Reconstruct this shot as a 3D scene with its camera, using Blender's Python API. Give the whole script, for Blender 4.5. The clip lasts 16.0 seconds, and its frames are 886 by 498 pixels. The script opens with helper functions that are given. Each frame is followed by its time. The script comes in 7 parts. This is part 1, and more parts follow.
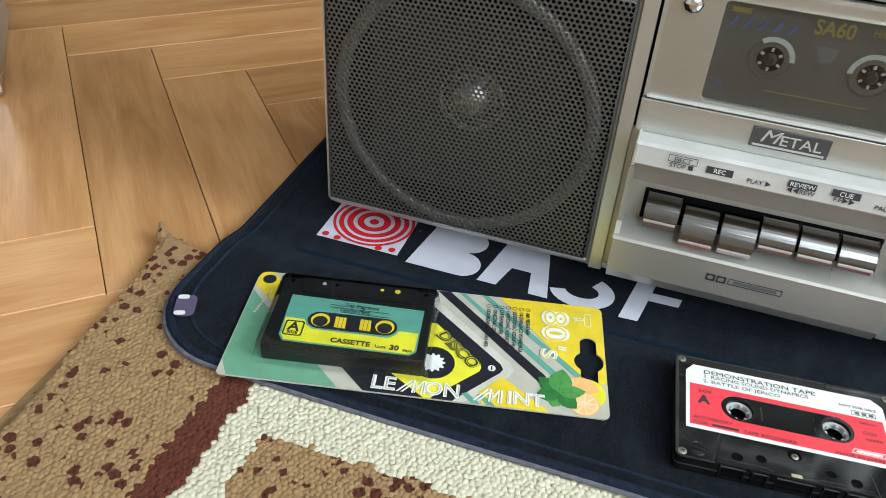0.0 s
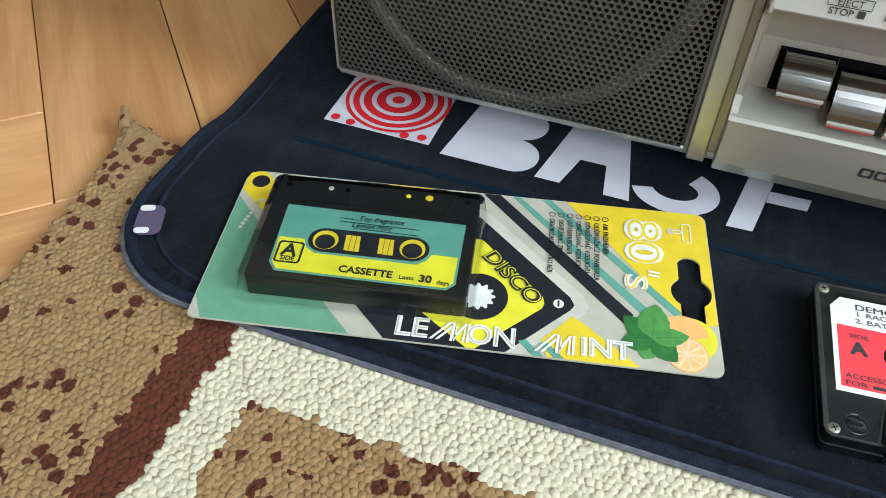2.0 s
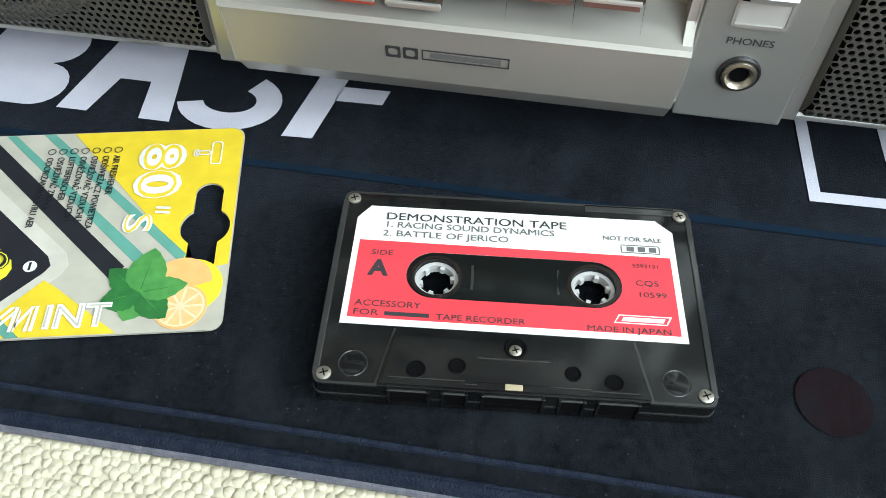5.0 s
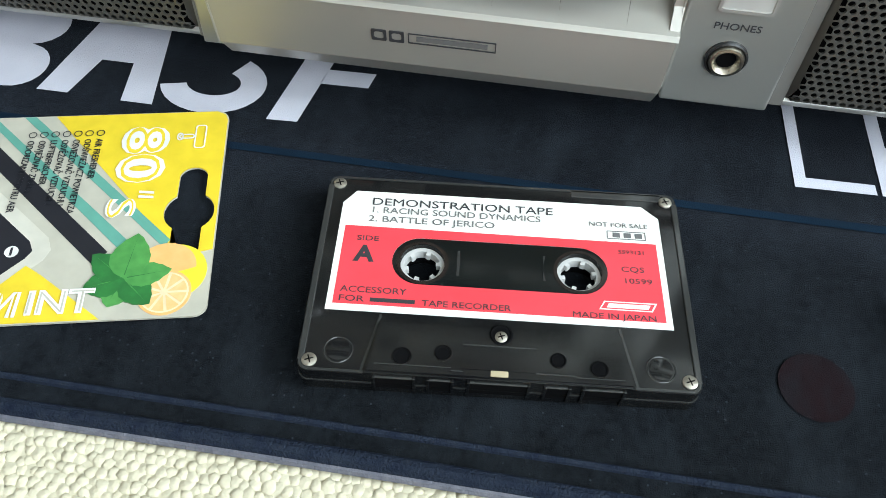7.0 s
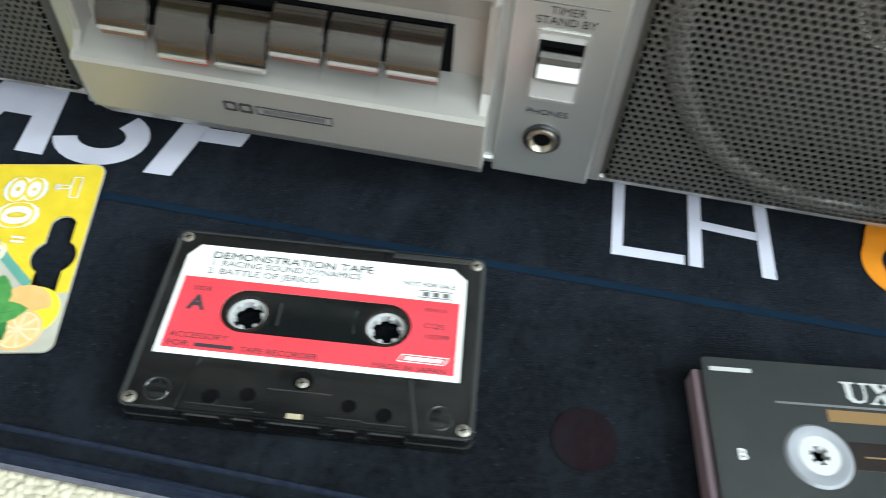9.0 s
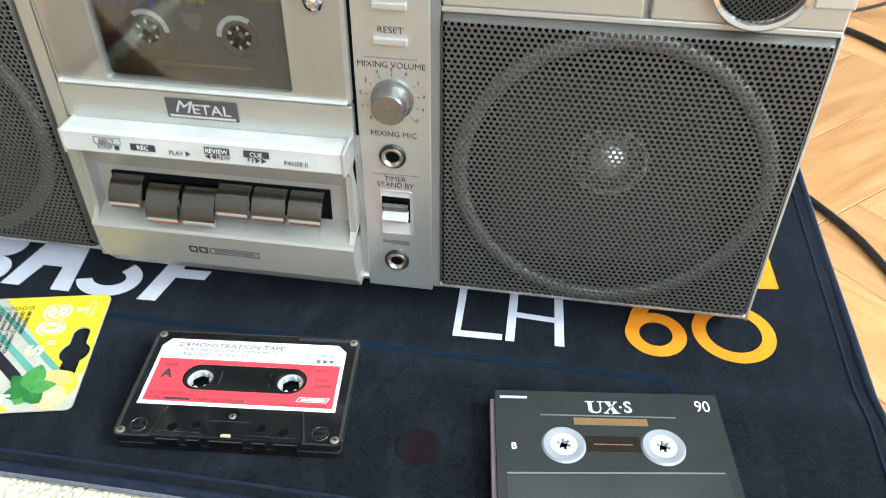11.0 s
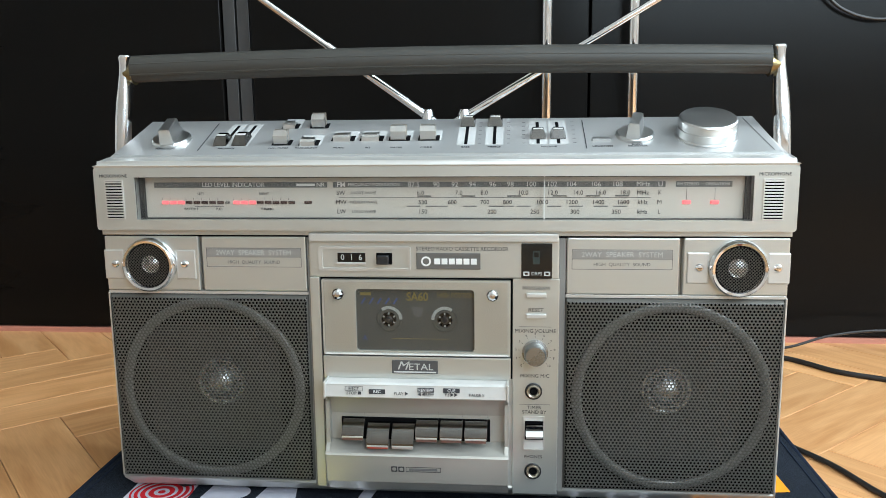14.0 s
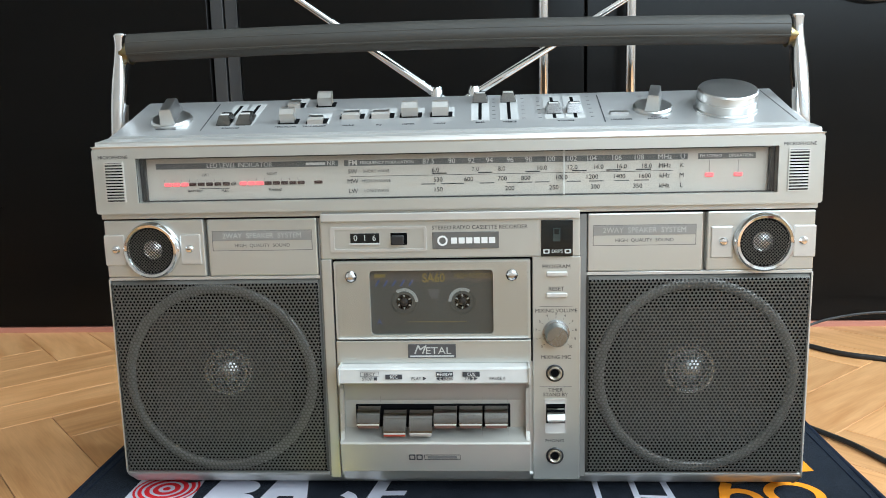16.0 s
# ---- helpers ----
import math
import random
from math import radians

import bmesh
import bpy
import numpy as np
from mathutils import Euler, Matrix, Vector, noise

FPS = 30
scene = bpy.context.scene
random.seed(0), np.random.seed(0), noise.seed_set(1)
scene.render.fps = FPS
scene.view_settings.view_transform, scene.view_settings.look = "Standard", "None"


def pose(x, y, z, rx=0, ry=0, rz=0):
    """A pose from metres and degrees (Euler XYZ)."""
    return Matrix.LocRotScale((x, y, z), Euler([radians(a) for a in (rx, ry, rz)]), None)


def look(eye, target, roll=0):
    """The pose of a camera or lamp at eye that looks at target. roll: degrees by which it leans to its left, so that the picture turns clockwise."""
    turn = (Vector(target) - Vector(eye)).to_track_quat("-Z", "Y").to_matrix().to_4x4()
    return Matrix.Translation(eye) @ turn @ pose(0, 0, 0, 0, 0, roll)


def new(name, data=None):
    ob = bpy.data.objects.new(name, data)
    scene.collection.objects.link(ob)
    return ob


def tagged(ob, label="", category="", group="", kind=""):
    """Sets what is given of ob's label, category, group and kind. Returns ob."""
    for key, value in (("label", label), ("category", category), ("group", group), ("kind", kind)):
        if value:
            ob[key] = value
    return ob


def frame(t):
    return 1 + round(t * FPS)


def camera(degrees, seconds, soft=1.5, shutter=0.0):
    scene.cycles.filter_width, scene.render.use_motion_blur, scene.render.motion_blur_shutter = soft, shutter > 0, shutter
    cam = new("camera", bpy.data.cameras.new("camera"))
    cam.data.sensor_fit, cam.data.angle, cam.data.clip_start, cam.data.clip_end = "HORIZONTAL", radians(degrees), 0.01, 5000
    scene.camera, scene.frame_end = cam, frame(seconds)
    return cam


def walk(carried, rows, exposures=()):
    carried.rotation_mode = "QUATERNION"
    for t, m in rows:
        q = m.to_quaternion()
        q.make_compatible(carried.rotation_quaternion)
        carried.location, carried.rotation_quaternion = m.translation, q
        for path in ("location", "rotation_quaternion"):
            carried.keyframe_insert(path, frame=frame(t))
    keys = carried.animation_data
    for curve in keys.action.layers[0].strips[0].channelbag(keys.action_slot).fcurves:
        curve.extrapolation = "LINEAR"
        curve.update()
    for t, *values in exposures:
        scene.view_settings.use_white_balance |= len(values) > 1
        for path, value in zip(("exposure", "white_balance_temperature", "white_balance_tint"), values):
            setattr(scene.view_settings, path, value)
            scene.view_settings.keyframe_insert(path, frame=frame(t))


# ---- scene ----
cam = camera(58.00, 16.0, soft=0.65, shutter=0.25)
PATH = [
    (0, (-0.0723, -0.3552, 0.2875), (-0.2941, 0.4077, -0.3197), 4.15),
    (0.5, (-0.0828, -0.317, 0.2741), (-0.314, 0.4249, -0.3554), 4.09),
    (1, (-0.095, -0.298, 0.2524), (-0.334, 0.409, -0.4132), 2.52),
    (1.5, (-0.0959, -0.2812, 0.2378), (-0.3306, 0.4007, -0.455), 1.36),
    (2, (-0.1013, -0.2683, 0.2286), (-0.3283, 0.3746, -0.503), 1.21),
    (2.5, (-0.1006, -0.268, 0.2278), (-0.3244, 0.3749, -0.5048), 1.29),
    (3, (-0.073, -0.2624, 0.2417), (-0.2762, 0.3977, -0.4814), 1.41),
    (3.5, (-0.0154, -0.2548, 0.242), (-0.1876, 0.3979, -0.4958), 1.01),
    (4, (0.0093, -0.2366, 0.218), (-0.1145, 0.4413, -0.5067), 1.93),
    (4.5, (0.0106, -0.2169, 0.2045), (-0.0971, 0.4277, -0.5525), 1.28),
    (5, (0.0124, -0.1985, 0.1909), (-0.0748, 0.4061, -0.6009), 1.11),
    (7.5, (0.0126, -0.1966, 0.192), (-0.0549, 0.39, -0.6151), 2.39),
    (8, (0.0197, -0.1981, 0.198), (-0.0571, 0.3972, -0.6018), 1.17),
    (8.5, (0.0298, -0.1985, 0.2047), (-0.0669, 0.4079, -0.5845), 1.45),
    (9, (0.0671, -0.1954, 0.2214), (-0.0114, 0.4123, -0.5688), 4.17),
    (9.2, (0.0969, -0.1934, 0.2241), (0.0059, 0.3990, -0.5764), 3.11),
    (11.3, (0.1422, -0.3411, 0.3187), (0.0252, 0.4606, -0.2674), 0.16),
    (11.5, (0.1300, -0.3706, 0.3325), (0.0088, 0.4599, -0.2111), -0.06),
    (12, (0.1061, -0.4451, 0.3637), (-0.0365, 0.4668, -0.0210), -1.63),
    (12.5, (0.0720, -0.5033, 0.3481), (-0.0408, 0.4451, 0.0516), -1.94),
    (13, (0.0772, -0.5353, 0.3376), (-0.0256, 0.4287, 0.0924), -1.27),
    (13.5, (0.0750, -0.5595, 0.3152), (-0.0226, 0.4163, 0.1196), 0.34),
    (14, (0.0578, -0.5649, 0.3009), (-0.0315, 0.4165, 0.1311), -0.60),
    (14.5, (0.0526, -0.5579, 0.2833), (-0.0317, 0.4271, 0.1329), -0.36),
    (15, (0.0492, -0.5562, 0.2739), (-0.0309, 0.4288, 0.1208), -0.37),
    (15.5, (0.0500, -0.5548, 0.2726), (-0.0233, 0.4291, 0.1095), -0.20),
    (16, (0.0264, -0.5510, 0.2815), (-0.0311, 0.4333, 0.1148), -1.34),
]
EXPOSURES = [(0.0, -0.38, 6300, 9), (2.5, -0.36, 6300, 9), (3.5, -0.50, 6300, 9), (4.5, -0.17, 6300, 8), (9.2, -0.12, 6200, 7), (11.3, 0.27, 6150, 7), (11.6, 0.27, 6150, 7), (12.4, -0.10, 6150, 7), (16.0, -0.06, 5980, 7)]
walk(cam, [(t, look(eye, target, roll)) for t, eye, target, roll in PATH], EXPOSURES)

# ---- world and light ----
world = bpy.data.worlds.new("sky")
scene.world = world
world.use_nodes = True
wn = world.node_tree
sky = wn.nodes.new("ShaderNodeTexSky")
sky.sky_type, sky.sun_disc = "NISHITA", False
sky.sun_elevation, sky.sun_rotation = radians(40), radians(150)
wn.nodes["Background"].inputs[1].default_value = 0.1
wn.links.new(sky.outputs[0], wn.nodes["Background"].inputs[0])


def area_lamp(name, eye, target, sx, sy, watts, colour):
    lamp = bpy.data.lights.new(name, "AREA")
    lamp.shape, lamp.size, lamp.size_y, lamp.energy, lamp.color = "RECTANGLE", sx, sy, watts, colour
    ob = new(name, lamp)
    ob.matrix_world = look(eye, target)
    return ob


# daylight of the window behind the viewer
area_lamp("window_daylight", (1.04, -1.27, 1.375), (1.04, 0.0, 1.375), 1.55, 1.60, 56, (0.86, 0.98, 1.04))
# fill from an unseen window in the east wall, added to brighten the right
area_lamp("added_side_window_light", (1.86, -0.15, 1.45), (0.0, -0.15, 1.45), 0.8, 1.1, 84, (0.88, 0.98, 1.02))

# ---- materials ----
def surf(name, col, rough=0.5, metal=0.0, col2=None, scale=40.0, var=0.5, bump=0.0, bscale=200.0, rvar=0.0, coat=0.0, stretch=(1, 1, 1)):
    m = bpy.data.materials.new(name)
    m.use_nodes = True
    nt = m.node_tree
    b = nt.nodes["Principled BSDF"]
    b.inputs["Roughness"].default_value, b.inputs["Metallic"].default_value = rough, metal
    b.inputs["Coat Weight"].default_value = coat
    b.inputs["Coat Roughness"].default_value = 0.1
    b.inputs["Base Color"].default_value = (*col, 1)
    tc = nt.nodes.new("ShaderNodeTexCoord")
    mp = nt.nodes.new("ShaderNodeMapping")
    mp.inputs["Scale"].default_value = stretch
    nt.links.new(tc.outputs["Object"], mp.inputs[0])
    col2 = col2 or tuple(c * 0.86 for c in col)
    n1 = nt.nodes.new("ShaderNodeTexNoise")
    n1.inputs["Scale"].default_value, n1.inputs["Detail"].default_value = scale, 5
    nt.links.new(mp.outputs[0], n1.inputs["Vector"])
    ramp = nt.nodes.new("ShaderNodeValToRGB")
    ramp.color_ramp.elements[0].position, ramp.color_ramp.elements[1].position = 0.5 - 0.35 * var, 0.5 + 0.35 * var
    ramp.color_ramp.elements[0].color, ramp.color_ramp.elements[1].color = (*col2, 1), (*col, 1)
    nt.links.new(n1.outputs[0], ramp.inputs[0])
    nt.links.new(ramp.outputs[0], b.inputs["Base Color"])
    if rvar:
        mr = nt.nodes.new("ShaderNodeMapRange")
        mr.inputs[3].default_value, mr.inputs[4].default_value = rough - rvar, rough + rvar
        nt.links.new(n1.outputs[0], mr.inputs[0])
        nt.links.new(mr.outputs[0], b.inputs["Roughness"])
    if bump:
        n2 = nt.nodes.new("ShaderNodeTexNoise")
        n2.inputs["Scale"].default_value, n2.inputs["Detail"].default_value = bscale, 4
        nt.links.new(mp.outputs[0], n2.inputs["Vector"])
        bp = nt.nodes.new("ShaderNodeBump")
        bp.inputs["Strength"].default_value, bp.inputs["Distance"].default_value = bump, 0.001
        nt.links.new(n2.outputs[0], bp.inputs["Height"])
        nt.links.new(bp.outputs[0], b.inputs["Normal"])
    return m


SILVER = surf("silver_paint", (0.57, 0.575, 0.545), 0.34, 0.72, scale=6, var=0.9, col2=(0.535, 0.54, 0.505), bump=0.05, bscale=900, rvar=0.05)
SILVER_TOP = surf("silver_top_paint", (0.50, 0.50, 0.495), 0.38, 0.6, scale=8, var=0.9, col2=(0.45, 0.45, 0.445), bump=0.05, bscale=900, rvar=0.05)
CHROME = surf("chrome", (0.86, 0.87, 0.89), 0.07, 1.0, scale=30, rvar=0.03)
DARKMETAL = surf("grille_metal", (0.120, 0.115, 0.104), 0.42, 0.45, scale=60, var=0.8, col2=(0.11, 0.104, 0.094))
BLACKPL = surf("black_plastic", (0.018, 0.018, 0.02), 0.35, 0, scale=80, rvar=0.06, bump=0.05)
# black that stands in for shade in holes, slots, gaps and behind grilles
VOID = surf("cavity_shade_black", (0.004, 0.004, 0.0045), 0.9)
CONE = surf("speaker_cone_paper", (0.02, 0.019, 0.018), 0.85, bump=0.4, bscale=700)
GREY = surf("grey_rubber_grip", (0.036, 0.034, 0.029), 0.55, 0, scale=20, bump=0.1, rvar=0.05)
INK = surf("dark_ink", (0.035, 0.035, 0.04), 0.6)
GREYINK = surf("grey_ink", (0.14, 0.14, 0.14), 0.6)
WHITEINK = surf("white_ink", (0.78, 0.78, 0.76), 0.55)
DIALFACE = surf("dial_face", (0.60, 0.57, 0.52), 0.45, 0.2, scale=5, col2=(0.55, 0.52, 0.47))
MAT = surf("navy_velour", (0.0100, 0.0122, 0.0142), 0.95, 0, scale=420, var=0.55, col2=(0.0004, 0.0007, 0.0010), bump=0.6, bscale=2600)
next(n for n in MAT.node_tree.nodes if n.type == "TEX_NOISE").inputs["Roughness"].default_value = 0.8
MATW = surf("white_velour_print", (0.62, 0.62, 0.70), 0.95, 0, scale=60, var=0.9, col2=(0.54, 0.54, 0.62), bump=0.4, bscale=2400)
MATR = surf("red_velour_print", (0.62, 0.025, 0.035), 0.95, 0, scale=60, bump=0.4, bscale=2400)
MATO = surf("orange_velour_print", (0.75, 0.27, 0.02), 0.95, 0, scale=60, bump=0.4, bscale=2400)
MATB = surf("blue_velour_line", (0.008, 0.020, 0.038), 0.95, 0, scale=80, bump=0.4, bscale=2400)
MATM = surf("maroon_velour_print", (0.0120, 0.0066, 0.0082), 0.95, 0, scale=80, bump=0.4, bscale=2400)
HEM = surf("navy_woven_hem", (0.024, 0.031, 0.045), 0.8, 0, scale=300, var=1.0, col2=(0.008, 0.012, 0.026), bump=0.8, bscale=1500)
CABINET = surf("black_brown_lacquer", (0.0042, 0.0038, 0.0035), 0.2, 0, scale=3, rvar=0.05, bump=0.03, bscale=120, stretch=(1, 1, 6))
WALLP = surf("plaster_paint", (0.72, 0.70, 0.66), 0.9, 0, scale=3, bump=0.2, bscale=80)
CEILP = surf("ceiling_paint", (0.80, 0.80, 0.78), 0.9, 0, scale=3)

VOID.node_tree.nodes["Principled BSDF"].inputs["Specular IOR Level"].default_value = 0.05
# pale tone for light caught along the outer rim of the hem
HEMRIM = surf("hem_rim_light", (0.17, 0.17, 0.20), 0.8, 0, scale=300, var=1.0, col2=(0.06, 0.065, 0.09), bump=0.5, bscale=1500)
SOFTINK = surf("pale_grey_ink", (0.50, 0.50, 0.48), 0.5)
for m in (MAT, MATW, MATR, MATO, MATB, MATM, HEM):
    m.node_tree.nodes["Principled BSDF"].inputs["Specular IOR Level"].default_value = 0.05
CABINET.node_tree.nodes["Principled BSDF"].inputs["Specular IOR Level"].default_value = 0.11
MAT.node_tree.nodes["Principled BSDF"].inputs["Sheen Weight"].default_value = 0.07
MAT.node_tree.nodes["Principled BSDF"].inputs["Sheen Tint"].default_value = (0.6, 0.7, 1.0, 1)


def lint(m, colour):
    """Pale specks of lint on a dark pile."""
    nt = m.node_tree
    b = nt.nodes["Principled BSDF"]
    source = b.inputs["Base Color"].links[0].from_socket
    tc, vo, rp, mix = (nt.nodes.new("ShaderNode" + k) for k in ("TexCoord", "TexVoronoi", "ValToRGB", "Mix"))
    vo.inputs["Scale"].default_value = 330
    nt.links.new(tc.outputs["Object"], vo.inputs["Vector"])
    rp.color_ramp.elements[0].position, rp.color_ramp.elements[1].position = 0.06, 0.12
    rp.color_ramp.elements[0].color, rp.color_ramp.elements[1].color = (1, 1, 1, 1), (0, 0, 0, 1)
    nt.links.new(vo.outputs["Distance"], rp.inputs[0])
    mix.data_type = "RGBA"
    mix.inputs[7].default_value = (*colour, 1)
    nt.links.new(rp.outputs[0], mix.inputs[0])
    nt.links.new(source, mix.inputs[6])
    nt.links.new(mix.outputs[2], b.inputs["Base Color"])


def nap(m, colour):
    """Brushed patches where the pile lies another way."""
    nt = m.node_tree
    b = nt.nodes["Principled BSDF"]
    source = b.inputs["Base Color"].links[0].from_socket
    tc, mp, no, rp, mix = (nt.nodes.new("ShaderNode" + k) for k in ("TexCoord", "Mapping", "TexNoise", "ValToRGB", "Mix"))
    mp.inputs["Scale"].default_value = (1.0, 0.45, 1.0)
    no.inputs["Scale"].default_value, no.inputs["Detail"].default_value, no.inputs["Roughness"].default_value = 55, 9, 0.72
    nt.links.new(tc.outputs["Object"], mp.inputs[0])
    nt.links.new(mp.outputs[0], no.inputs["Vector"])
    rp.color_ramp.elements[0].position, rp.color_ramp.elements[1].position = 0.47, 0.68
    nt.links.new(no.outputs[0], rp.inputs[0])
    mix.data_type = "RGBA"
    mix.inputs[7].default_value = (*colour, 1)
    nt.links.new(rp.outputs[0], mix.inputs[0])
    nt.links.new(source, mix.inputs[6])
    nt.links.new(mix.outputs[2], b.inputs["Base Color"])


nap(MAT, (0.0125, 0.0155, 0.0190))
nap(MATM, (0.0115, 0.0120, 0.0150))
lint(MAT, (0.034, 0.040, 0.050))

# ---- mesh helpers ----
def part(name, bm, material, parent=None, label="", smooth=False):
    me = bpy.data.meshes.new(name)
    bm.to_mesh(me)
    bm.free()
    me.materials.append(material)
    if smooth:
        for p in me.polygons:
            p.use_smooth = True
        me.set_sharp_from_angle(angle=radians(35))
    ob = new(name, me)
    ob.parent = parent
    if label:
        ob["label"] = label
    return ob


def thing(name, label, category, group="", at=None, kind=""):
    ob = tagged(new(name), label, category, group, kind)
    ob.empty_display_size = 0.02
    if at is not None:
        ob.matrix_world = at
    return ob


def add_box(bm, x0, x1, y0, y1, z0, z1, bev=0.0, seg=2):
    r = bmesh.ops.create_cube(bm, size=1)
    vs = r["verts"]
    bmesh.ops.scale(bm, vec=(abs(x1 - x0), abs(y1 - y0), abs(z1 - z0)), verts=vs)
    bmesh.ops.translate(bm, vec=((x0 + x1) / 2, (y0 + y1) / 2, (z0 + z1) / 2), verts=vs)
    if bev:
        es = list({e for v in vs for e in v.link_edges})
        bmesh.ops.bevel(bm, geom=es, offset=bev, segments=seg, affect="EDGES", profile=0.5)
    return bm


def box(x0, x1, y0, y1, z0, z1, bev=0.0, seg=2):
    return add_box(bmesh.new(), x0, x1, y0, y1, z0, z1, bev, seg)


def lathe(profile, m=None, n=40):
    """A turned shape: profile of (radius, height) about z, then moved by m."""
    bm = bmesh.new()
    rings = []
    for r, h in profile:
        if r < 1e-6:
            rings.append([bm.verts.new((0, 0, h))])
        else:
            rings.append([bm.verts.new((r * math.cos(a), r * math.sin(a), h)) for a in (2 * math.pi * k / n for k in range(n))])
    for a, b in zip(rings, rings[1:]):
        for k in range(n):
            q = [a[k % len(a)], a[(k + 1) % len(a)], b[(k + 1) % len(b)], b[k % len(b)]]
            q = list(dict.fromkeys(q))
            if len(q) > 2:
                bm.faces.new(q)
    bmesh.ops.recalc_face_normals(bm, faces=bm.faces)
    if m is not None:
        bm.transform(m)
    return bm


FRONT = Matrix.Rotation(radians(90), 4, "X")  # turns the z axis to -y, towards the viewer


def prism(points, z0, z1, m=None, bev=0.0):
    """A flat outline (x, y) drawn up from z0 to z1."""
    bm = bmesh.new()
    f = bm.faces.new([bm.verts.new((x, y, z0)) for x, y in points])
    r = bmesh.ops.extrude_face_region(bm, geom=[f])
    vs = [v for v in r["geom"] if isinstance(v, bmesh.types.BMVert)]
    bmesh.ops.translate(bm, vec=(0, 0, z1 - z0), verts=vs)
    bmesh.ops.recalc_face_normals(bm, faces=bm.faces)
    if bev:
        es = [e for e in bm.edges if all(abs(v.co.z - z1) < 1e-6 for v in e.verts)]
        bmesh.ops.bevel(bm, geom=es, offset=bev, segments=2, affect="EDGES")
    if m is not None:
        bm.transform(m)
    return bm


def rounded(x0, x1, y0, y1, r, n=6):
    """The outline of a rectangle with round corners; r may be four radii."""
    rs = r if isinstance(r, (tuple, list)) else (r,) * 4
    pts = []
    for (cx, cy, sx, sy), a0, q in zip(((x1, y1, -1, -1), (x0, y1, 1, -1), (x0, y0, 1, 1), (x1, y0, -1, 1)), (0, 90, 180, 270), rs):
        q = max(q, 1e-5)
        for k in range(n + 1):
            a = radians(a0 + 90 * k / n)
            pts.append((cx + sx * q + q * math.cos(a), cy + sy * q + q * math.sin(a)))
    return pts


def ring_plate(outer, inner, z0, z1, m=None):
    """A plate between two outlines with the same count of points."""
    bm = bmesh.new()
    rows = [[bm.verts.new((x, y, z)) for x, y in o] for o, z in ((outer, z0), (outer, z1), (inner, z1), (inner, z0))]
    n = len(outer)
    for a, b in ((0, 1), (1, 2), (2, 3), (3, 0)):
        for k in range(n):
            bm.faces.new((rows[a][k], rows[a][(k + 1) % n], rows[b][(k + 1) % n], rows[b][k]))
    bmesh.ops.recalc_face_normals(bm, faces=bm.faces)
    if m is not None:
        bm.transform(m)
    return bm


def tube(points, r, n=10, m=None):
    """A round bar along a line of points."""
    bm = bmesh.new()
    pts = [Vector(p) for p in points]
    rings = []
    side = None
    for k, p in enumerate(pts):
        d = (pts[min(k + 1, len(pts) - 1)] - pts[max(k - 1, 0)]).normalized()
        if side is None:
            side = d.orthogonal().normalized()
        side = (side - d * side.dot(d)).normalized()
        up = d.cross(side)
        rr = r[k] if isinstance(r, (list, tuple)) else r
        rings.append([bm.verts.new(p + rr * (math.cos(a) * side + math.sin(a) * up)) for a in (2 * math.pi * j / n for j in range(n))])
    for a, b in zip(rings, rings[1:]):
        for k in range(n):
            bm.faces.new((a[k], a[(k + 1) % n], b[(k + 1) % n], b[k]))
    bm.faces.new(rings[0])
    bm.faces.new(rings[-1])
    bmesh.ops.recalc_face_normals(bm, faces=bm.faces)
    if m is not None:
        bm.transform(m)
    return bm


def spline(points, n=8):
    """A smooth line through the points."""
    p = [Vector(q) for q in points]
    p = [2 * p[0] - p[1]] + p + [2 * p[-1] - p[-2]]
    out = []
    for a, b, c, d in zip(p, p[1:], p[2:], p[3:]):
        for k in range(n):
            t = k / n
            out.append(0.5 * (2 * b + (c - a) * t + (2 * a - 5 * b + 4 * c - d) * t * t + (3 * b - a - 3 * c + d) * t ** 3))
    return out + [p[-2]]


def lettering(text, size, m, material, parent, name="lettering", align="CENTER", stretch=1.0, depth=0.00008, bold=0.0, shear=0.0, width=0.0):
    """Words as a thin raised mesh; m places the middle of the line, its x along the line."""
    cu = bpy.data.curves.new(name, "FONT")
    cu.body, cu.size, cu.align_x, cu.align_y, cu.extrude, cu.offset, cu.shear = text, size, align, "CENTER", depth, bold, shear
    cu.resolution_u = 3
    tmp = new(name, cu)
    dg = bpy.context.evaluated_depsgraph_get()
    me = bpy.data.meshes.new_from_object(tmp.evaluated_get(dg))
    bpy.data.objects.remove(tmp)
    bpy.data.curves.remove(cu)
    if width:
        xs = [v.co.x for v in me.vertices]
        stretch = width / (max(xs) - min(xs))
    me.transform(m @ Matrix.Diagonal((stretch, 1, 1, 1)))
    me.materials.clear()
    me.materials.append(material)
    ob = new(name, me)
    ob.parent = parent
    return ob


def on_front(x, z, y):
    """A frame for words and plates on an upright front: x to the right, y up."""
    return Matrix.Translation((x, y, z)) @ FRONT


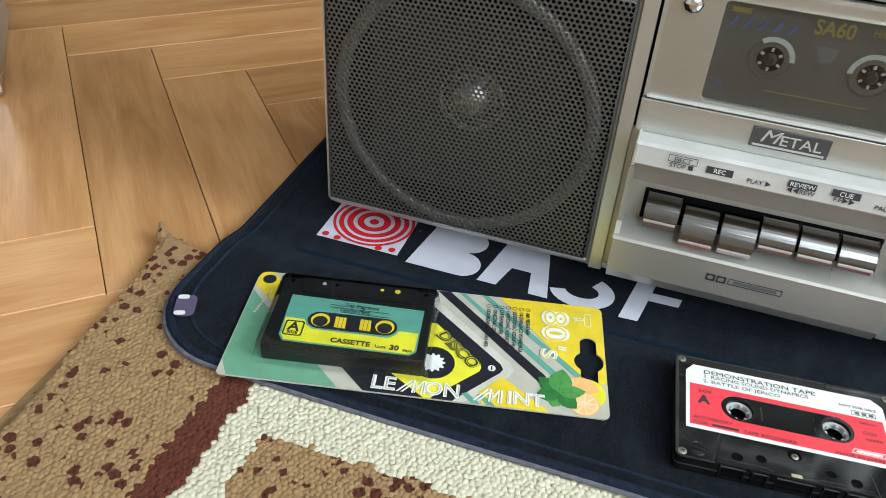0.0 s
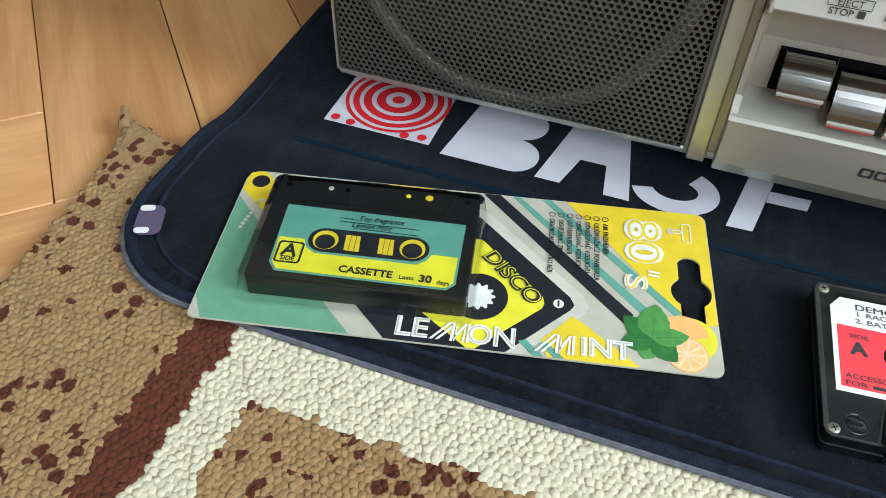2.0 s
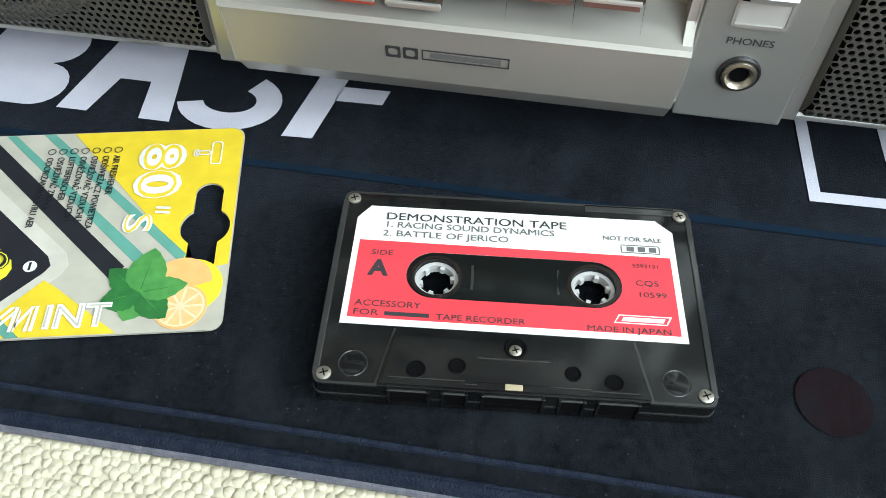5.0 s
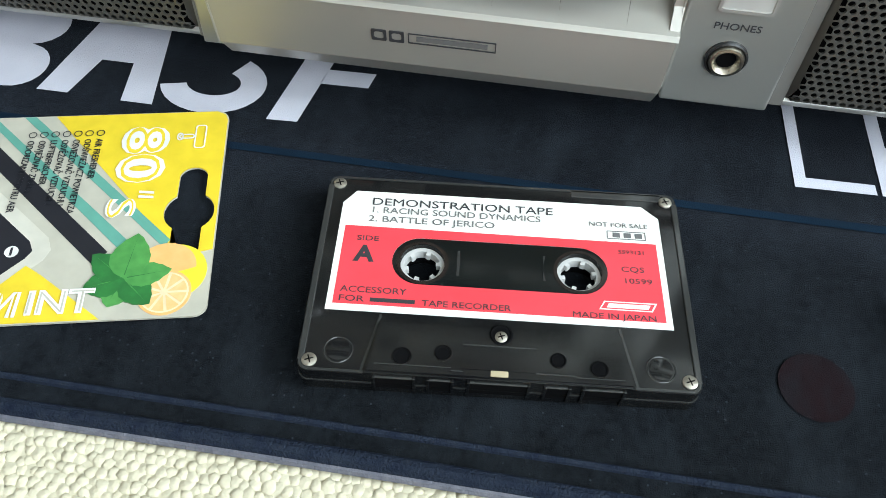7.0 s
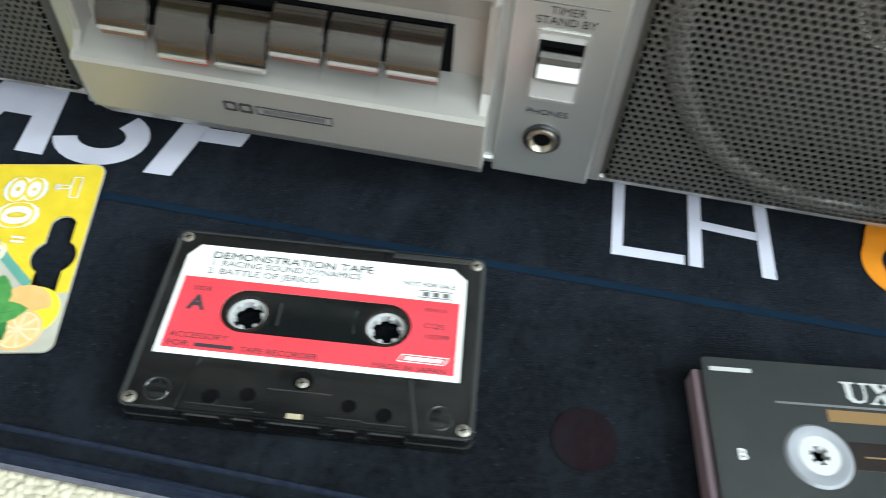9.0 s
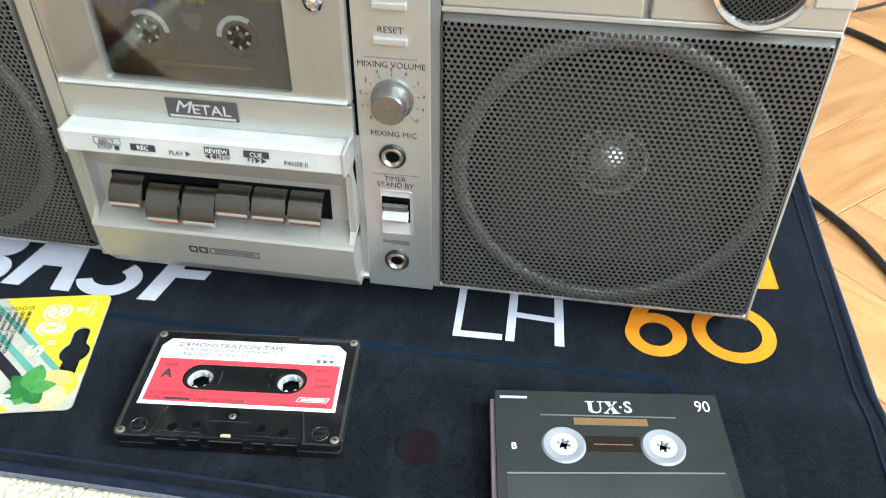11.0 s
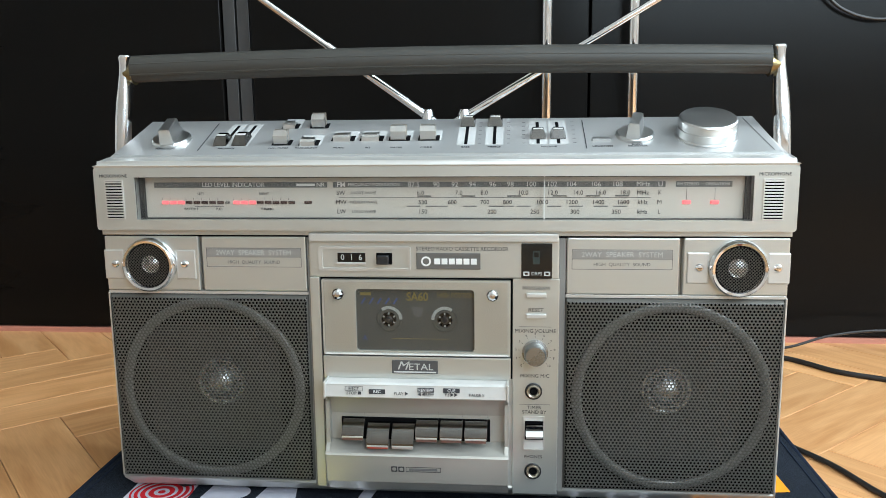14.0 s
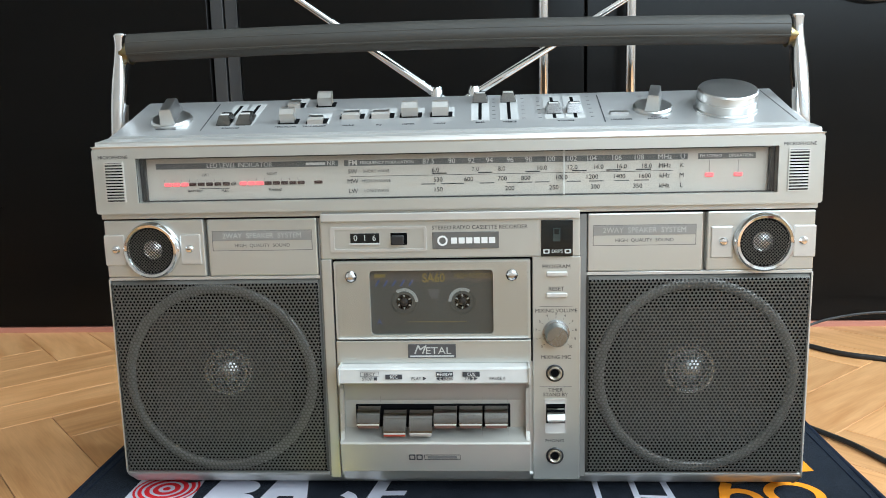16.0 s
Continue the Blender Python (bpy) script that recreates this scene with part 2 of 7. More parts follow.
def fill(outer, holes=(), z0=0.0, z1=0.0003):
    """A flat plate with holes; outlines in metres."""
    bm = bmesh.new()
    edges = []
    for loop in (outer, *holes):
        vs = [bm.verts.new((x, y, z0)) for x, y in loop]
        edges += [bm.edges.new((a, b)) for a, b in zip(vs, vs[1:] + vs[:1])]
    bmesh.ops.triangle_fill(bm, use_beauty=True, edges=edges)
    r = bmesh.ops.extrude_face_region(bm, geom=list(bm.faces))
    bmesh.ops.translate(bm, vec=(0, 0, z1 - z0), verts=[v for v in r["geom"] if isinstance(v, bmesh.types.BMVert)])
    bmesh.ops.recalc_face_normals(bm, faces=bm.faces)
    return bm


# ---- setting ----
FLOOR_Z = -0.007


def structure(name, bm, material, label, category):
    return tagged(part(name, bm, material), label, category, kind="structure")


structure("ceiling", box(-2.2, 1.9, -1.3, 0.86, 2.5, 2.6), CEILP, "plain white painted ceiling of the room", "ceiling")
structure("wall_north", box(-2.3, 2.0, 0.86, 0.96, -0.1, 2.6), WALLP, "plain pale painted wall behind the black wardrobes", "wall")
structure("wall_west", box(-2.3, -2.2, -1.3, 0.86, -0.1, 2.6), WALLP, "plain pale painted side wall of the room", "wall")
# east wall, left open for the added side window
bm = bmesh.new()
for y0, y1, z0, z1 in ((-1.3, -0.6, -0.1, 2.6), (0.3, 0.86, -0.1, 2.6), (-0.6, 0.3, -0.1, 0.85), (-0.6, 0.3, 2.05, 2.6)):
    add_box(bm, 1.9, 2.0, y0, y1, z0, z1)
structure("wall_east", bm, WALLP, "plain pale painted side wall with an opening for the added window", "wall")
bm = bmesh.new()
add_box(bm, -2.3, 0.19, -1.4, -1.3, -0.1, 2.6)
add_box(bm, 1.89, 2.0, -1.4, -1.3, -0.1, 2.6)
add_box(bm, 0.19, 1.89, -1.4, -1.3, -0.1, 0.50)
add_box(bm, 0.19, 1.89, -1.4, -1.3, 2.25, 2.6)
structure("wall_south", bm, WALLP, "plain pale painted wall with a window opening", "wall")

# ---- floor: oak parquet laid in herringbone ----
def oak():
    m = bpy.data.materials.new("oiled_oak")
    m.use_nodes = True
    nt = m.node_tree
    b = nt.nodes["Principled BSDF"]
    tc, info = nt.nodes.new("ShaderNodeTexCoord"), nt.nodes.new("ShaderNodeObjectInfo")
    shift = nt.nodes.new("ShaderNodeVectorMath")
    shift.operation = "MULTIPLY_ADD"
    comb = nt.nodes.new("ShaderNodeCombineXYZ")
    for k in range(3):
        nt.links.new(info.outputs["Random"], comb.inputs[k])
    nt.links.new(comb.outputs[0], shift.inputs[0])
    shift.inputs[1].default_value = (9.0, 5.0, 3.0)
    nt.links.new(tc.outputs["Object"], shift.inputs[2])
    mp = nt.nodes.new("ShaderNodeMapping")
    mp.inputs["Scale"].default_value = (1.0, 7.0, 1.0)
    nt.links.new(shift.outputs[0], mp.inputs[0])
    wave = nt.nodes.new("ShaderNodeTexNoise")
    wave.inputs["Scale"].default_value, wave.inputs["Detail"].default_value, wave.inputs["Distortion"].default_value = 5.0, 6, 1.6
    nt.links.new(mp.outputs[0], wave.inputs["Vector"])
    grain = nt.nodes.new("ShaderNodeTexNoise")
    grain.inputs["Scale"].default_value, grain.inputs["Detail"].default_value = 60, 5
    mp2 = nt.nodes.new("ShaderNodeMapping")
    mp2.inputs["Scale"].default_value = (0.6, 14.0, 1.0)
    nt.links.new(shift.outputs[0], mp2.inputs[0])
    nt.links.new(mp2.outputs[0], grain.inputs["Vector"])
    ramp = nt.nodes.new("ShaderNodeValToRGB")
    e = ramp.color_ramp.elements
    e[0].position, e[0].color = 0.32, (0.50, 0.235, 0.086, 1)
    e[1].position, e[1].color = 0.68, (0.69, 0.375, 0.165, 1)
    nt.links.new(wave.outputs[0], ramp.inputs[0])
    mix = nt.nodes.new("ShaderNodeMix")
    mix.data_type, mix.blend_type = "RGBA", "MULTIPLY"
    mix.inputs[0].default_value = 0.22
    r2 = nt.nodes.new("ShaderNodeValToRGB")
    r2.color_ramp.elements[0].position, r2.color_ramp.elements[1].position = 0.35, 0.6
    r2.color_ramp.elements[0].color = (0.62, 0.55, 0.48, 1)
    nt.links.new(grain.outputs[0], r2.inputs[0])
    nt.links.new(ramp.outputs[0], mix.inputs[6])
    nt.links.new(r2.outputs[0], mix.inputs[7])
    hsv = nt.nodes.new("ShaderNodeHueSaturation")
    mr = nt.nodes.new("ShaderNodeMapRange")
    mr.inputs[3].default_value, mr.inputs[4].default_value = 0.84, 1.14
    nt.links.new(info.outputs["Random"], mr.inputs[0])
    nt.links.new(mr.outputs[0], hsv.inputs["Value"])
    nt.links.new(mix.outputs[2], hsv.inputs["Color"])
    nt.links.new(hsv.outputs[0], b.inputs["Base Color"])
    b.inputs["Roughness"].default_value = 0.34
    bp = nt.nodes.new("ShaderNodeBump")
    bp.inputs["Strength"].default_value, bp.inputs["Distance"].default_value = 0.15, 0.0006
    nt.links.new(grain.outputs[0], bp.inputs["Height"])
    nt.links.new(bp.outputs[0], b.inputs["Normal"])
    return m


OAK = oak()
SEAM = surf("dark_floor_joint", (0.035, 0.02, 0.01), 0.9)
floor = structure("floor", box(-2.2, 1.9, -1.3, 0.86, -0.1, FLOOR_Z - 0.002), SEAM, "honey-coloured oak parquet floor laid in herringbone", "floor")
PW, PL, PGAP = 0.0667, 0.322, 0.0003
PLANK_TURN = Matrix.Rotation(radians(-47.5), 4, "Z")


def plank_mesh():
    bm = box(PGAP, PL - PGAP, PGAP, PW - PGAP, -0.012, 0.0)
    top = [e for e in bm.edges if all(v.co.z > -0.001 for v in e.verts)]
    bmesh.ops.bevel(bm, geom=top, offset=0.0005, segments=1, affect="EDGES")
    me = bpy.data.meshes.new("plank")
    bm.to_mesh(me)
    bm.free()
    me.materials.append(OAK)
    return me


PLANK = plank_mesh()
planks = []
for i in range(-60, 61):
    for j in range(-8, 9):
        u, v = -0.2239 - PL + i * PW + j * PL, -0.3127 - PW + i * PW - j * PL
        planks.append(PLANK_TURN @ Matrix.Translation((u, v, FLOOR_Z)))
        planks.append(PLANK_TURN @ Matrix.Translation((u + PL + PW, v + PW - PL, FLOOR_Z)) @ Matrix.Rotation(radians(90), 4, "Z"))
spots = [(m @ Vector((PL / 2, PW / 2, 0)), m) for m in planks]
spots = [(c, m) for c, m in spots if -2.15 < c.x < 1.86 and -1.27 < c.y < 0.82]
spots.sort(key=lambda s: (s[0] - Vector((0.0, 0.15, 0))).length)
for c, m in spots[:300]:
    ob = new("plank", PLANK)
    ob.parent = floor
    ob.matrix_local = m
rest = bmesh.new()
for c, m in spots[300:]:
    add_box(rest, PGAP, PL - PGAP, PGAP, PW - PGAP, -0.012, 0.0)
    bmesh.ops.transform(rest, matrix=m, verts=rest.verts[-8:])
tagged(part("far_planks", rest, OAK, floor), kind="stuff")

# ---- black wardrobe behind ----
CAB_Y = 0.50
EDGE = surf("grey_edge_band", (0.035, 0.034, 0.034), 0.4, 0, scale=10)
PLINTH = surf("reddish_wood_strip", (0.48, 0.20, 0.14), 0.5, 0, scale=30, stretch=(0.2, 1, 1))


def wardrobe(x0, x1, doors, label):
    t = thing("wardrobe", label, "wardrobe", "black wardrobe units", pose(x0, CAB_Y, FLOOR_Z))
    w = x1 - x0
    part("carcass", box(0, w, 0.03, 0.355, 0.004, 2.0), CABINET, t)
    part("side_panel", box(0.0004, 0.0166, 0.004, 0.034, 0.004, 2.0, 0.0006), EDGE, t, "dark grey edge-banded side panel")
    part("side_panel", box(w - 0.0166, w - 0.0004, 0.004, 0.034, 0.004, 2.0, 0.0006), EDGE, t, "dark grey edge-banded side panel")
    part("plinth", box(0, w, -0.002, 0.034, 0.0, 0.007), PLINTH, t, "thin reddish-brown wooden plinth strip")
    for a, b, hx in doors:
        d = part("door", box(a - x0, b - x0, 0.0, 0.018, 0.0085, 1.99, 0.0012), CABINET, t)
        if hx is not None:
            h = hx - x0
            bar = [(h, 0.0, 0.262), (h, -0.022, 0.262), (h, -0.035, 0.268), (h, -0.04, 0.282), (h, -0.04, 0.50), (h, -0.04, 0.83), (h, -0.035, 0.844), (h, -0.022, 0.85), (h, 0.0, 0.85)]
            part("handle", tube(bar, 0.0068, 16), CHROME, d, "long chrome bar handle", smooth=True)
    return t


wardrobe(-1.25, -0.3135, [(-1.232, -0.333, None)], "glossy black-brown wardrobe with a plain door, standing on the parquet")
wardrobe(-0.3115, 0.63, [(-0.2925, 0.1508, 0.0965), (0.1535, 0.612, 0.2021)], "glossy black-brown double wardrobe with long chrome bar handles")
wardrobe(0.632, 1.45, [(0.65, 1.43, None)], "glossy black-brown wardrobe with a plain door, standing on the parquet")

# ---- window behind the viewer ----
FRAMEW = surf("white_window_paint", (0.78, 0.78, 0.76), 0.4)
win = tagged(new("window_1"), "tall white-framed window giving the room its daylight", "window", kind="structure")
win.matrix_world = pose(1.04, -1.35, 1.375, 0, 0, 0)
for nm, bx in (("window_frame", (-0.85, 0.85, -0.03, 0.03, 0.815, 0.875)), ("window_frame", (-0.85, 0.85, -0.03, 0.03, -0.875, -0.815)), ("window_frame", (-0.85, -0.80, -0.03, 0.03, -0.815, 0.815)),
               ("window_frame", (0.80, 0.85, -0.03, 0.03, -0.815, 0.815)), ("window_sill", (-0.9, 0.9, -0.02, 0.09, -0.915, -0.876))):
    part(nm, box(*bx, 0.004), FRAMEW, win)

# frame of the added side window, out of view in the east wall
win = tagged(new("added_window_2"), "unseen white-framed side window, added to brighten the right of the room", "window", kind="structure")
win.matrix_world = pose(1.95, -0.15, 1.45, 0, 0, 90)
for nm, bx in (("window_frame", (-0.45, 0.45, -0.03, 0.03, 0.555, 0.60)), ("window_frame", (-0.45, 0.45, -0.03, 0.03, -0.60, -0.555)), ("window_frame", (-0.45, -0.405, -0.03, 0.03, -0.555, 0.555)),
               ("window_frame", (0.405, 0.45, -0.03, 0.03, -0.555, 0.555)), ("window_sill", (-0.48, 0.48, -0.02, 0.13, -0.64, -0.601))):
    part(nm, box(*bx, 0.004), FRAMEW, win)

# ---- rug with a woven border ----
def wool(name, c1, c2, spots=None):
    """Tufted pile; with spots, scattered round knots of a second colour."""
    m = surf(name, c1, 0.97, 0, col2=c2, scale=170, var=0.9)
    nt = m.node_tree
    b = nt.nodes["Principled BSDF"]
    b.inputs["Sheen Weight"].default_value, b.inputs["Sheen Roughness"].default_value = 0.04, 0.6
    b.inputs["Specular IOR Level"].default_value = 0.1
    tc = nt.nodes.new("ShaderNodeTexCoord")
    wob = nt.nodes.new("ShaderNodeTexNoise")
    wob.inputs["Scale"].default_value, wob.inputs["Detail"].default_value = 420, 2
    nt.links.new(tc.outputs["Object"], wob.inputs["Vector"])
    warp = nt.nodes.new("ShaderNodeVectorMath")
    warp.operation = "MULTIPLY_ADD"
    warp.inputs[1].default_value = (0.0011, 0.0011, 0.0)
    nt.links.new(wob.outputs["Color"], warp.inputs[0])
    nt.links.new(tc.outputs["Object"], warp.inputs[2])
    tuft = nt.nodes.new("ShaderNodeTexVoronoi")
    tuft.feature = "SMOOTH_F1"
    tuft.inputs["Smoothness"].default_value = 0.5
    tuft.inputs["Scale"].default_value = 410
    nt.links.new(warp.outputs[0], tuft.inputs["Vector"])
    fuzz = nt.nodes.new("ShaderNodeTexNoise")
    fuzz.inputs["Scale"].default_value, fuzz.inputs["Detail"].default_value = 1300, 4
    nt.links.new(tc.outputs["Object"], fuzz.inputs["Vector"])
    high = nt.nodes.new("ShaderNodeMath")
    high.operation = "MULTIPLY_ADD"
    high.inputs[1].default_value = -2.2
    nt.links.new(tuft.outputs["Distance"], high.inputs[0])
    nt.links.new(fuzz.outputs[0], high.inputs[2])
    bp = nt.nodes.new("ShaderNodeBump")
    bp.inputs["Strength"].default_value, bp.inputs["Distance"].default_value = 0.30, 0.0007
    nt.links.new(high.outputs[0], bp.inputs["Height"])
    nt.links.new(bp.outputs[0], b.inputs["Normal"])
    if spots:
        source = b.inputs["Base Color"].links[0].from_socket
        knot = nt.nodes.new("ShaderNodeTexVoronoi")
        knot.inputs["Scale"].default_value = 170
        flat_xy = nt.nodes.new("ShaderNodeVectorMath")
        flat_xy.operation = "MULTIPLY"
        flat_xy.inputs[1].default_value = (1, 1, 0)
        nt.links.new(warp.outputs[0], flat_xy.inputs[0])
        nt.links.new(flat_xy.outputs[0], knot.inputs["Vector"])
        herd = nt.nodes.new("ShaderNodeTexNoise")
        herd.inputs["Scale"].default_value, herd.inputs["Detail"].default_value = 62, 1
        nt.links.new(tc.outputs["Object"], herd.inputs["Vector"])
        sep = nt.nodes.new("ShaderNodeSeparateColor")
        nt.links.new(knot.outputs["Color"], sep.inputs[0])
        add = nt.nodes.new("ShaderNodeMath")
        add.operation = "MULTIPLY_ADD"
        add.inputs[1].default_value = 1.5
        nt.links.new(herd.outputs[0], add.inputs[0])
        nt.links.new(sep.outputs[0], add.inputs[2])
        pick = nt.nodes.new("ShaderNodeMath")
        pick.operation = "GREATER_THAN"
        pick.inputs[1].default_value = 1.46
        nt.links.new(add.outputs[0], pick.inputs[0])
        near = nt.nodes.new("ShaderNodeMapRange")
        near.inputs[1].default_value, near.inputs[2].default_value = 0.80, 0.73
        ragged = nt.nodes.new("ShaderNodeMath")
        ragged.operation = "MULTIPLY_ADD"
        ragged.inputs[1].default_value = 0.55
        nt.links.new(wob.outputs[0], ragged.inputs[0])
        nt.links.new(knot.outputs["Distance"], ragged.inputs[2])
        nt.links.new(ragged.outputs[0], near.inputs[0])
        both = nt.nodes.new("ShaderNodeMath")
        both.operation = "MULTIPLY"
        nt.links.new(pick.outputs[0], both.inputs[0])
        nt.links.new(near.outputs[0], both.inputs[1])
        mix = nt.nodes.new("ShaderNodeMix")
        mix.data_type = "RGBA"
        mix.inputs[7].default_value = (*spots, 1)
        nt.links.new(both.outputs[0], mix.inputs[0])
        nt.links.new(source, mix.inputs[6])
        nt.links.new(mix.outputs[2], b.inputs["Base Color"])
    return m


BEIGE = wool("beige_wool", (0.35, 0.22, 0.105), (0.25, 0.15, 0.07), (0.085, 0.024, 0.013))
BROWN = wool("brown_wool", (0.12, 0.034, 0.019), (0.08, 0.022, 0.012))
CREAM = wool("cream_wool", (0.62, 0.575, 0.435), (0.53, 0.485, 0.36))
rug = thing("rug", "beige wool rug with brown flecks and cream border on parquet", "rug")
RUG_TOP = 0.0005


def rug_edge(y):
    """The left rim of the rug, which flares out at its far corner."""
    return -0.3165 - 0.020 * max(0.0, (y + 0.20) / 0.165) ** 2 + 0.0015 * math.sin(60 * y)


def rug_back(x):
    return -0.037 - 0.012 * math.exp(-((x + 0.30) / 0.03) ** 2) + 0.001 * math.sin(45 * x)


def rug_zone(x, y):
    j = 0.0018 * noise.noise((x * 260, y * 260, 3.0)) + 0.0038 * noise.noise((x * 95, y * 95, 7.0))
    u, v = x + j, y + j
    if u < -0.2425 or u > 0.332:
        return 0
    if u < -0.2265:
        return 1
    if u > 0.3055:
        return 3
    if u < -0.2085 or v > -0.1545:
        return 2
    return 0


def build_rug():
    xs = list(np.arange(0.0, 0.30, 0.0010)) + list(np.arange(0.30, 0.60, 0.0045)) + list(np.arange(0.60, 0.765, 0.003))
    ys = list(np.arange(0.0, 0.235, 0.0010)) + list(np.arange(0.235, 0.75, 0.012))
    for zone, (name, mat, label) in enumerate((("beige_field", BEIGE, "beige pile with dark brown flecks"), ("brown_band", BROWN, "dark brown pile band"), ("cream_band", CREAM, "cream pile band"), ("brown_band", BROWN, "dark brown pile band"))):
        verts, faces, index = [], [], {}

        def vert(i, j):
            if (i, j) not in index:
                x, y = xs[i] - 0.333, -ys[j] - 0.036
                k = math.exp(-xs[i] / 0.02)
                x = x + k * (rug_edge(y) + 0.333)
                q = math.exp(-ys[j] / 0.02)
                y = y + q * (rug_back(x) + 0.036)
                h = 0.0003 * noise.noise((x * 330, y * 330, 0.0)) + 0.0003 * noise.noise((x * 640, y * 640, 1.0))
                rim = min(1.0, xs[i] / 0.006, ys[j] / 0.006)
                z = FLOOR_Z + 0.0012 + (RUG_TOP - FLOOR_Z - 0.0012) * rim ** 0.5 + h * rim + 0.002 * math.exp(-((xs[i] / 0.04) ** 2 + (ys[j] / 0.03) ** 2))
                index[i, j] = len(verts)
                verts.append((x, y, z))
            return index[i, j]

        for i in range(len(xs) - 1):
            for j in range(len(ys) - 1):
                cx, cy = xs[i] - 0.333, -ys[j] - 0.036
                if rug_zone(cx, cy) == zone:
                    faces.append((vert(i, j), vert(i, j + 1), vert(i + 1, j + 1), vert(i + 1, j)))
        me = bpy.data.meshes.new(name)
        me.from_pydata(verts, [], faces)
        me.materials.append(mat)
        for p in me.polygons:
            p.use_smooth = True
        ob = new(name, me)
        ob.parent = rug
        ob["label"] = label
    # backing under the pile, with the frayed far corner
    part("backing", prism([(-0.325, -0.78), (0.428, -0.78), (0.428, -0.042), (-0.325, -0.052)], FLOOR_Z, FLOOR_Z + 0.001), BEIGE, rug)
    part("corner_fringe", tube(spline([(-0.331, -0.05, 0.0), (-0.335, -0.044, 0.002), (-0.338, -0.039, 0.003)]), [0.0032] * 8 + [0.0022] * 8 + [0.0008], 8), BEIGE, rug, "frayed turned-up rug corner")


build_rug()


def build_pile():
    """Single knots of the pile where the rug lies open, one mesh for each colour."""
    rnd = random.Random(11)
    sets = {k: ([], []) for k in range(3)}
    step = 0.0026
    for j in range(int(0.245 / step)):
        for i in range(int(0.50 / step)):
            x = -0.3340 + (i + 0.5 * (j % 2)) * step + rnd.uniform(-0.0005, 0.0005)
            y = -0.0420 - j * step + rnd.uniform(-0.0005, 0.0005)
            if x < rug_edge(y) + 0.002 or y > rug_back(x) - 0.002 or (x > -0.280 and y > -0.118) or (x > -0.26 and y > -0.1225):
                continue
            verts, faces = sets[rug_zone(x, y) % 3]
            r, h, turn = rnd.uniform(0.0018, 0.0025), rnd.uniform(0.0008, 0.0014), rnd.uniform(0, 1)
            dx, dy = rnd.uniform(-0.0005, 0.0005), rnd.uniform(-0.0007, 0.0003)
            z, n = RUG_TOP - 0.0004, len(verts)
            for q, up, lean in ((1.0, 0.0, 0.0), (0.80, 0.55, 0.5), (0.42, 0.9, 0.9)):
                for k in range(6):
                    a = 2 * math.pi * (k + turn) / 6
                    w = r * q * rnd.uniform(0.72, 1.28)
                    verts.append((x + dx * lean + w * math.cos(a), y + dy * lean + w * math.sin(a), z + h * up))
            verts.append((x + dx, y + dy, z + h))
            for b in (0, 6):
                faces += [(n + b + k, n + b + (k + 1) % 6, n + b + 6 + (k + 1) % 6, n + b + 6 + k) for k in range(6)]
            faces += [(n + 12 + k, n + 12 + (k + 1) % 6, n + 18) for k in range(6)]
    for k, (name, mat) in enumerate((("beige_pile", BEIGE), ("brown_pile", BROWN), ("cream_pile", CREAM))):
        me = bpy.data.meshes.new(name)
        me.from_pydata(sets[k][0], [], sets[k][1])
        me.materials.append(mat)
        for p in me.polygons:
            p.use_smooth = True
        ob = new(name, me)
        ob.parent = rug
        tagged(ob, kind="stuff")


build_pile()

# ---- printed velour mat ----
def mat_height(x, y):
    s = min(1.0, max(0.0, (-0.018 - y) / 0.03))
    return 0.005 * s * s * (3 - 2 * s)


mat = thing("doormat", "navy velour mat with white and orange print, lying over the rug", "mat")
MX0, MX1, MY0, MY1 = -0.2945, 0.3085, -0.1268, 0.268


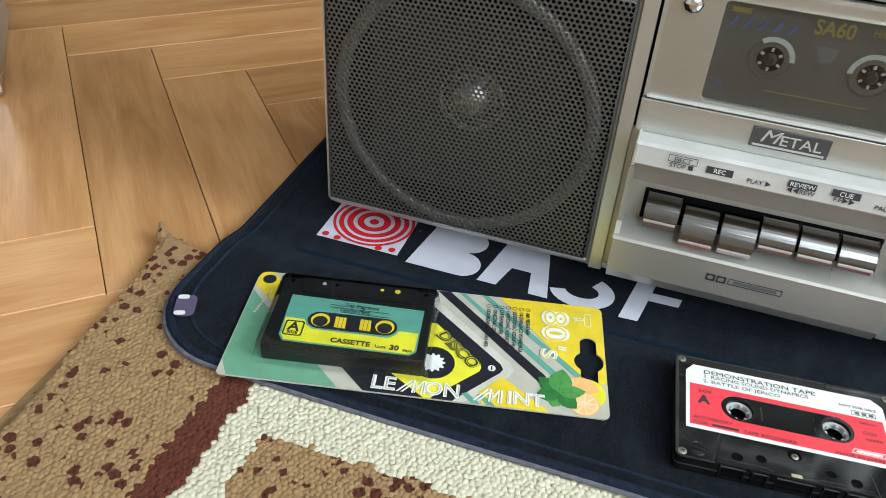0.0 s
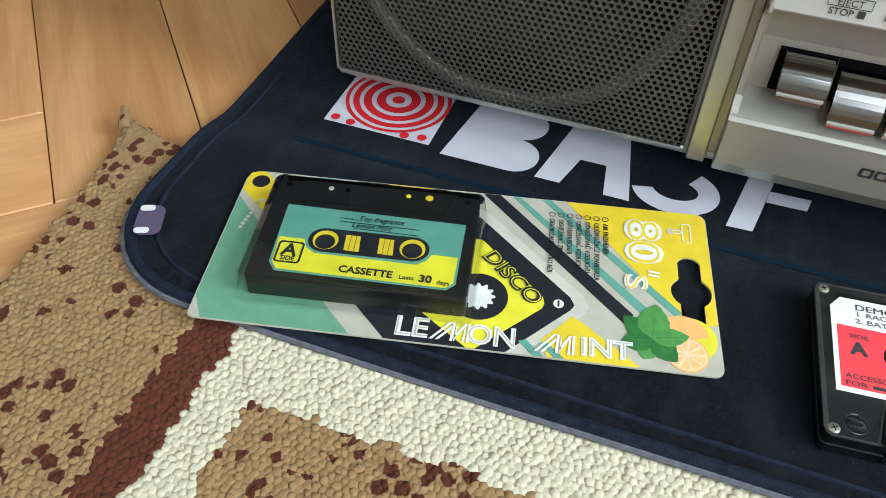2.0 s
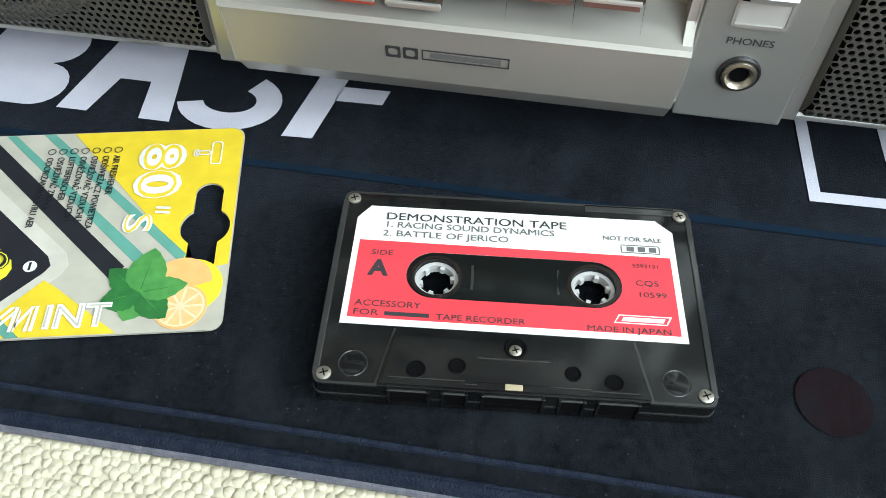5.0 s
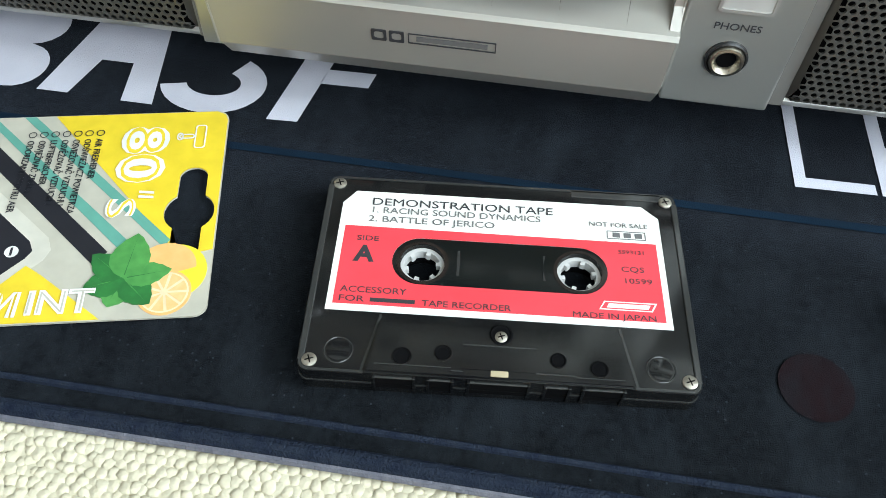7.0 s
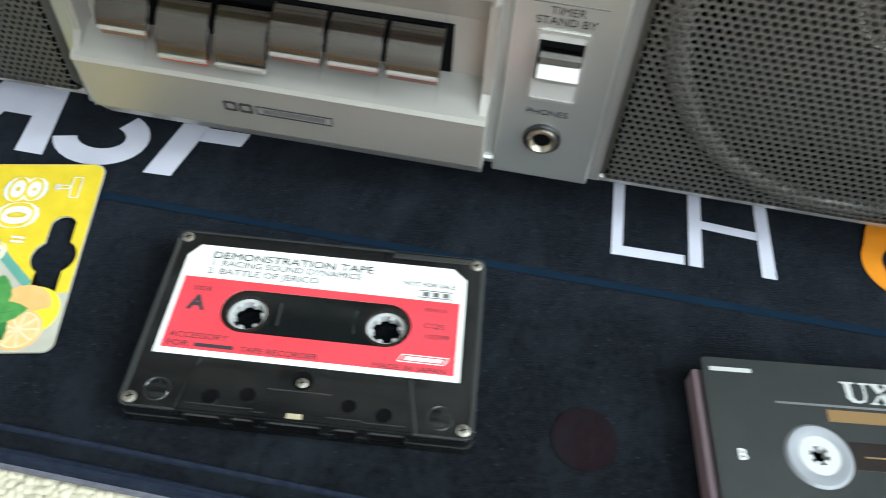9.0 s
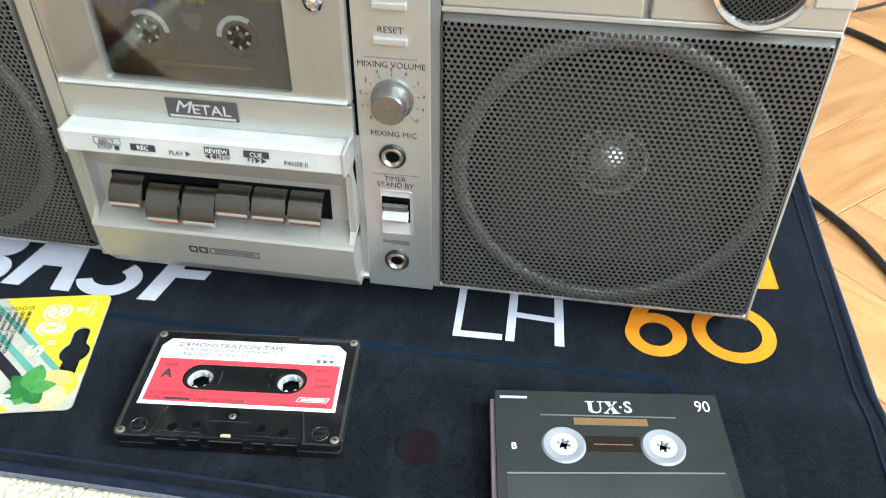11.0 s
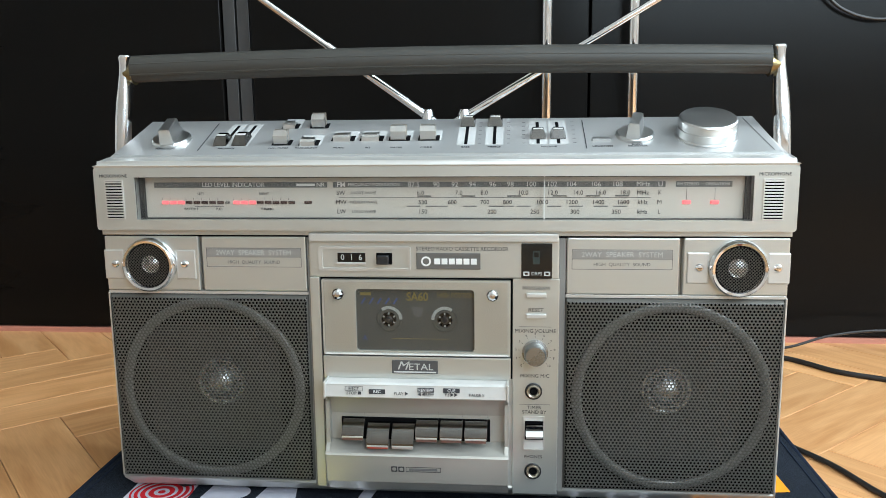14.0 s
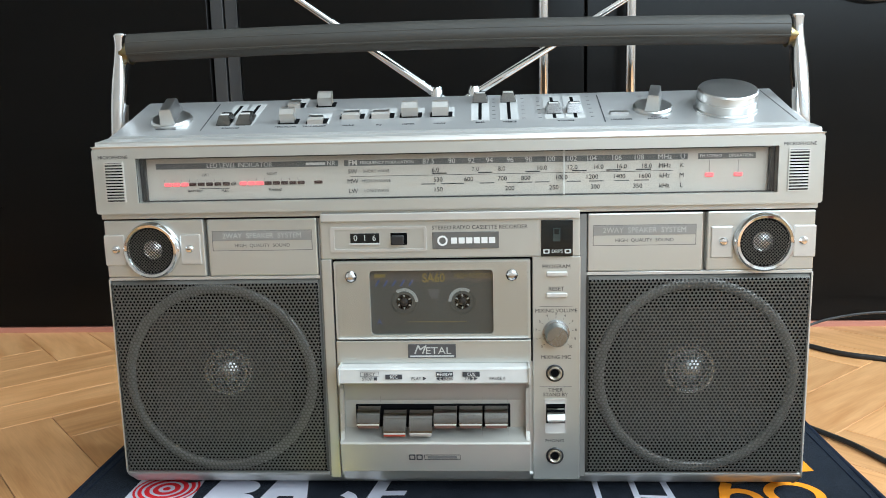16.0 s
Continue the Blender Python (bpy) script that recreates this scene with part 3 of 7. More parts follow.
def build_mat():
    outline = rounded(MX0, MX1, MY0, MY1, (0.03, 0.03, 0.045, 0.045), 10)
    bm = bmesh.new()
    nx, ny = 150, 100
    grid = {}
    cx, cy = (MX0 + MX1) / 2, (MY0 + MY1) / 2

    def inside(x, y, grow=0.0):
        r = 0.045 if y < cy else 0.03
        dx = max(abs(x - cx) - ((MX1 - MX0) / 2 - r), 0)
        dy = max(abs(y - cy) - ((MY1 - MY0) / 2 - r), 0)
        return math.hypot(dx, dy) <= r + grow

    def pull(x, y):
        r = 0.045 if y < cy else 0.03
        hx, hy = (MX1 - MX0) / 2 - r, (MY1 - MY0) / 2 - r
        dx, dy = abs(x - cx) - hx, abs(y - cy) - hy
        if dx > 0 and dy > 0:
            d = math.hypot(dx, dy)
            k = max(dx, dy) / d
            dx, dy = dx * k, dy * k
            x = cx + math.copysign(hx + dx, x - cx)
            y = cy + math.copysign(hy + dy, y - cy)
        return x, y

    for i in range(nx + 1):
        for j in range(ny + 1):
            x, y = pull(MX0 + (MX1 - MX0) * i / nx, MY0 + (MY1 - MY0) * j / ny)
            grid[i, j] = bm.verts.new((x, y, mat_height(x, y) + 0.0003 * noise.noise((x * 40, y * 40, 0))))
    for i in range(nx):
        for j in range(ny):
            bm.faces.new((grid[i, j], grid[i + 1, j], grid[i + 1, j + 1], grid[i, j + 1]))
    rim = [e for e in bm.edges if e.is_boundary]
    r = bmesh.ops.extrude_edge_only(bm, edges=rim)
    bmesh.ops.translate(bm, vec=(0, 0, -0.0038), verts=[v for v in r["geom"] if isinstance(v, bmesh.types.BMVert)])
    part("velour", bm, MAT, mat, "deep navy velour pile", smooth=True)
    pts = [(x, y, mat_height(x, y) - 0.0012) for x, y in outline]
    dense = []
    for a, b in zip(pts, pts[1:] + pts[:1]):
        n = max(1, int((Vector(b) - Vector(a)).length / 0.008))
        for k in range(n):
            x, y = a[0] + (b[0] - a[0]) * k / n, a[1] + (b[1] - a[1]) * k / n
            dense.append((x, y, mat_height(x, y) - 0.0012 + 0.0006 * math.sin(25 * x + 31 * y)))
    part("hem", tube(dense + dense[:1], 0.0024, 10), HEM, mat, "stitched navy bound edge", smooth=True)
    # pale tube added along the hem in place of its lit rim
    rim = [(cx + (x - cx) * 1.0072, cy + (y - cy) * 1.0105, z - 0.0012) for x, y, z in dense]
    part("hem_rim", tube(rim + rim[:1], 0.0015, 8), HEMRIM, mat, "pale line along the hem, its caught light put in as colour", smooth=True)
    inner = [(MX0 + 0.0075 + (x - MX0) * (MX1 - MX0 - 0.015) / (MX1 - MX0), MY0 + 0.0075 + (y - MY0) * (MY1 - MY0 - 0.015) / (MY1 - MY0)) for x, y, z in dense]
    part("hem_seam", tube([(x, y, mat_height(x, y) - 0.0001) for x, y in inner + inner[:1]], 0.0011, 6), HEM, mat)


build_mat()


def mat_print(name, bm, material, label="", lift=0.0004):
    """Drapes a flat shape over the mat's pile."""
    bmesh.ops.triangulate(bm, faces=bm.faces)
    for v in bm.verts:
        v.co.z += mat_height(v.co.x, v.co.y) + lift
    return part(name, bm, material, mat, label)


def flat(points):
    bm = bmesh.new()
    vs = [bm.verts.new((x, y, 0)) for x, y in points]
    edges = [bm.edges.new((a, b)) for a, b in zip(vs, vs[1:] + vs[:1])]
    bmesh.ops.triangle_fill(bm, use_beauty=True, edges=edges, normal=(0, 0, 1))
    return bm


def flat_ring(cx, cy, r0, r1, a0=0, a1=360, n=48, sy=1.0, dz=0.0):
    bm = bmesh.new()
    rows = []
    for k in range(n + 1):
        a = radians(a0 + (a1 - a0) * k / n)
        rows.append([bm.verts.new((cx + r * math.cos(a), cy + sy * r * math.sin(a), dz)) for r in (r0, r1)])
    for p, q in zip(rows, rows[1:]):
        bm.faces.new((p[0], p[1], q[1], q[0]))
    return bm


# square emblem: a red print with white rings left open
EX0, EX1, EY0, EY1 = -0.2515, -0.2000, -0.0110, 0.0400
mat_print("emblem_square", flat([(EX0, EY0), (EX1, EY0), (EX1, EY1), (EX0, EY1)]), MATW, "white printed square")
ecx, ecy = (EX0 + EX1) / 2 + 0.001, 0.0145
for r0, r1 in ((0.0, 0.0030), (0.0062, 0.0104), (0.0128, 0.0166), (0.0186, 0.0216), (0.0234, 0.0252)):
    b = flat_ring(ecx, ecy, max(r0, 0.0001), r1, sy=0.96)
    for v in b.verts:
        v.co.z += 0.0003
    mat_print("emblem_ring", b, MATR, "red printed ring")
for sx, sy in ((EX0 + 0.0045, EY0 + 0.0035), (EX1 - 0.0045, EY0 + 0.0035), (EX0 + 0.0125, EY0 + 0.0022), (EX1 - 0.0125, EY0 + 0.0022)):
    b = flat_ring(sx, sy, 0.0001, 0.0022, n=16)
    for v in b.verts:
        v.co.z += 0.0003
    mat_print("emblem_dot", b, MATR)


def arc(cx, cy, r, a0, a1, n=10, sy=1.0):
    return [(cx + r * math.cos(radians(a0 + (a1 - a0) * k / n)), cy + sy * r * math.sin(radians(a0 + (a1 - a0) * k / n))) for k in range(n + 1)]


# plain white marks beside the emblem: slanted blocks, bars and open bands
for pts in ([(-0.1935, -0.0145)] + arc(-0.1625, -0.0035, 0.0110, -90, 80) + arc(-0.1640, 0.0185, 0.0110, -80, 90) + [(-0.1855, 0.0400)],
            [(-0.1505, -0.0140), (-0.1395, -0.0140), (-0.1345, 0.0040), (-0.1230, 0.0040), (-0.1205, -0.0145), (-0.1095, -0.0145), (-0.1190, 0.0400), (-0.1400, 0.0400)],
            arc(-0.0925, -0.0005, 0.0185, 195, 420, 18, 0.80) + arc(-0.0925, -0.0005, 0.0095, 420, 195, 18, 0.66),
            [(-0.0700, -0.0145), (-0.0595, -0.0140), (-0.0500, 0.0400), (-0.0605, 0.0400)], [(-0.0565, 0.0055), (-0.0395, 0.0060), (-0.0380, 0.0135), (-0.0550, 0.0130)]):
    mat_print("white_mark", flat(pts), MATW, "plain white printed shape")
# type marking
for pts in ([(0.1022, 0.040), (0.1064, 0.040), (0.1072, -0.0100), (0.1290, -0.0095), (0.1292, -0.0138), (0.1034, -0.0145)],
            [(0.1300, 0.040), (0.1345, 0.040), (0.1355, -0.0138), (0.1308, -0.0138)], [(0.1535, 0.040), (0.1580, 0.040), (0.1612, -0.0135), (0.1562, -0.0135)],
            [(0.1350, 0.0080), (0.1556, 0.0068), (0.1558, 0.0030), (0.1351, 0.0042)]):
    mat_print("marking_stroke", flat(pts), MATW, "white printed letter stroke")
mat_print("orange_numeral", flat_ring(0.2078, 0.0032, 0.0085, 0.0158), MATO, "orange printed numeral ring")
mat_print("orange_numeral", flat_ring(0.2480, 0.0106, 0.0142, 0.0214), MATO, "orange printed numeral ring")
mat_print("orange_stroke", flat([(0.1925, 0.0060), (0.1990, 0.0090), (0.2035, 0.0170), (0.2150, 0.0450), (0.2060, 0.0450), (0.1950, 0.0170)]), MATO, lift=0.0009)
mat_print("orange_patch", flat([(0.2350, 0.0440), (0.2768, 0.0490), (0.2752, 0.0800), (0.2350, 0.0740)]), MATO, "orange printed corner patch")
# faint printed line and reel marks
mat_print("blue_line", flat([(-0.255, -0.0312), (0.2085, -0.0312), (0.2085, -0.0275), (-0.255, -0.0275)]), MATB, "faint blue printed line")
mat_print("blue_line", flat([(0.2085, -0.0275), (0.2145, -0.0420), (0.2180, -0.0420), (0.2125, -0.0275)]), MATB)
for cx in (-0.082, 0.0990):
    mat_print("maroon_dot", flat_ring(cx, -0.0890, 0.0001, 0.0098, n=36), MATM, "faint maroon printed disc")
# woven tab sewn into the hem
TABP = surf("purple_grey_weave", (0.10, 0.075, 0.14), 0.8, 0, scale=500, bump=0.6, bscale=1500)
tz = mat_height(-0.285, -0.1)
tab_at = Matrix.Translation((-0.2825, -0.1010, tz)) @ Matrix.Rotation(radians(-68), 4, "Z")
b = prism(rounded(-0.0078, 0.0078, -0.0042, 0.0062, 0.0034), 0.0022, 0.0030, tab_at)
tab = part("woven_tab", b, TABP, mat, "purple-grey and white woven label tab")
for px in (-0.0076, 0.0046):
    part("tab_patch", prism(rounded(px, px + 0.0030, -0.0036, 0.0022, 0.0014), 0.0031, 0.0034, tab_at), WHITEINK, tab)

# ---- the radio cassette recorder ----
def clear_plastic(name, tint=(1, 1, 1), ior=1.45, rough=0.04):
    m = bpy.data.materials.new(name)
    m.use_nodes = True
    nt = m.node_tree
    nt.nodes.remove(nt.nodes["Principled BSDF"])
    tr, gl, fr, mx = (nt.nodes.new("ShaderNode" + k) for k in ("BsdfTransparent", "BsdfGlossy", "Fresnel", "MixShader"))
    tr.inputs[0].default_value, gl.inputs["Roughness"].default_value, fr.inputs["IOR"].default_value = (*tint, 1), rough, ior
    nt.links.new(fr.outputs[0], mx.inputs[0])
    nt.links.new(tr.outputs[0], mx.inputs[1])
    nt.links.new(gl.outputs[0], mx.inputs[2])
    nt.links.new(mx.outputs[0], nt.nodes["Material Output"].inputs[0])
    return m


DIALGLASS = clear_plastic("dial_window_plastic", (0.97, 0.96, 0.94))
SMOKE = clear_plastic("smoked_door_plastic", (0.84, 0.85, 0.83), 1.6)
LED = surf("lit_red_lamp", (0.9, 0.15, 0.15), 0.4)
LED.node_tree.nodes["Principled BSDF"].inputs["Emission Color"].default_value = (1.0, 0.10, 0.12, 1)
LED.node_tree.nodes["Principled BSDF"].inputs["Emission Strength"].default_value = 1.6
LEDOFF = surf("unlit_lamp", (0.08, 0.045, 0.04), 0.35)
GOLD = surf("gold_ink", (0.30, 0.23, 0.07), 0.45, 0.1)
BLUEINK = surf("blue_ink", (0.07, 0.11, 0.30), 0.5)
TAPEGREY = surf("grey_cassette_label", (0.095, 0.093, 0.09), 0.5)
WHITEBAR = surf("white_label_strip", (0.58, 0.57, 0.545), 0.42, 0.1)
MESHWIRE = surf("dull_steel_wire", (0.085, 0.083, 0.078), 0.4, 0.6)
SOFTSILVER = surf("matt_silver_plastic", (0.46, 0.445, 0.405), 0.5, 0.55, scale=8, var=0.9, rvar=0.05)
TRACK = surf("grey_white_plastic", (0.47, 0.47, 0.46), 0.45)
REDKEY = surf("red_key_strip", (0.60, 0.10, 0.06), 0.35, 0.2)
# the reddish reflection under the raised keys is put into this colour
KEYSIDE = surf("key_underside_reflection", (0.20, 0.11, 0.09), 0.4, 0.3)
KEYMETAL = surf("dark_chromed_key", (0.21, 0.203, 0.196), 0.16, 1.0, scale=40, rvar=0.04)
GASKET = surf("grey_gasket", (0.195, 0.189, 0.177), 0.5)
DOME = surf("polished_dome", (0.950, 0.950, 0.950), 0.30, 1.0)
KNOBM = surf("turned_aluminium", (0.66, 0.66, 0.65), 0.32, 1.0, scale=25, rvar=0.05)
TURNED = surf("turned_aluminium", (0.34, 0.34, 0.33), 0.28, 0.9, scale=14, var=0.6, rvar=0.06)
SATIN = surf("satin_silver_plastic", (0.64, 0.63, 0.60), 0.42, 0.68, scale=8, var=0.9, rvar=0.05)

box_radio = thing("boombox", "silver stereo radio cassette recorder standing on the navy mat", "boombox")
R = box_radio


def side_profile(points, x0, x1, bev=0.0):
    """A shape of constant (y, z) outline drawn across from x0 to x1."""
    m = Matrix(((0, 0, 1, 0), (1, 0, 0, 0), (0, 1, 0, 0), (0, 0, 0, 1)))
    bm = prism(points, x0, x1, m)
    if bev:
        bmesh.ops.bevel(bm, geom=list(bm.edges), offset=bev, segments=2, affect="EDGES")
    return bm


part("body", side_profile([(0.047, 0.006), (0.047, 0.2790), (0.0785, 0.2928), (0.100, 0.2928), (0.118, 0.270), (0.118, 0.006)], -0.2492, 0.2492, 0.0012), SATIN, R, "glossy silver plastic housing", smooth=True)
part("upper_housing", side_profile([(0.0095, 0.1680), (0.0095, 0.2655), (0.011, 0.2668), (0.0165, 0.2680), (0.0475, 0.2800), (0.0475, 0.1680)], -0.2492, 0.2492, 0.0008), SATIN, R, smooth=True)
part("lower_housing", side_profile([(0.018, 0.006), (0.0030, 0.0180), (0.0030, 0.0203), (0.0475, 0.0203), (0.0475, 0.006)], -0.2492, 0.2492, 0.0008), SATIN, R, smooth=True)
part("inner_housing", box(-0.0940, 0.0940, 0.0045, 0.0475, 0.0200, 0.1684), SATIN, R)
for s in (-1, 1):
    a, b = sorted((s * 0.2480, s * 0.2494))
    part("side_wall", box(a, b, 0.0024, 0.0475, 0.0200, 0.1684, 0.0004), SATIN, R)
for a, b in ((0.0898, 0.0943), (-0.0943, -0.0926)):
    part("joint_strip", box(a, b, 0.0026, 0.0064, 0.0178, 0.2110, 0.0003), GASKET, R)
for x in (-0.21, 0.21):
    for y in (0.035, 0.10):
        part("foot", lathe([(0.0, 0.0), (0.010, 0.0), (0.009, 0.0066), (0.0, 0.0066)], Matrix.Translation((x, y, 0.0004)), 20), BLACKPL, R, "black rubber foot")

# the ends lean in towards the top
for ob in box_radio.children:
    if ob.name.split(".")[0] in ("body", "upper_housing"):
        for v in ob.data.vertices:
            v.co.x *= 1 - 0.036 * max(0.0, (v.co.z - 0.264) / 0.029)

# dial band across the top of the front
OY = -0.0035


def frame_plate(x0, x1, z0, z1, a0, a1, c0, c1, y0, y1, r0=0.002, r1=0.0005):
    o, i = rounded(x0, x1, z0, z1, r0, 3), rounded(a0, a1, c0, c1, r1, 3)
    return ring_plate(o, i, -y1, -y0, FRONT)


part("dial_bezel", frame_plate(-0.2502, 0.2502, 0.2168, 0.2625, -0.2195, 0.2205, 0.2243, 0.2556, OY, 0.0055), SILVER, R, "silver dial surround")
part("bezel_lip", side_profile([(OY + 0.0006, 0.2620), (-0.0035, 0.2640), (0.0085, 0.2645), (0.012, 0.2600), (0.004, 0.259)], -0.2500, 0.2500, 0.0005), SATIN, R)
part("bezel_step", side_profile([(-0.0010, 0.2640), (0.0000, 0.2668), (0.0165, 0.2690), (0.0165, 0.262), (0.004, 0.262)], -0.2480, 0.2480, 0.0005), SATIN, R)
# black strip for the shade under the dial band
part("bezel_shadow_gap", box(-0.2496, 0.2496, 0.0034, 0.0060, 0.2110, 0.2172), VOID, R)
part("bezel_under_lip", box(-0.2494, 0.2494, 0.0012, 0.0062, 0.2126, 0.2166, 0.0004), SILVER, R, "narrow silver lip under the dial band")
part("dial_recess", frame_plate(-0.2205, 0.2215, 0.2235, 0.2562, -0.2160, 0.2170, 0.2250, 0.2545, 0.0035, 0.0075), BLACKPL, R, "dark inner edge of the dial window")
part("dial_face", box(-0.2200, 0.2210, 0.0070, 0.0085, 0.2238, 0.2560), DIALFACE, R, "pale champagne dial scale")
for x0, x1 in ((-0.2414, -0.2288), (0.2275, 0.2402)):
    mg = part("microphone_grille", frame_plate(x0 - 0.0008, x1 + 0.0008, 0.2250, 0.2536, x0, x1, 0.2258, 0.2528, OY - 0.0008, OY + 0.001, 0.0006), SATIN, R, "silver slatted microphone grille")
    part("grille_back", box(x0, x1, OY - 0.0001, OY + 0.0006, 0.2258, 0.2528), VOID, mg)
    for k in range(13):
        z = 0.2268 + k * 0.00205
        part("slat", box(x0, x1, OY - 0.0011, OY, z, z + 0.0011, 0.0002, 1), SATIN, mg)
T = lambda text, x, z, y, size, mat=INK, **kw: lettering(text, size, on_front(x, z, y), mat, R, **kw)
T("MICROPHONE", -0.2352, 0.2566, OY - 0.0001, 0.0033, INK)
T("MICROPHONE", 0.2340, 0.2566, OY - 0.0001, 0.0033, INK)

# printed scale
DY = 0.0069
KX = [267, 316, 390, 440, 524, 600, 736, 970, 1185, 1278, 1310]
KV = [-0.2097, -0.1889, -0.1576, -0.1367, -0.1017, -0.0701, -0.0149, 0.0779, 0.1611, 0.1971, 0.2086]
U = lambda p: float(np.interp(p, KX, KV))
for a, b in ((268, 580), (590, 1190), (1208, 1310)):
    part("scale_header", box(U(a), U(b), DY - 0.0001, DY + 0.0002, 0.2470, 0.2510), GREYINK, R)
S = lambda text, p, z, size=0.0042, mat=INK, **kw: T(text, U(p), z, DY - 0.0003, size, mat, **kw)
S("LED LEVEL INDICATOR", 411, 0.2490, 0.0046, WHITEINK)
S("NR", 568, 0.2490, 0.0044, WHITEINK)
part("maker_bar", box(U(525), U(558), DY - 0.0004, DY, 0.2481, 0.2499), WHITEINK, R)
S("FM", 605, 0.2490, 0.0052, WHITEINK, bold=0.0001)
S("FREQUENCY MODULATION", 664, 0.2490, 0.0030, WHITEINK)
for p, w in ((736, "87.5"), (777, "90"), (811, "92"), (843, "94"), (879, "96"), (911, "98"), (948, "100"), (986, "102"), (1021, "104"), (1065, "106"), (1104, "108"), (1150, "MHz"), (1181, "U")):
    S(w, p, 0.2490, 0.0050, WHITEINK)
for z, rows in ((0.2430, ((604, "SW"), (645, "SHORT WAVE"), (748, "6.0"), (818, "7.0"), (864, "8.0"), (934, "10.0"), (987, "12.0"), (1033, "14.0"), (1074, "16.0"), (1118, "18.0"), (1150, "MHz"), (1180, "K"))),
                (0.2362, ((604, "MW"), (645, "MEDIUM WAVE"), (752, "530"), (806, "600"), (865, "700"), (906, "800"), (968, "1000"), (1022, "1200"), (1070, "1400"), (1115, "1600"), (1150, "kHz"), (1180, "M"))),
                (0.2293, ((604, "LW"), (645, "LONG WAVE"), (752, "150"), (878, "200"), (955, "250"), (1028, "300"), (1103, "350"), (1150, "kHz"), (1180, "L")))):
    for p, w in rows:
        S(w, p, z, 0.0030 if " " in w else 0.0044, GREYINK if " " in w else INK)
for p in (755, 835, 918, 1000, 1060, 1113):
    part("scale_mark", box(U(p) - 0.005, U(p) + 0.005, DY - 0.0001, DY + 0.0002, 0.2403, 0.2411), INK, R)
part("scale_line", box(U(600), U(1165), DY - 0.0001, DY + 0.0002, 0.2394, 0.2397), INK, R)
for p in (735, 785, 838, 885, 990, 1030, 1075, 1110, 905, 770, 935):
    part("station_bar", box(U(p) - 0.005, U(p) + 0.005, DY - 0.0001, DY + 0.0002, 0.2330, 0.2337), GREYINK, R)
for first in (281, 410):
    for k in range(8):
        a = U(first + k * 14.2)
        lit = k < 3 if first == 281 else k < 2.4
        part("level_lamp", box(a, a + 0.0050, DY - 0.0008, DY + 0.0002, 0.2349, 0.2373, 0.0003, 1), LED if lit else LEDOFF, R, "lit red level lamp" if lit else "unlit level lamp")
        part("level_tick", box(a, a + 0.0002, DY - 0.0001, DY + 0.0002, 0.2380, 0.2396), INK, R)
part("level_lamp", box(U(538), U(552), DY - 0.0008, DY + 0.0002, 0.2352, 0.2372, 0.0003, 1), LEDOFF, R)
part("level_line", box(U(340), U(392), DY - 0.0001, DY + 0.0002, 0.2327, 0.2331), INK, R)
S("BATTERY", 333, 0.2312, 0.0026)
S("FULL", 384, 0.2312, 0.0026)
S("TUNING", 470, 0.2312, 0.0026)
S("LEFT", 352, 0.2425, 0.0026)
S("RIGHT", 466, 0.2425, 0.0026)
S("dB", 399, 0.2361, 0.0036)
S("FM STEREO", 1230, 0.2490, 0.0030, WHITEINK)
S("OPERATION", 1282, 0.2490, 0.0030, WHITEINK)
for p in (1228, 1278):
    part("indicator_lamp", box(U(p) - 0.0028, U(p) + 0.0028, DY - 0.0012, DY + 0.0002, 0.2350, 0.2375, 0.0004, 1), LED, R, "lit red indicator lamp")
    part("indicator_tick", box(U(p) - 0.0001, U(p) + 0.0001, DY - 0.0001, DY + 0.0002, 0.2377, 0.2460), INK, R)
part("tuning_needle", box(0.0781, 0.0789, 0.0015, 0.0030, 0.2245, 0.2555), WHITEINK, R, "white tuning needle")
g = part("dial_window", box(-0.2193, 0.2203, -0.0026, -0.0016, 0.2245, 0.2554), DIALGLASS, R, "clear plastic dial window")
g.visible_shadow = False

# sloping top with its controls
TOP = Matrix.Translation((0, 0.0165, 0.2695)) @ Matrix.Rotation(radians(21.8), 4, "X")
part("top_panel", prism([(-0.2450, 0.0), (0.2450, 0.0), (0.2398, 0.0662), (-0.2398, 0.0662)], -0.002, 0.0010, TOP, 0.0006), SILVER_TOP, R, "brushed silver control panel")
for x in (-0.1815, 0.1090):
    part("panel_groove", prism(rounded(x, x + 0.0007, 0.008, 0.060, 0.0001), 0.0009, 0.0013, TOP), INK, R)
part("panel_edge_groove", prism([(0.2310, 0.062), (0.2316, 0.062), (0.2400, 0.004), (0.2392, 0.004)], 0.0009, 0.0013, TOP), GREYINK, R)


def at_top(x, v, turn=0.0):
    return TOP @ Matrix.Translation((x, v, 0.001)) @ Matrix.Rotation(radians(turn), 4, "Z")


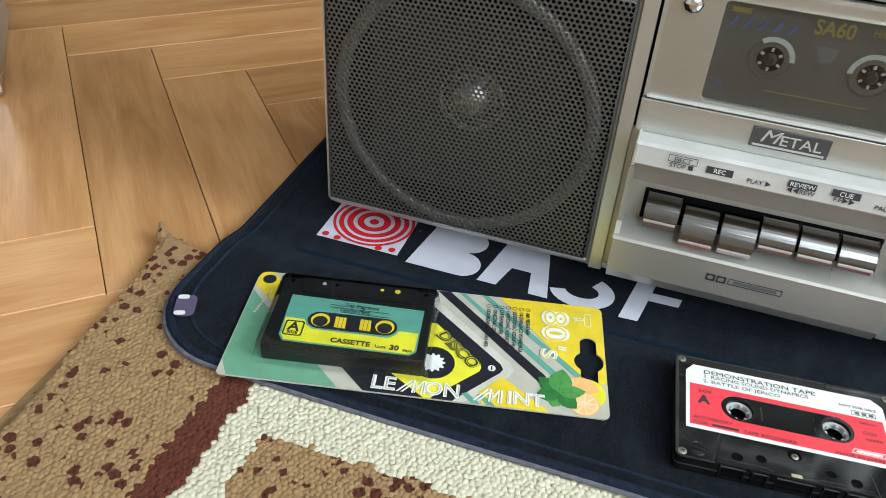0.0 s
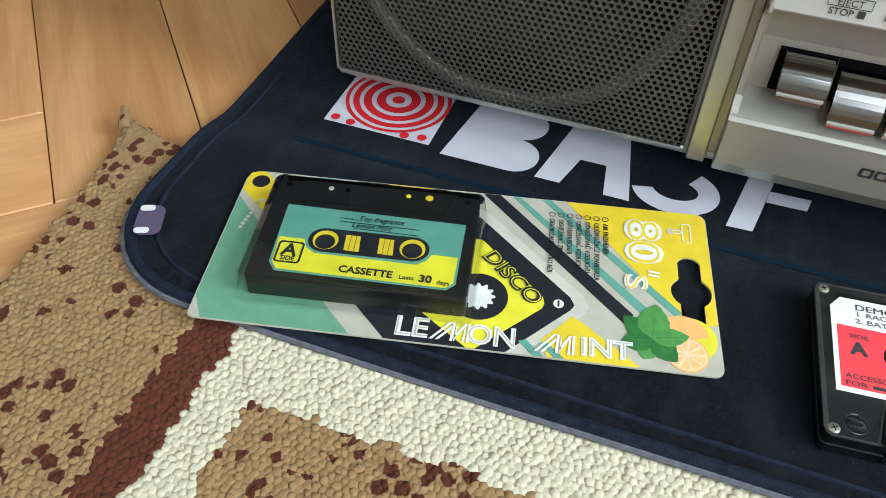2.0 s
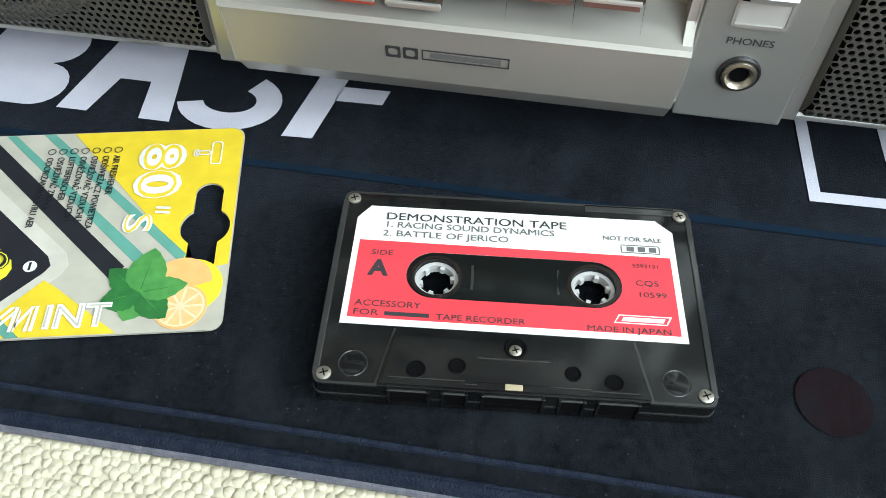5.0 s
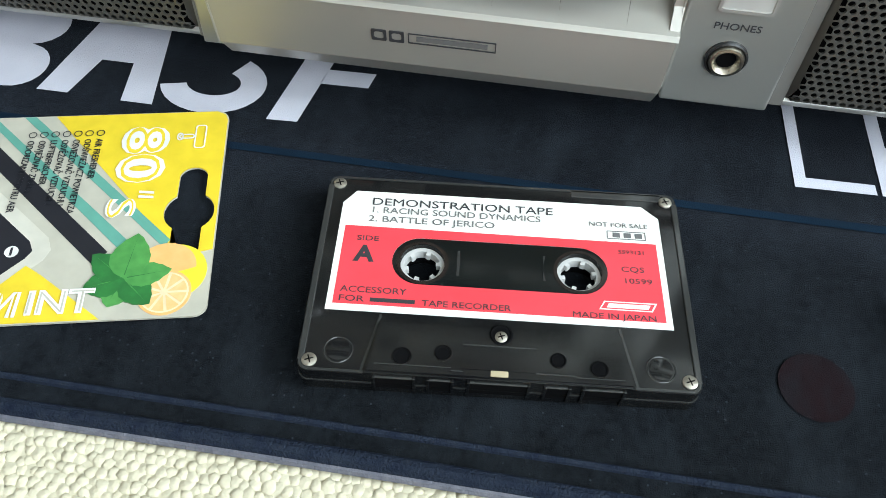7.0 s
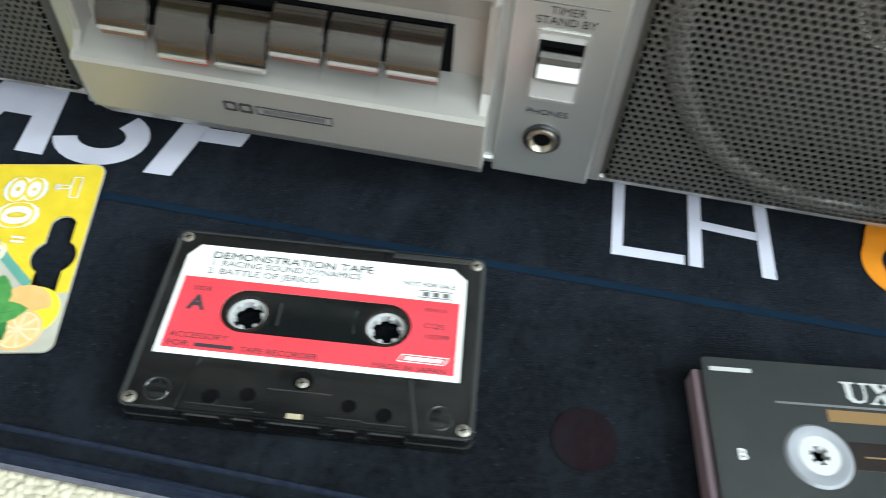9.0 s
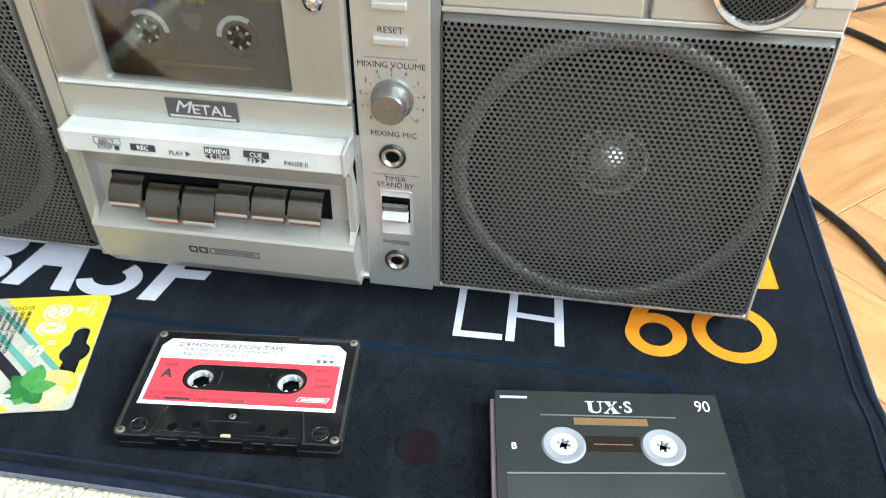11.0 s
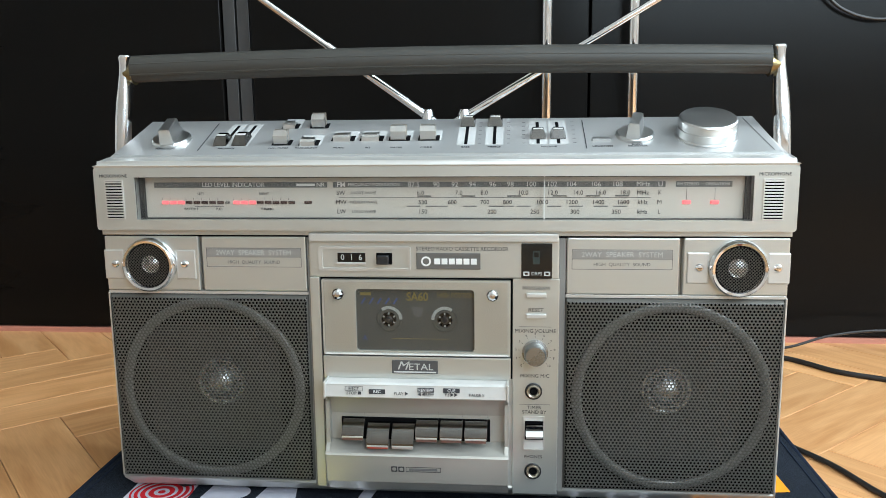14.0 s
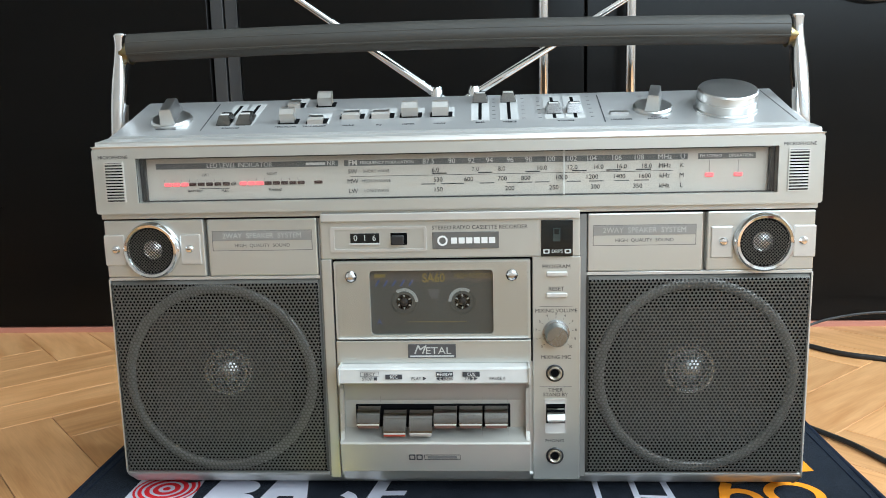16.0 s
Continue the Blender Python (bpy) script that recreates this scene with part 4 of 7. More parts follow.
def pointer_knob(x, v, turn, r, h):
    base = part("selector_knob", lathe([(0.0, 0.0), (r, 0.0), (r, 0.002), (r * 0.92, 0.0032), (r * 0.5, 0.0034), (0, 0.0034)], at_top(x, v), 40), KNOBM, R, "chromed pointer knob", smooth=True)
    bm = bmesh.new()
    w, l = r * 0.26, r * 0.98
    vs = [bm.verts.new(p) for p in ((-w * 1.4, -l, 0.003), (w * 1.4, -l, 0.003), (w * 1.4, l, 0.003), (-w * 1.4, l, 0.003), (-w, -l, h), (w, -l, h), (w, l * 0.85, h * 0.93), (-w, l * 0.85, h * 0.93))]
    for f in ((0, 1, 2, 3), (4, 5, 6, 7), (0, 1, 5, 4), (1, 2, 6, 5), (2, 3, 7, 6), (3, 0, 4, 7)):
        bm.faces.new([vs[k] for k in f])
    bmesh.ops.recalc_face_normals(bm, faces=bm.faces)
    bmesh.ops.bevel(bm, geom=list(bm.edges), offset=0.0005, segments=2, affect="EDGES")
    bm.transform(at_top(x, v, turn))
    part("pointer", bm, KNOBM, base)
    return base


pointer_knob(-0.2080, 0.0265, 8, 0.0150, 0.0150)
pointer_knob(0.1462, 0.0300, -14, 0.0140, 0.0150)
# tuning wheel
part("tuning_knob", lathe([(0.0, 0.0), (0.0222, 0.0), (0.0222, 0.0010), (0.0210, 0.0016), (0.0209, 0.0072), (0.0204, 0.0076), (0.0204, 0.0082), (0.0209, 0.0086), (0.0207, 0.0136), (0.0198, 0.0147), (0.0188, 0.0148), (0.0120, 0.0142), (0.0, 0.0138)], at_top(0.1975, 0.0290), 72), KNOBM, R, "large turned aluminium tuning knob", smooth=True)


def recess(x0, x1, v0, v1, lean=0.0):
    """A pale sunk track with its dark slot."""
    o = [(x0, v0), (x1, v0), (x1 + lean, v1), (x0 + lean, v1)]
    rec = part("slider_track", prism(o, 0.0009, 0.0012, TOP), TRACK, R, "pale sunk slider track")
    c0 = (x0 + x1) / 2
    part("slot", prism([(c0 - 0.0012, v0 + 0.001), (c0 + 0.0012, v0 + 0.001), (c0 + lean + 0.0012, v1 - 0.003), (c0 + lean - 0.0012, v1 - 0.003)], 0.0012, 0.0014, TOP), VOID, rec)


def slider_cap(x, v, w=0.0120, d=0.0125, h=0.0062):
    bm = bmesh.new()
    vs = [bm.verts.new(p) for p in ((-w / 2, -d / 2, 0.0005), (w / 2, -d / 2, 0.0005), (w / 2, d / 2, 0.0005), (-w / 2, d / 2, 0.0005), (-w * 0.34, -d * 0.10, h), (w * 0.34, -d * 0.10, h), (w * 0.34, d * 0.42, h * 0.9), (-w * 0.34, d * 0.42, h * 0.9))]
    for f in ((0, 1, 2, 3), (4, 5, 6, 7), (0, 1, 5, 4), (1, 2, 6, 5), (2, 3, 7, 6), (3, 0, 4, 7)):
        bm.faces.new([vs[k] for k in f])
    bmesh.ops.recalc_face_normals(bm, faces=bm.faces)
    bmesh.ops.bevel(bm, geom=list(bm.edges), offset=0.0004, segments=2, affect="EDGES")
    bm.transform(at_top(x, v))
    cap = part("slider_cap", bm, KEYMETAL, R, "faceted chrome slider cap")
    # white strip along the ridge, drawn in as the cap's highlight
    ridge = box(-w * 0.30, w * 0.30, -d * 0.06, d * 0.10, h - 0.0006, h + 0.0003, 0.0002)
    ridge.transform(at_top(x, v))
    part("cap_ridge_highlight", ridge, WHITEBAR, cap, "top ridge, its highlight put in as white")


recess(-0.1700, -0.1590, 0.0150, 0.0580, 0.0020)
recess(-0.1565, -0.1455, 0.0150, 0.0580, 0.0020)
slider_cap(-0.1665, 0.0230, 0.011, 0.016, 0.006)
slider_cap(-0.1515, 0.0240, 0.012, 0.018, 0.006)
for x, cap in ((0.0212, 0.0545), (0.0423, 0.0545), (0.0747, 0.0300), (0.0897, 0.0300)):
    recess(x - 0.0067, x + 0.0067, 0.0155, 0.0600)
    slider_cap(x, cap)


def toggle(x, v, w, tall, back=True):
    """A switch: a dark slot with a tall or a low lever in it."""
    if back:
        part("switch_plate", prism(rounded(x - w / 2 - 0.0005, x + w / 2 + 0.0035, v - 0.004, v + 0.0145, 0.0004), 0.0009, 0.0012, TOP), TRACK, R, "pale switch recess")
    part("switch_slot", prism(rounded(x - w / 2 - 0.0008, x + w / 2 + 0.0022, v - 0.0045, v + 0.0050, 0.0004), 0.0012, 0.0014, TOP), VOID, R)
    w *= 0.82
    h = 0.0090 if tall else 0.0036
    d = 0.0030 if tall else 0.0048
    bm = side_profile([(-d, 0.0002), (d, 0.0002), (d * 0.9 + (0.0025 if tall else 0), h), (-d * 0.3 + (0.0025 if tall else 0), h * 1.03), (-d * 0.75, h * 0.75)], -w / 2, w / 2, 0.0005)
    bm.transform(at_top(x, v))
    part("lever_switch" if tall else "rocker_switch", bm, KNOBM, R, "chromed lever switch" if tall else "low chromed rocker switch")


for x, v, w, tall, back in ((-0.1195, 0.0210, 0.0120, True, False), (-0.1205, 0.0530, 0.0105, False, True), (-0.0970, 0.0530, 0.0120, True, False), (-0.0985, 0.0205, 0.0125, False, True),
                            (-0.0735, 0.0280, 0.0150, False, True), (-0.0515, 0.0280, 0.0150, False, True), (-0.0302, 0.0280, 0.0132, True, True), (-0.0078, 0.0280, 0.0132, True, True)):
    toggle(x, v, w, tall, back)
part("push_button", prism(rounded(0.1142, 0.1280, 0.0205, 0.0245, 0.0006), 0.0009, 0.0028, TOP, 0.0005), KNOBM, R, "flat chrome loudness button")
for x, w in ((-0.2080, "FUNCTION"), (-0.1600, "BALANCE"), (-0.1195, "MPX FILTER"), (-0.0985, "TAPE SELECT"), (-0.0735, "MUSIC"), (-0.0515, "EQ"), (-0.0302, "METER"), (-0.0078, "MODE"), (0.0212, "BASS"), (0.0423, "TREBLE"), (0.0822, "VOLUME"), (0.1210, "LOUDNESS"), (0.1462, "SELECTOR"), (0.1975, "TUNING")):
    lettering(w, 0.0030, TOP @ Matrix.Translation((x, 0.0115, 0.0012)), INK, R)
lettering("BAND", 0.0030, TOP @ Matrix.Translation((0.1462, 0.0145, 0.0012)), INK, R)
for x0 in (0.0300, 0.0515, 0.0630, 0.1003):
    for k in range(6):
        part("slider_tick", prism(rounded(x0, x0 + 0.0024, 0.018 + k * 0.0078, 0.0183 + k * 0.0078, 0.00005, 1), 0.0009, 0.0012, TOP), GREYINK, R)

# handle
def build_handle():
    hy, hz = 0.0660, 0.3366
    grip = []
    for k in range(25):
        x = -0.2465 + 0.493 * k / 24
        grip.append((x, hy, hz + 0.0034 * (1 - (x / 0.2465) ** 2)))
    h = part("handle", tube(grip, 0.0097, 18), GREY, R, "ribbed dark grey carrying handle grip", smooth=True)
    for v in h.data.vertices:
        c = hz + 0.0034 * (1 - (v.co.x / 0.2465) ** 2)
        v.co.z = c + (v.co.z - c) * 1.10
    for dz in (-0.0050, 0.0032):
        part("grip_rib", tube([(x, y - 0.0086, z + dz) for x, y, z in grip], 0.0008, 6), GREY, h)
    section = rounded(-1.0, 1.0, -1.0, 1.0, 0.75, 6)
    brass = surf("tarnished_brass", (0.30, 0.24, 0.12), 0.35, 1.0, scale=200, var=0.9, col2=(0.16, 0.12, 0.06))
    for s in (-1, 1):
        part("grip_collar", lathe([(0.0, 0.0), (0.0086, 0.0), (0.0062, 0.0040), (0.0062, 0.0075), (0.0, 0.0075)], Matrix.Translation((s * 0.2460, hy, hz - 0.0040)) @ Matrix.Rotation(radians(90 * s), 4, "Y"), 28), brass, R, "worn brass collar at the grip end", smooth=True)
        arm = [Vector((s * x, y, z)) for y, z, x in ((0.0680, 0.3470, 0.2530), (0.0675, 0.3380, 0.2534), (0.0655, 0.3180, 0.2552), (0.0625, 0.2930, 0.2570), (0.0600, 0.2640, 0.2580), (0.0590, 0.2350, 0.2580))]
        pts = spline(arm, 6)
        bm = bmesh.new()
        rows = []
        for k, p in enumerate(pts):
            d = (pts[min(k + 1, len(pts) - 1)] - pts[max(k - 1, 0)]).normalized()
            n = Vector((0, d.z, -d.y))
            end = 0.86 if k == 0 else 1.0
            w = (0.0082 - 0.0012 * min(1.0, k / 8)) * end
            t = (0.0058 - 0.0013 * math.sin(math.pi * min(1.0, k / 14))) * end
            rows.append([bm.verts.new(p + n * (q[0] * w) + Vector((q[1] * t, 0, 0))) for q in section])
        m = len(section)
        for a, b in zip(rows, rows[1:]):
            for k in range(m):
                bm.faces.new((a[k], a[(k + 1) % m], b[(k + 1) % m], b[k]))
        bm.faces.new(rows[0])
        bm.faces.new(rows[-1])
        bmesh.ops.recalc_face_normals(bm, faces=bm.faces)
        part("handle_arm", bm, CHROME, R, "chrome-plated handle arm", smooth=True)
        part("pivot_cap", lathe([(0.0, 0.0), (0.012, 0.0), (0.011, 0.007), (0.0, 0.008)], Matrix.Translation((s * 0.2488, 0.060, 0.235)) @ Matrix.Rotation(radians(90 * s), 4, "Y"), 28), CHROME, R, "chrome handle pivot", smooth=True)


build_handle()

# telescopic aerials
for s, x0, x1 in ((-1, -0.0130, -0.1349), (1, 0.0165, 0.1640)):
    a, b = Vector((x0, 0.0905, 0.2965)), Vector((x1, 0.0905, 0.3830))
    d = (b - a).normalized()
    ant = part("telescopic_aerial", tube([a - d * 0.01, a + d * 0.10], 0.0033, 14), CHROME, R, "chrome telescopic aerial", smooth=True)
    for k, (l0, l1, r) in enumerate(((0.10, 0.19, 0.0027), (0.19, 0.28, 0.0022), (0.28, 0.36, 0.0017))):
        part("aerial_section", tube([a + d * l0, a + d * l1], r, 12), CHROME, ant, smooth=True)
    part("aerial_joint", lathe([(0, 0), (0.0052, 0), (0.0052, 0.008), (0.0035, 0.012), (0, 0.012)], Matrix.Translation((x0, 0.0905, 0.2905)), 20), CHROME, ant, smooth=True)

# plates above the speakers
PY = 0.0020


def front_plate(name, x0, x1, z0, z1, y, material, label="", bev=0.0008, parent=None, depth=0.006):
    return part(name, box(x0, x1, y, y + depth, z0, z1, bev), material, parent or R, label)


for s in (-1, 1):
    a, b = sorted((s * 0.2488, s * 0.1763))
    c, d = sorted((s * 0.2488, s * 0.0945))
    part("grille_rail", box(c, d, 0.0030, 0.0100, 0.1675, 0.1699, 0.0003), SATIN, R)
    tw = front_plate("tweeter_plate", a, b, 0.1702, 0.2115, PY, SILVER, "silver tweeter mounting plate", 0.0010)
    cx, cz = s * 0.2142, 0.1900
    part("tweeter_ring", lathe([(0.0152, 0.001), (0.0158, 0.0036), (0.0170, 0.0056), (0.0187, 0.0060), (0.0199, 0.0046), (0.0204, 0.0)], on_front(cx, cz, PY), 56), CHROME, tw, "polished chrome tweeter ring", smooth=True)
    part("tweeter_well", lathe([(0.0, 0.0002), (0.0156, 0.0002)], on_front(cx, cz, PY - 0.0002), 40), VOID, tw)
    part("tweeter_dome", lathe([(0.0, 0.0032), (0.003, 0.0029), (0.0055, 0.0018), (0.0068, 0.0004)], on_front(cx, cz, PY), 28), DOME, tw, "small bright tweeter dome", smooth=True)
    bm = bmesh.new()
    n = 10
    for k in range(-n, n + 1):
        o = k * 0.00165
        h = math.sqrt(max(0.0157 ** 2 - o * o, 0))
        if h > 0.001:
            for turn in (45, -45):
                add_box(bm, -h, h, o - 0.00024, o + 0.00024, 0.0040, 0.0043)
                bmesh.ops.rotate(bm, verts=bm.verts[-8:], cent=(0, 0, 0), matrix=Matrix.Rotation(radians(turn), 3, "Z"))
    bm.transform(on_front(cx, cz, PY))
    part("tweeter_mesh", bm, MESHWIRE, tw, "fine crossed wire mesh")
    for q in (-1, 1):
        sx = cx + q * 0.0268
        wing = front_plate("wing", sx - 0.0075 + q * 0.001, sx + 0.0075 + q * 0.001, 0.1790, 0.2012, PY - 0.0010, SATIN, "", 0.0008, tw, 0.002)
        part("screw", lathe([(0.0, 0.0016), (0.0020, 0.0014), (0.0030, 0.0004), (0.0032, 0.0)], on_front(sx, 0.1904, PY - 0.0010), 20), CHROME, tw, "small chrome screw", smooth=True)
        part("screw_slot", box(sx - 0.0012, sx + 0.0012, PY - 0.0027, PY - 0.0010, 0.1902, 0.1906), VOID, tw)
    a, b = sorted((s * 0.1737, s * 0.0950))
    lp = front_plate("name_plate", a, b, 0.1702, 0.2113, PY, SILVER, "plain silver speaker label plate", 0.0010)
    c0, c1 = (-0.1705, -0.0985) if s < 0 else (0.0985, 0.1690)
    part("label_frame", frame_plate(c0, c1, 0.1885, 0.2030, c0 + 0.0004, c1 - 0.0004, 0.1889, 0.2026, PY - 0.0001, PY + 0.0005, 0.0002, 0.0002), GREYINK, lp)
    part("label_strip", box(c0 + 0.0005, c1 - 0.0005, PY - 0.0002, PY + 0.0003, 0.1958, 0.2025), surf("grey_label_strip", (0.33, 0.33, 0.32), 0.3, 0.5), lp, "grey printed strip")
    lettering("2WAY  SPEAKER  SYSTEM", 0.0052, on_front((c0 + c1) / 2, 0.1992, PY - 0.0003), SOFTINK, lp, stretch=0.98)
    lettering("HIGH  QUALITY  SOUND", 0.0034, on_front((c0 + c1) / 2, 0.1922, PY - 0.0002), GREYINK, lp, stretch=1.05)

# speakers behind perforated grilles
PITCH, HOLE = 0.0027, 0.00101


def perforated(x0, x1, z0, z1):
    """A pressed metal sheet with rows of six-sided holes, a raised ring and turned-back edges."""
    cx, cz = (x0 + x1) / 2, (z0 + z1) / 2
    rowh = PITCH * 0.866
    nx, nz = int((x1 - x0 - 0.002) / PITCH), int((z1 - z0 - 0.002) / rowh)
    verts, faces, key = [], [], {}

    def y_of(x, z):
        e = max(0.0, min(x - x0, x1 - x, z - z0, z1 - z))
        edge = 0.0044 * max(0.0, 1 - e / 0.0028) ** 2
        r = math.hypot(x - cx, z - cz)
        bead = -0.0009 * max(0.0, 1 - abs(r - 0.0676) / 0.0034) ** 0.35
        return -0.0006 + edge + bead

    def vert(x, z, dy=0.0):
        x, z = min(max(x, x0), x1), min(max(z, z0), z1)
        k = (round(x * 2e5), round(z * 2e5), dy > 0)
        if k not in key:
            key[k] = len(verts)
            verts.append((x, y_of(x, z) + dy, z))
        return key[k]

    ox, oz = cx - PITCH * (nx - 1) / 2, cz - rowh * (nz - 1) / 2
    for j in range(nz):
        for i in range(nx + (j % 2) * -1):
            px, pz = ox + (i + 0.5 * (j % 2)) * PITCH, oz + j * rowh
            outer, inner, deep = [], [], []
            for k in range(6):
                a = radians(30 + 60 * k)
                R6 = PITCH / 2 / math.cos(radians(30))
                outer.append(vert(px + R6 * math.cos(a), pz + R6 * math.sin(a)))
            for k in range(12):
                a = radians(30 * k)
                inner.append(vert(px + HOLE * math.cos(a), pz + HOLE * math.sin(a)))
                deep.append(vert(px + HOLE * 0.9 * math.cos(a), pz + HOLE * 0.9 * math.sin(a), 0.0006))
            for k in range(6):
                a, b, c = inner[(2 * k + 1) % 12], inner[(2 * k + 2) % 12], inner[(2 * k + 3) % 12]
                faces.append((outer[k], outer[(k + 1) % 6], c, b))
                faces.append((outer[k], b, a))
            for k in range(12):
                faces.append((inner[k], inner[(k + 1) % 12], deep[(k + 1) % 12], deep[k]))
    # plain rim round the holes
    m0, m1 = ox - PITCH * 0.42, ox + (nx - 1) * PITCH + PITCH * 0.42
    n0, n1 = oz - rowh * 0.45, oz + (nz - 1) * rowh + rowh * 0.45
    for a0, a1, b0, b1 in ((x0, m0, z0, z1), (m1, x1, z0, z1), (m0, m1, z0, n0), (m0, m1, n1, z1)):
        steps = 24
        for k in range(steps):
            for l in range(3):
                if b1 - b0 > a1 - a0:
                    q = [(a0 + (a1 - a0) * (l + da) / 3, b0 + (b1 - b0) * (k + db) / steps) for da, db in ((0, 0), (1, 0), (1, 1), (0, 1))]
                else:
                    q = [(a0 + (a1 - a0) * (k + da) / steps, b0 + (b1 - b0) * (l + db) / 3) for da, db in ((0, 0), (1, 0), (1, 1), (0, 1))]
                faces.append([vert(x, z) for x, z in q])
    me = bpy.data.meshes.new("grille")
    me.from_pydata(verts, [], [f for f in faces if len(set(f)) == len(f)])
    me.validate()
    me.materials.append(DARKMETAL)
    for p in me.polygons:
        p.use_smooth = True
    me.set_sharp_from_angle(angle=radians(40))
    return me


GRILLE_ME = perforated(-0.0770, 0.0770, 0.0206, 0.1672)
for s in (-1, 1):
    cx, cz = s * 0.1710, 0.0938
    hole = [(cx + 0.0660 * math.cos(math.atan2(z - cz, x - cx)), cz + 0.0660 * math.sin(math.atan2(z - cz, x - cx))) for x, z in rounded(cx - 0.0766, cx + 0.0766, 0.0204, 0.1672, 0.012, 12)]
    # black baffle sheet: the dark behind the grille holes is its colour
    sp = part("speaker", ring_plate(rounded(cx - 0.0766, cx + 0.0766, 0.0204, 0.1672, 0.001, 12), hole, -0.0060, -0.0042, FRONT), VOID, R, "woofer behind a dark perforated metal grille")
    part("cone", lathe([(0.0690, 0.0), (0.0640, 0.0022), (0.0590, -0.0010), (0.0350, -0.0100), (0.0180, -0.0130), (0.0132, -0.0140)], on_front(cx, cz, 0.0065), 64), CONE, sp, "black paper speaker cone", smooth=True)
    part("dust_cap", lathe([(0.0, 0.0120), (0.0040, 0.0114), (0.0080, 0.0096), (0.0115, 0.0064), (0.0138, 0.0030), (0.0152, 0.0)], on_front(cx, cz, 0.0200), 40), DOME, sp, "shiny aluminium dust cap", smooth=True)
    part("cap_ring", lathe([(0.0160, 0.0004), (0.0168, 0.0022), (0.0178, 0.0022), (0.0186, 0.0002)], on_front(cx, cz, 0.0190), 40), DOME, sp, "bright rolled ring round the cap", smooth=True)
    part("gasket", lathe([(0.0640, 0.0), (0.0646, 0.0012), (0.0706, 0.0012), (0.0712, 0.0)], on_front(cx, cz, 0.0020), 64), GASKET, sp, "grey gasket ring pressed against the grille", smooth=True)
    gr = new("grille", GRILLE_ME)
    gr.parent = sp
    gr.location = (cx, 0, 0)
    gr["label"] = "dark grey perforated steel grille with a raised ring"

# ---- cassette deck and side column ----
CY = 0.0006
CC = 0.0022
UXRING = surf("grey_reel_ring", (0.07, 0.07, 0.068), 0.45)
BLACKGLASS = surf("black_display_glass", (0.006, 0.008, 0.008), 0.12)


def panel_bits():
    # centre panel, left open where door and keys sit
    deck = part("centre_panel", box(-0.0925, 0.0897, CY, 0.006, 0.1815, 0.2112, 0.0012), SILVER, R, "silver centre panel")
    part("panel_strip", box(-0.0925, -0.0853, CY, 0.006, 0.0170, 0.1816, 0.0006), SILVER, deck)
    part("panel_cap", box(-0.0915, 0.0890, CY - 0.0030, CY + 0.002, 0.2085, 0.2146, 0.0008), SATIN, deck)
    col = part("control_column", box(0.0566, 0.0903, CC, 0.0068, 0.0150, 0.1816, 0.0008), SILVER, R, "silver column of sockets and switches")
    part("door_gap", box(-0.0853, 0.0566, 0.0042, 0.0056, 0.1050, 0.1816), VOID, deck)
    return deck, col


deck, col = panel_bits()
Tc = lambda text, x, z, size, mat=INK, y=None, **kw: lettering(text, size, on_front(x, z, (CY if y is None else y) - 0.0001), mat, deck, **kw)

# tape counter
part("counter_frame", frame_plate(-0.0852, -0.0172, 0.1868, 0.2046, -0.0822, -0.0188, 0.1888, 0.2028, CY - 0.0012, CY + 0.002, 0.0016, 0.001), SATIN, deck, "pale raised counter surround")
part("counter_bed", box(-0.0823, -0.0187, CY - 0.0003, CY + 0.001, 0.1887, 0.2029), SILVER, deck)
cw = part("counter_window", box(-0.0710, -0.0504, CY - 0.0010, CY + 0.001, 0.1932, 0.2000, 0.0003), BLACKGLASS, deck, "black tape counter window")
for k, dgt in enumerate("016"):
    lettering(dgt, 0.0058, on_front(-0.0672 + 0.0066 * k, 0.1966, CY - 0.0012), SOFTINK, cw)
part("counter_sill", box(-0.0718, -0.0504, CY - 0.0016, CY, 0.1918, 0.1930, 0.0003), WHITEBAR, deck)
part("reset_slot", box(-0.0425, -0.0308, CY - 0.0005, CY, 0.1915, 0.2000), VOID, deck)
part("counter_reset_button", box(-0.0415, -0.0330, CY - 0.0050, CY, 0.1920, 0.1985, 0.0008), BLACKPL, deck, "small black counter reset button")
Tc("STEREO RADIO CASSETTE RECORDER", 0.0200, 0.2031, 0.0040, stretch=0.98)
# maker's badge, drawn as plain shapes
bd = part("badge", box(-0.0131, 0.0334, CY - 0.0008, CY, 0.1882, 0.2002, 0.0003), surf("grey_badge", (0.17, 0.17, 0.165), 0.3, 0.5, scale=12), deck, "grey badge with plain white shapes")
part("badge_disc", lathe([(0.0024, 0.0), (0.0024, 0.0004), (0.0036, 0.0004), (0.0036, 0.0)], on_front(-0.0060, 0.1941, CY - 0.0008), 28), WHITEINK, bd)
for k in range(6):
    x = 0.0000 + k * 0.0053
    part("badge_bar", box(x, x + 0.0042, CY - 0.0011, CY - 0.0007, 0.1920, 0.1962), WHITEINK, bd)
